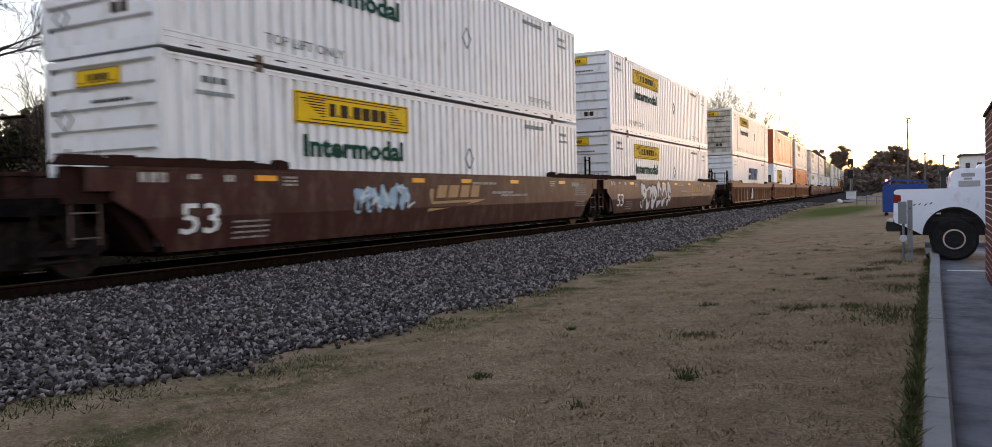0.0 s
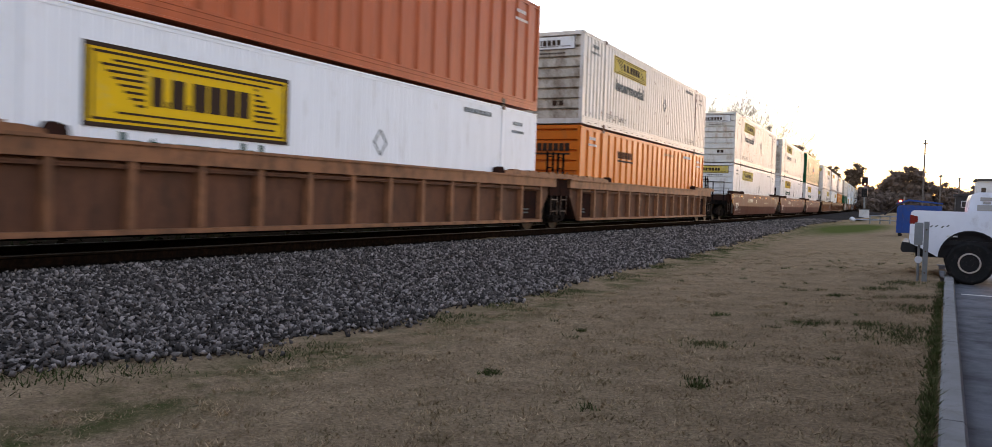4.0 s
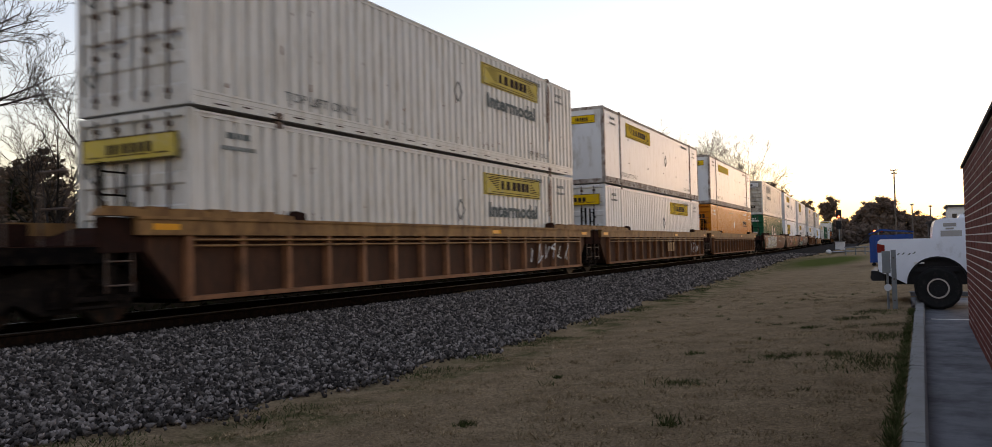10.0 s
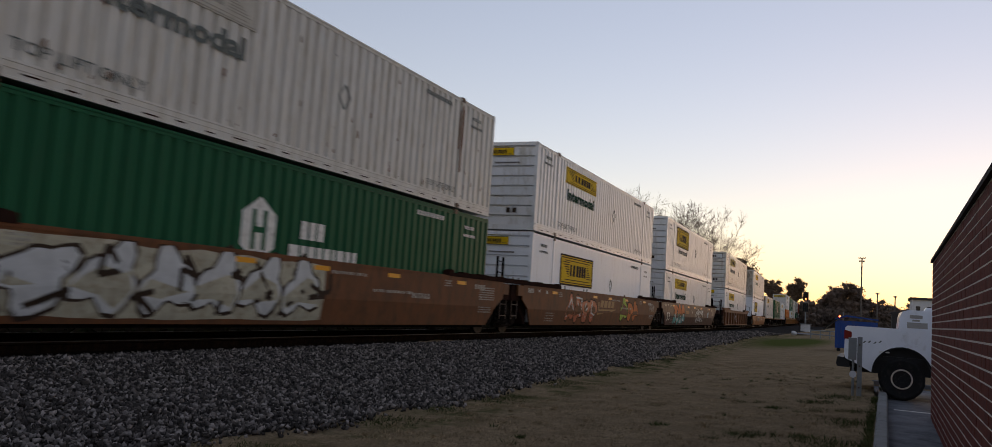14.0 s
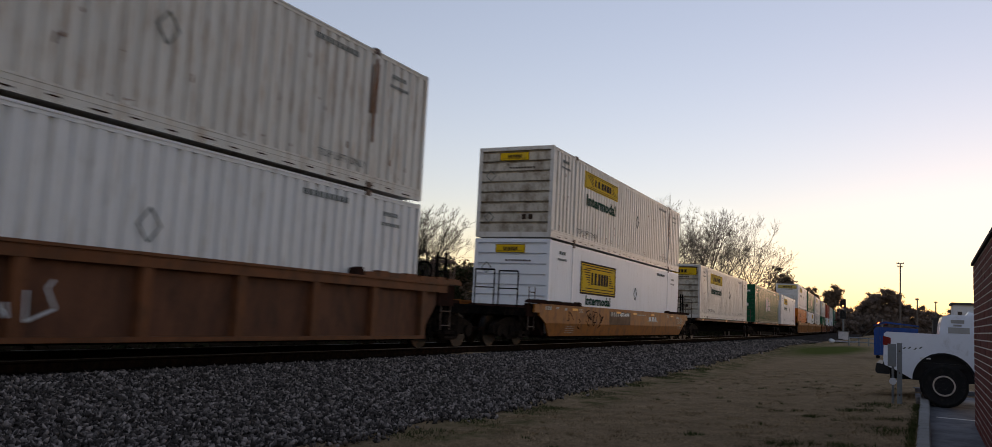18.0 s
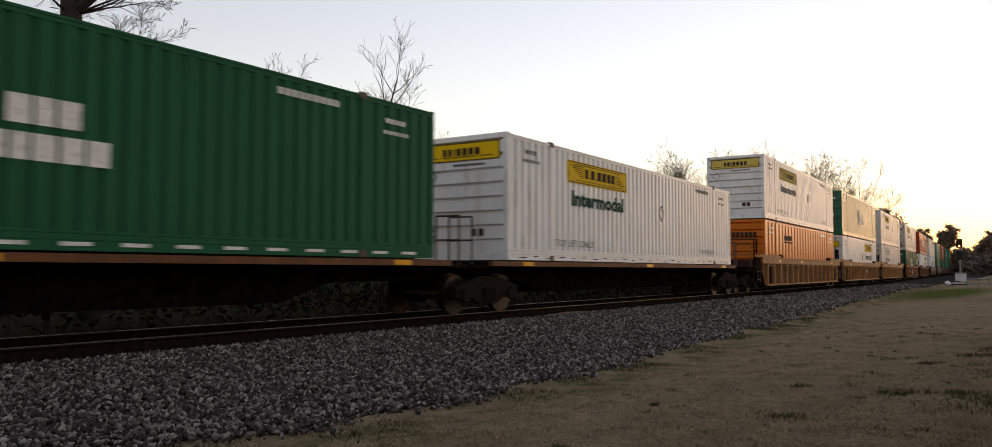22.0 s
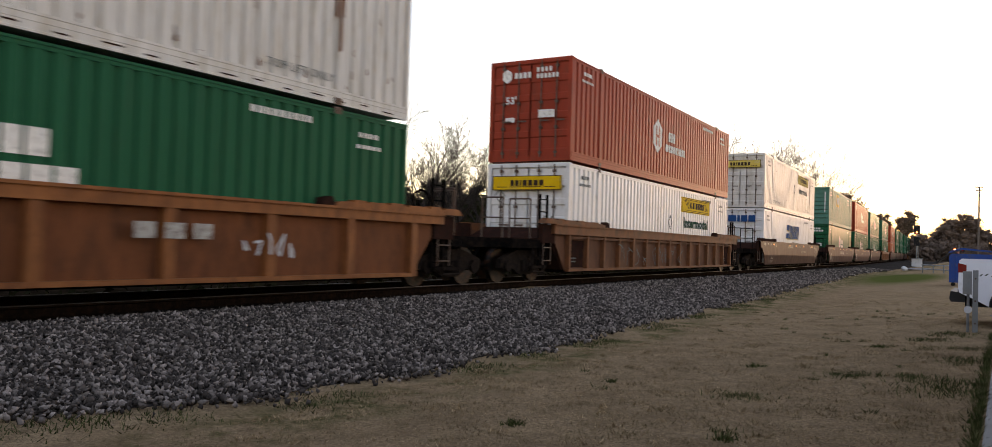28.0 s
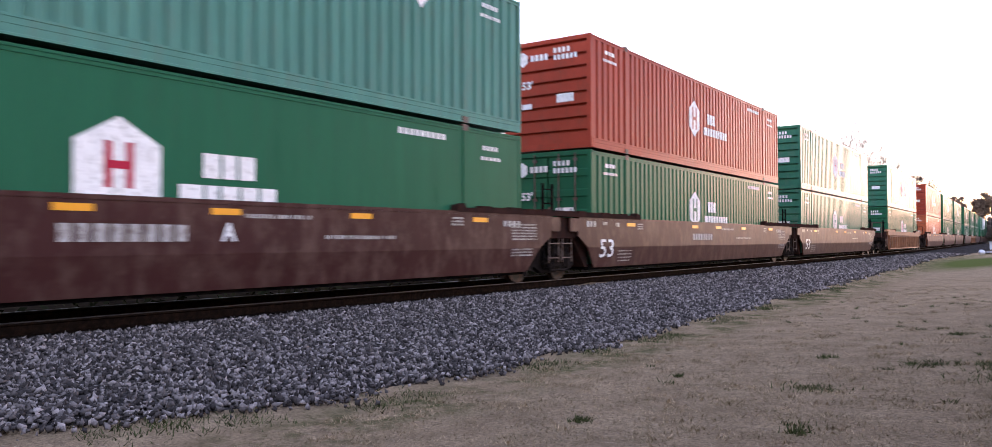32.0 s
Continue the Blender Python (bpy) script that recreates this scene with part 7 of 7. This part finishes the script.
    for q in ((0.62, 0.82, 0.69, 0.75), (0.58, 0.90, 0.52, 0.62), (0.66, 0.78, 0.64, 0.67)):
        b = Build().box(q[0], q[1], Y0 + 0.112, Y0 + 0.121, q[2], q[3])
        part("label_plate", b.mesh("label_plate", M_GHOSTDARK), c, "grey plain label")
    b = Build().prism([(0.86, 0.835), (0.9, 0.90), (0.99, 0.90), (1.03, 0.835)], "y", Y0 + 0.5, Y0 + 0.8)
    part("roof_vent", b.mesh("roof_vent", M_TRUCK), c)


def dumpster():
    t = thing("dumpster", "blue steel dumpster with sloped lid", "dumpster", pose(-1.46, 40.0, 0.06))
    b = Build().prism([(0.0, 0.12), (0.0, 1.30), (0.1, 1.36), (1.75, 1.36), (1.75, 0.12)], "y", 0, 1.9)
    part("body", b.mesh("body", M_DUMP), t)
    for i in range(4):
        b = Build().box(0.2 + 0.42 * i, 0.27 + 0.42 * i, -0.05, 0.0, 0.14, 1.3)
        part("rib", b.mesh("rib", M_DUMP), t)
    b = Build().prism([(-0.02, 1.37), (-0.02, 1.44), (0.45, 1.62), (1.78, 1.50), (1.78, 1.44), (0.45, 1.54)], "y", -0.03, 1.93)
    part("lid", b.mesh("lid", M_DUMP), t)
    b = Build().prism([(-0.52, 0.88), (-0.50, 0.93), (0.05, 1.46), (0.05, 1.38)], "y", -0.02, 1.92)
    part("hanging_lid", b.mesh("hanging_lid", M_BLACKTRIM), t, "dark lid hanging open")
    for x in (0.15, 1.5):
        b = Build().disc("y", (x, 0.03), 0.09, 0.3, 0.36, 10)
        part("castor", b.mesh("castor", M_BLACKTRIM), t)


def utility_post():
    t = thing("utility_post", "galvanised steel post with meter box in the turf", "utility post", pose(-0.19, 14.75, 0.08))
    b = Build()
    b.prism([(0, 0), (0.075, 0), (0.075, 0.06), (0.06, 0.06), (0.06, 0.012), (0.015, 0.012), (0.015, 0.06), (0, 0.06)], "z", -0.1, 0.98)
    part("post", b.mesh("post", M_GALV), t)
    b = Build().box(-0.135, -0.01, -0.05, 0.06, 0.60, 0.96)
    bx = part("meter_box", b.mesh("meter_box", M_GALV), t, "grey meter box")
    b = Build().box(-0.12, -0.025, -0.058, -0.05, 0.64, 0.92)
    part("box_cover", b.mesh("box_cover", M_GALV), bx)
    b = Build().disc("y", (-0.06, 0.36), 0.055, -0.03, 0.05, 14)
    part("meter_dial", b.mesh("meter_dial", M_PLASTER), t, "pale round meter")
    b = Build().tube((-0.06, 0.01, -0.1), (-0.06, 0.01, 0.62), 0.02, n=8)
    part("conduit", b.mesh("conduit", M_GALV), t)
    for z in (0.15, 0.5, 0.85):
        b = Build().disc("y", (0.037, z), 0.014, -0.012, 0.0, 8)
        part("bolt", b.mesh("bolt", M_FITTING), t)


def signal_mast():
    t = thing("railway_signal", "black railway signal mast with two heads beside the line", "railway signal", pose(-9.6, 140, -0.2))
    part("mast", Build().tube((0, 0, 0), (0, 0, 6.2), 0.11, n=10).mesh("mast", M_GALV), t)
    for z in (3.1, 4.9):
        h = part("signal_head", Build().box(-0.42, 0.42, -0.12, 0.25, z, z + 1.35).mesh("signal_head", M_BLACKTRIM), t, "black signal head")
        for k in range(3):
            part("lens", Build().disc("y", (0, z + 0.25 + 0.43 * k), 0.11, -0.16, -0.12, 12).mesh("lens", M_SIGNALRED if k == 0 and z > 4 else M_GLASS), h)
            part("hood", Build().ring("y", (0, z + 0.25 + 0.43 * k), 0.16, 0.03, -0.4, -0.12, 12).mesh("hood", M_BLACKTRIM), h)
    part("ladder", Build().tube((0.25, 0.2, 0), (0.25, 0.2, 5.8), 0.03, n=5).mesh("ladder", M_GALV), t)
    c = thing("signal_cabinet", "small pale signal cabinet beside the line", "cabinet", pose(-8.2, 120, -0.2))
    part("body", Build().box(-0.6, 0.6, 0, 1, 0, 1.1).mesh("body", M_PLASTER), c)
    part("roof", Build().box(-0.7, 0.7, -0.1, 1.1, 1.1, 1.2).mesh("roof", M_GALV), c)
    g = thing("crossing_signal", "level-crossing signal with red lamps", "crossing signal", pose(-3.4, 120, -0.1))
    part("mast", Build().tube((0, 0, 0), (0, 0, 3.0), 0.08, n=8).mesh("mast", M_GALV), g)
    for s in (-1, 1):
        part("lamp_board", Build().disc("y", (s * 0.42, 2.35), 0.3, 0.0, 0.05, 16).mesh("lamp_board", M_BLACKTRIM), g)
        part("lamp", Build().disc("y", (s * 0.42, 2.35), 0.15, -0.06, 0.0, 12).mesh("lamp", M_SIGNALRED if s < 0 else M_LAMP), g, "glowing red lamp" if s < 0 else "dark red lamp")
    part("cross_arm", Build().box(-0.6, 0.6, 0.05, 0.1, 2.3, 2.4).mesh("cross_arm", M_GALV), g)
    f = thing("guard_rail", "low bent grey pipe barrier beside the road", "barrier", pose(-4.6, 74, -0.12))
    for i in range(5):
        part("post", Build().tube((0.75 * i, 0.2 * (i % 2), 0), (0.75 * i, 0.2 * (i % 2), 0.75), 0.05, n=8).mesh("post", M_GALV), f)
    for z, q in ((0.7, 0), (0.4, 0.1)):
        part("pipe", Build().tube((-0.1, 0, z), (3.1, 0.2, z - q), 0.045, n=8).mesh("pipe", M_GALV), f)
    s = thing("white_sack", "small white bag lying by the ballast", "bag", pose(-6.6, 82, -0.08))
    me = bpy.data.meshes.new("sack")
    bm = bmesh.new()
    bmesh.ops.create_icosphere(bm, subdivisions=3, radius=0.27)
    for v in bm.verts:
        v.co *= 1 + 0.25 * noise.noise(v.co * 3)
        v.co.z = max(v.co.z * 0.8 + 0.2, 0)
    bm.to_mesh(me), bm.free()
    me.materials.append(M_PLASTER)
    part("sack", me, s)


def pole(x, y, top, arms, label):
    t = thing("utility_pole", label, "utility pole", pose(x, y, -0.2), "poles along the road")
    part("shaft", Build().tube((0, 0, 0), (0, 0, top), 0.16, 0.10, 10).mesh("shaft", M_POLE), t)
    for z, w in arms:
        a = part("cross_arm", Build().box(-w, w, -0.06, 0.06, z, z + 0.12).mesh("cross_arm", M_POLE), t)
        for s in (-0.9, -0.45, 0.45, 0.9):
            part("insulator", Build().disc("z", (s * w, 0), 0.05, z + 0.12, z + 0.28, 8).mesh("insulator", M_PLASTER), a)


def far_house(x, y, w, d, h, label, mat, windows):
    t = thing("building", label, "building", pose(x, y, -0.2))
    part("wall", Build().box(0, w, 0, d, 0, h).mesh("wall", mat), t)
    part("roof", Build().box(-0.3, w + 0.3, -0.3, d + 0.3, h, h + 0.35).mesh("roof", M_ROOF), t)
    for wx, wz in windows:
        o = part("window", Build().box(wx, wx + 0.8, -0.05, 0.02, wz, wz + 1.1).mesh("window", M_PLASTER), t)
        part("pane", Build().box(wx + 0.08, wx + 0.72, -0.07, -0.05, wz + 0.08, wz + 1.02).mesh("pane", M_GLASS), o)


def down_the_line():
    signal_mast()
    pole(-1.55, 150, 12.9, ((12.75, 0.55), (12.2, 0.45)), "tall weathered utility pole with two short cross arms")
    pole(0.95, 152, 7.2, ((6.9, 0.3),), "short weathered utility pole")
    pole(4.2, 175, 7.6, ((7.3, 0.3),), "short weathered utility pole")
    far_house(6.1, 150, 9.5, 9, 6.3, "pale two-storey building with flat roof", M_PLASTER, [(0.5 + 1.6 * i, z) for i in range(5) for z in (1.2, 4.2)])
    far_house(3.4, 158, 5, 8, 3.9, "low dark building with flat roof", M_ROOF, [(0.8, 2.0)])
    far_house(16, 170, 14, 10, 4.2, "long low pale building", M_PLASTER, [(0.8 + 2.2 * i, 1.4) for i in range(6)])
    b = Build()
    b.quad((-7.5, 90, 0.0 - 0.05), (120, 84, 0.13), (120, 96, 0.13), (-7.5, 101, -0.05))
    solid("road", b, M_ASPHALT, "grey road that crosses the line", "road", "structure")


def brush():
    """Low dark scrub along the far side of the track, added to darken the gap under the wagons."""
    r = random.Random(15)
    b = Build()
    for i in range(26000):
        y = r.uniform(-14, 125)
        d = abs(r.gauss(0, 1.3))
        x = track_x(y) - 6.3 - d + r.uniform(-0.4, 0.4)
        top = 1.5 + 0.8 * noise.noise(Vector((x * 0.4, y * 0.22, 4)))
        p = Vector((x, y, ground_z(x, y) + max(0.05, top * r.random() ** 0.6)))
        a, s = r.uniform(0, 6.28), r.uniform(0.05, 0.16)
        t = Vector((math.cos(a), math.sin(a), r.uniform(-0.8, 1.2))) * s
        w = t.cross(Vector((r.uniform(-1, 1), r.uniform(-1, 1), 0.5))).normalized() * s * 0.6
        b.quad(tuple(p - t), tuple(p - w), tuple(p + t), tuple(p + w))
    solid("scrub", b, M_NEEDLE, "low dark scrub added to darken the view under the train", "scrub", "stuff")


plant_trees()
brush()
pickup()
dumpster()
utility_post()
down_the_line()


pavement()
rails()
brick_wall()


motions()
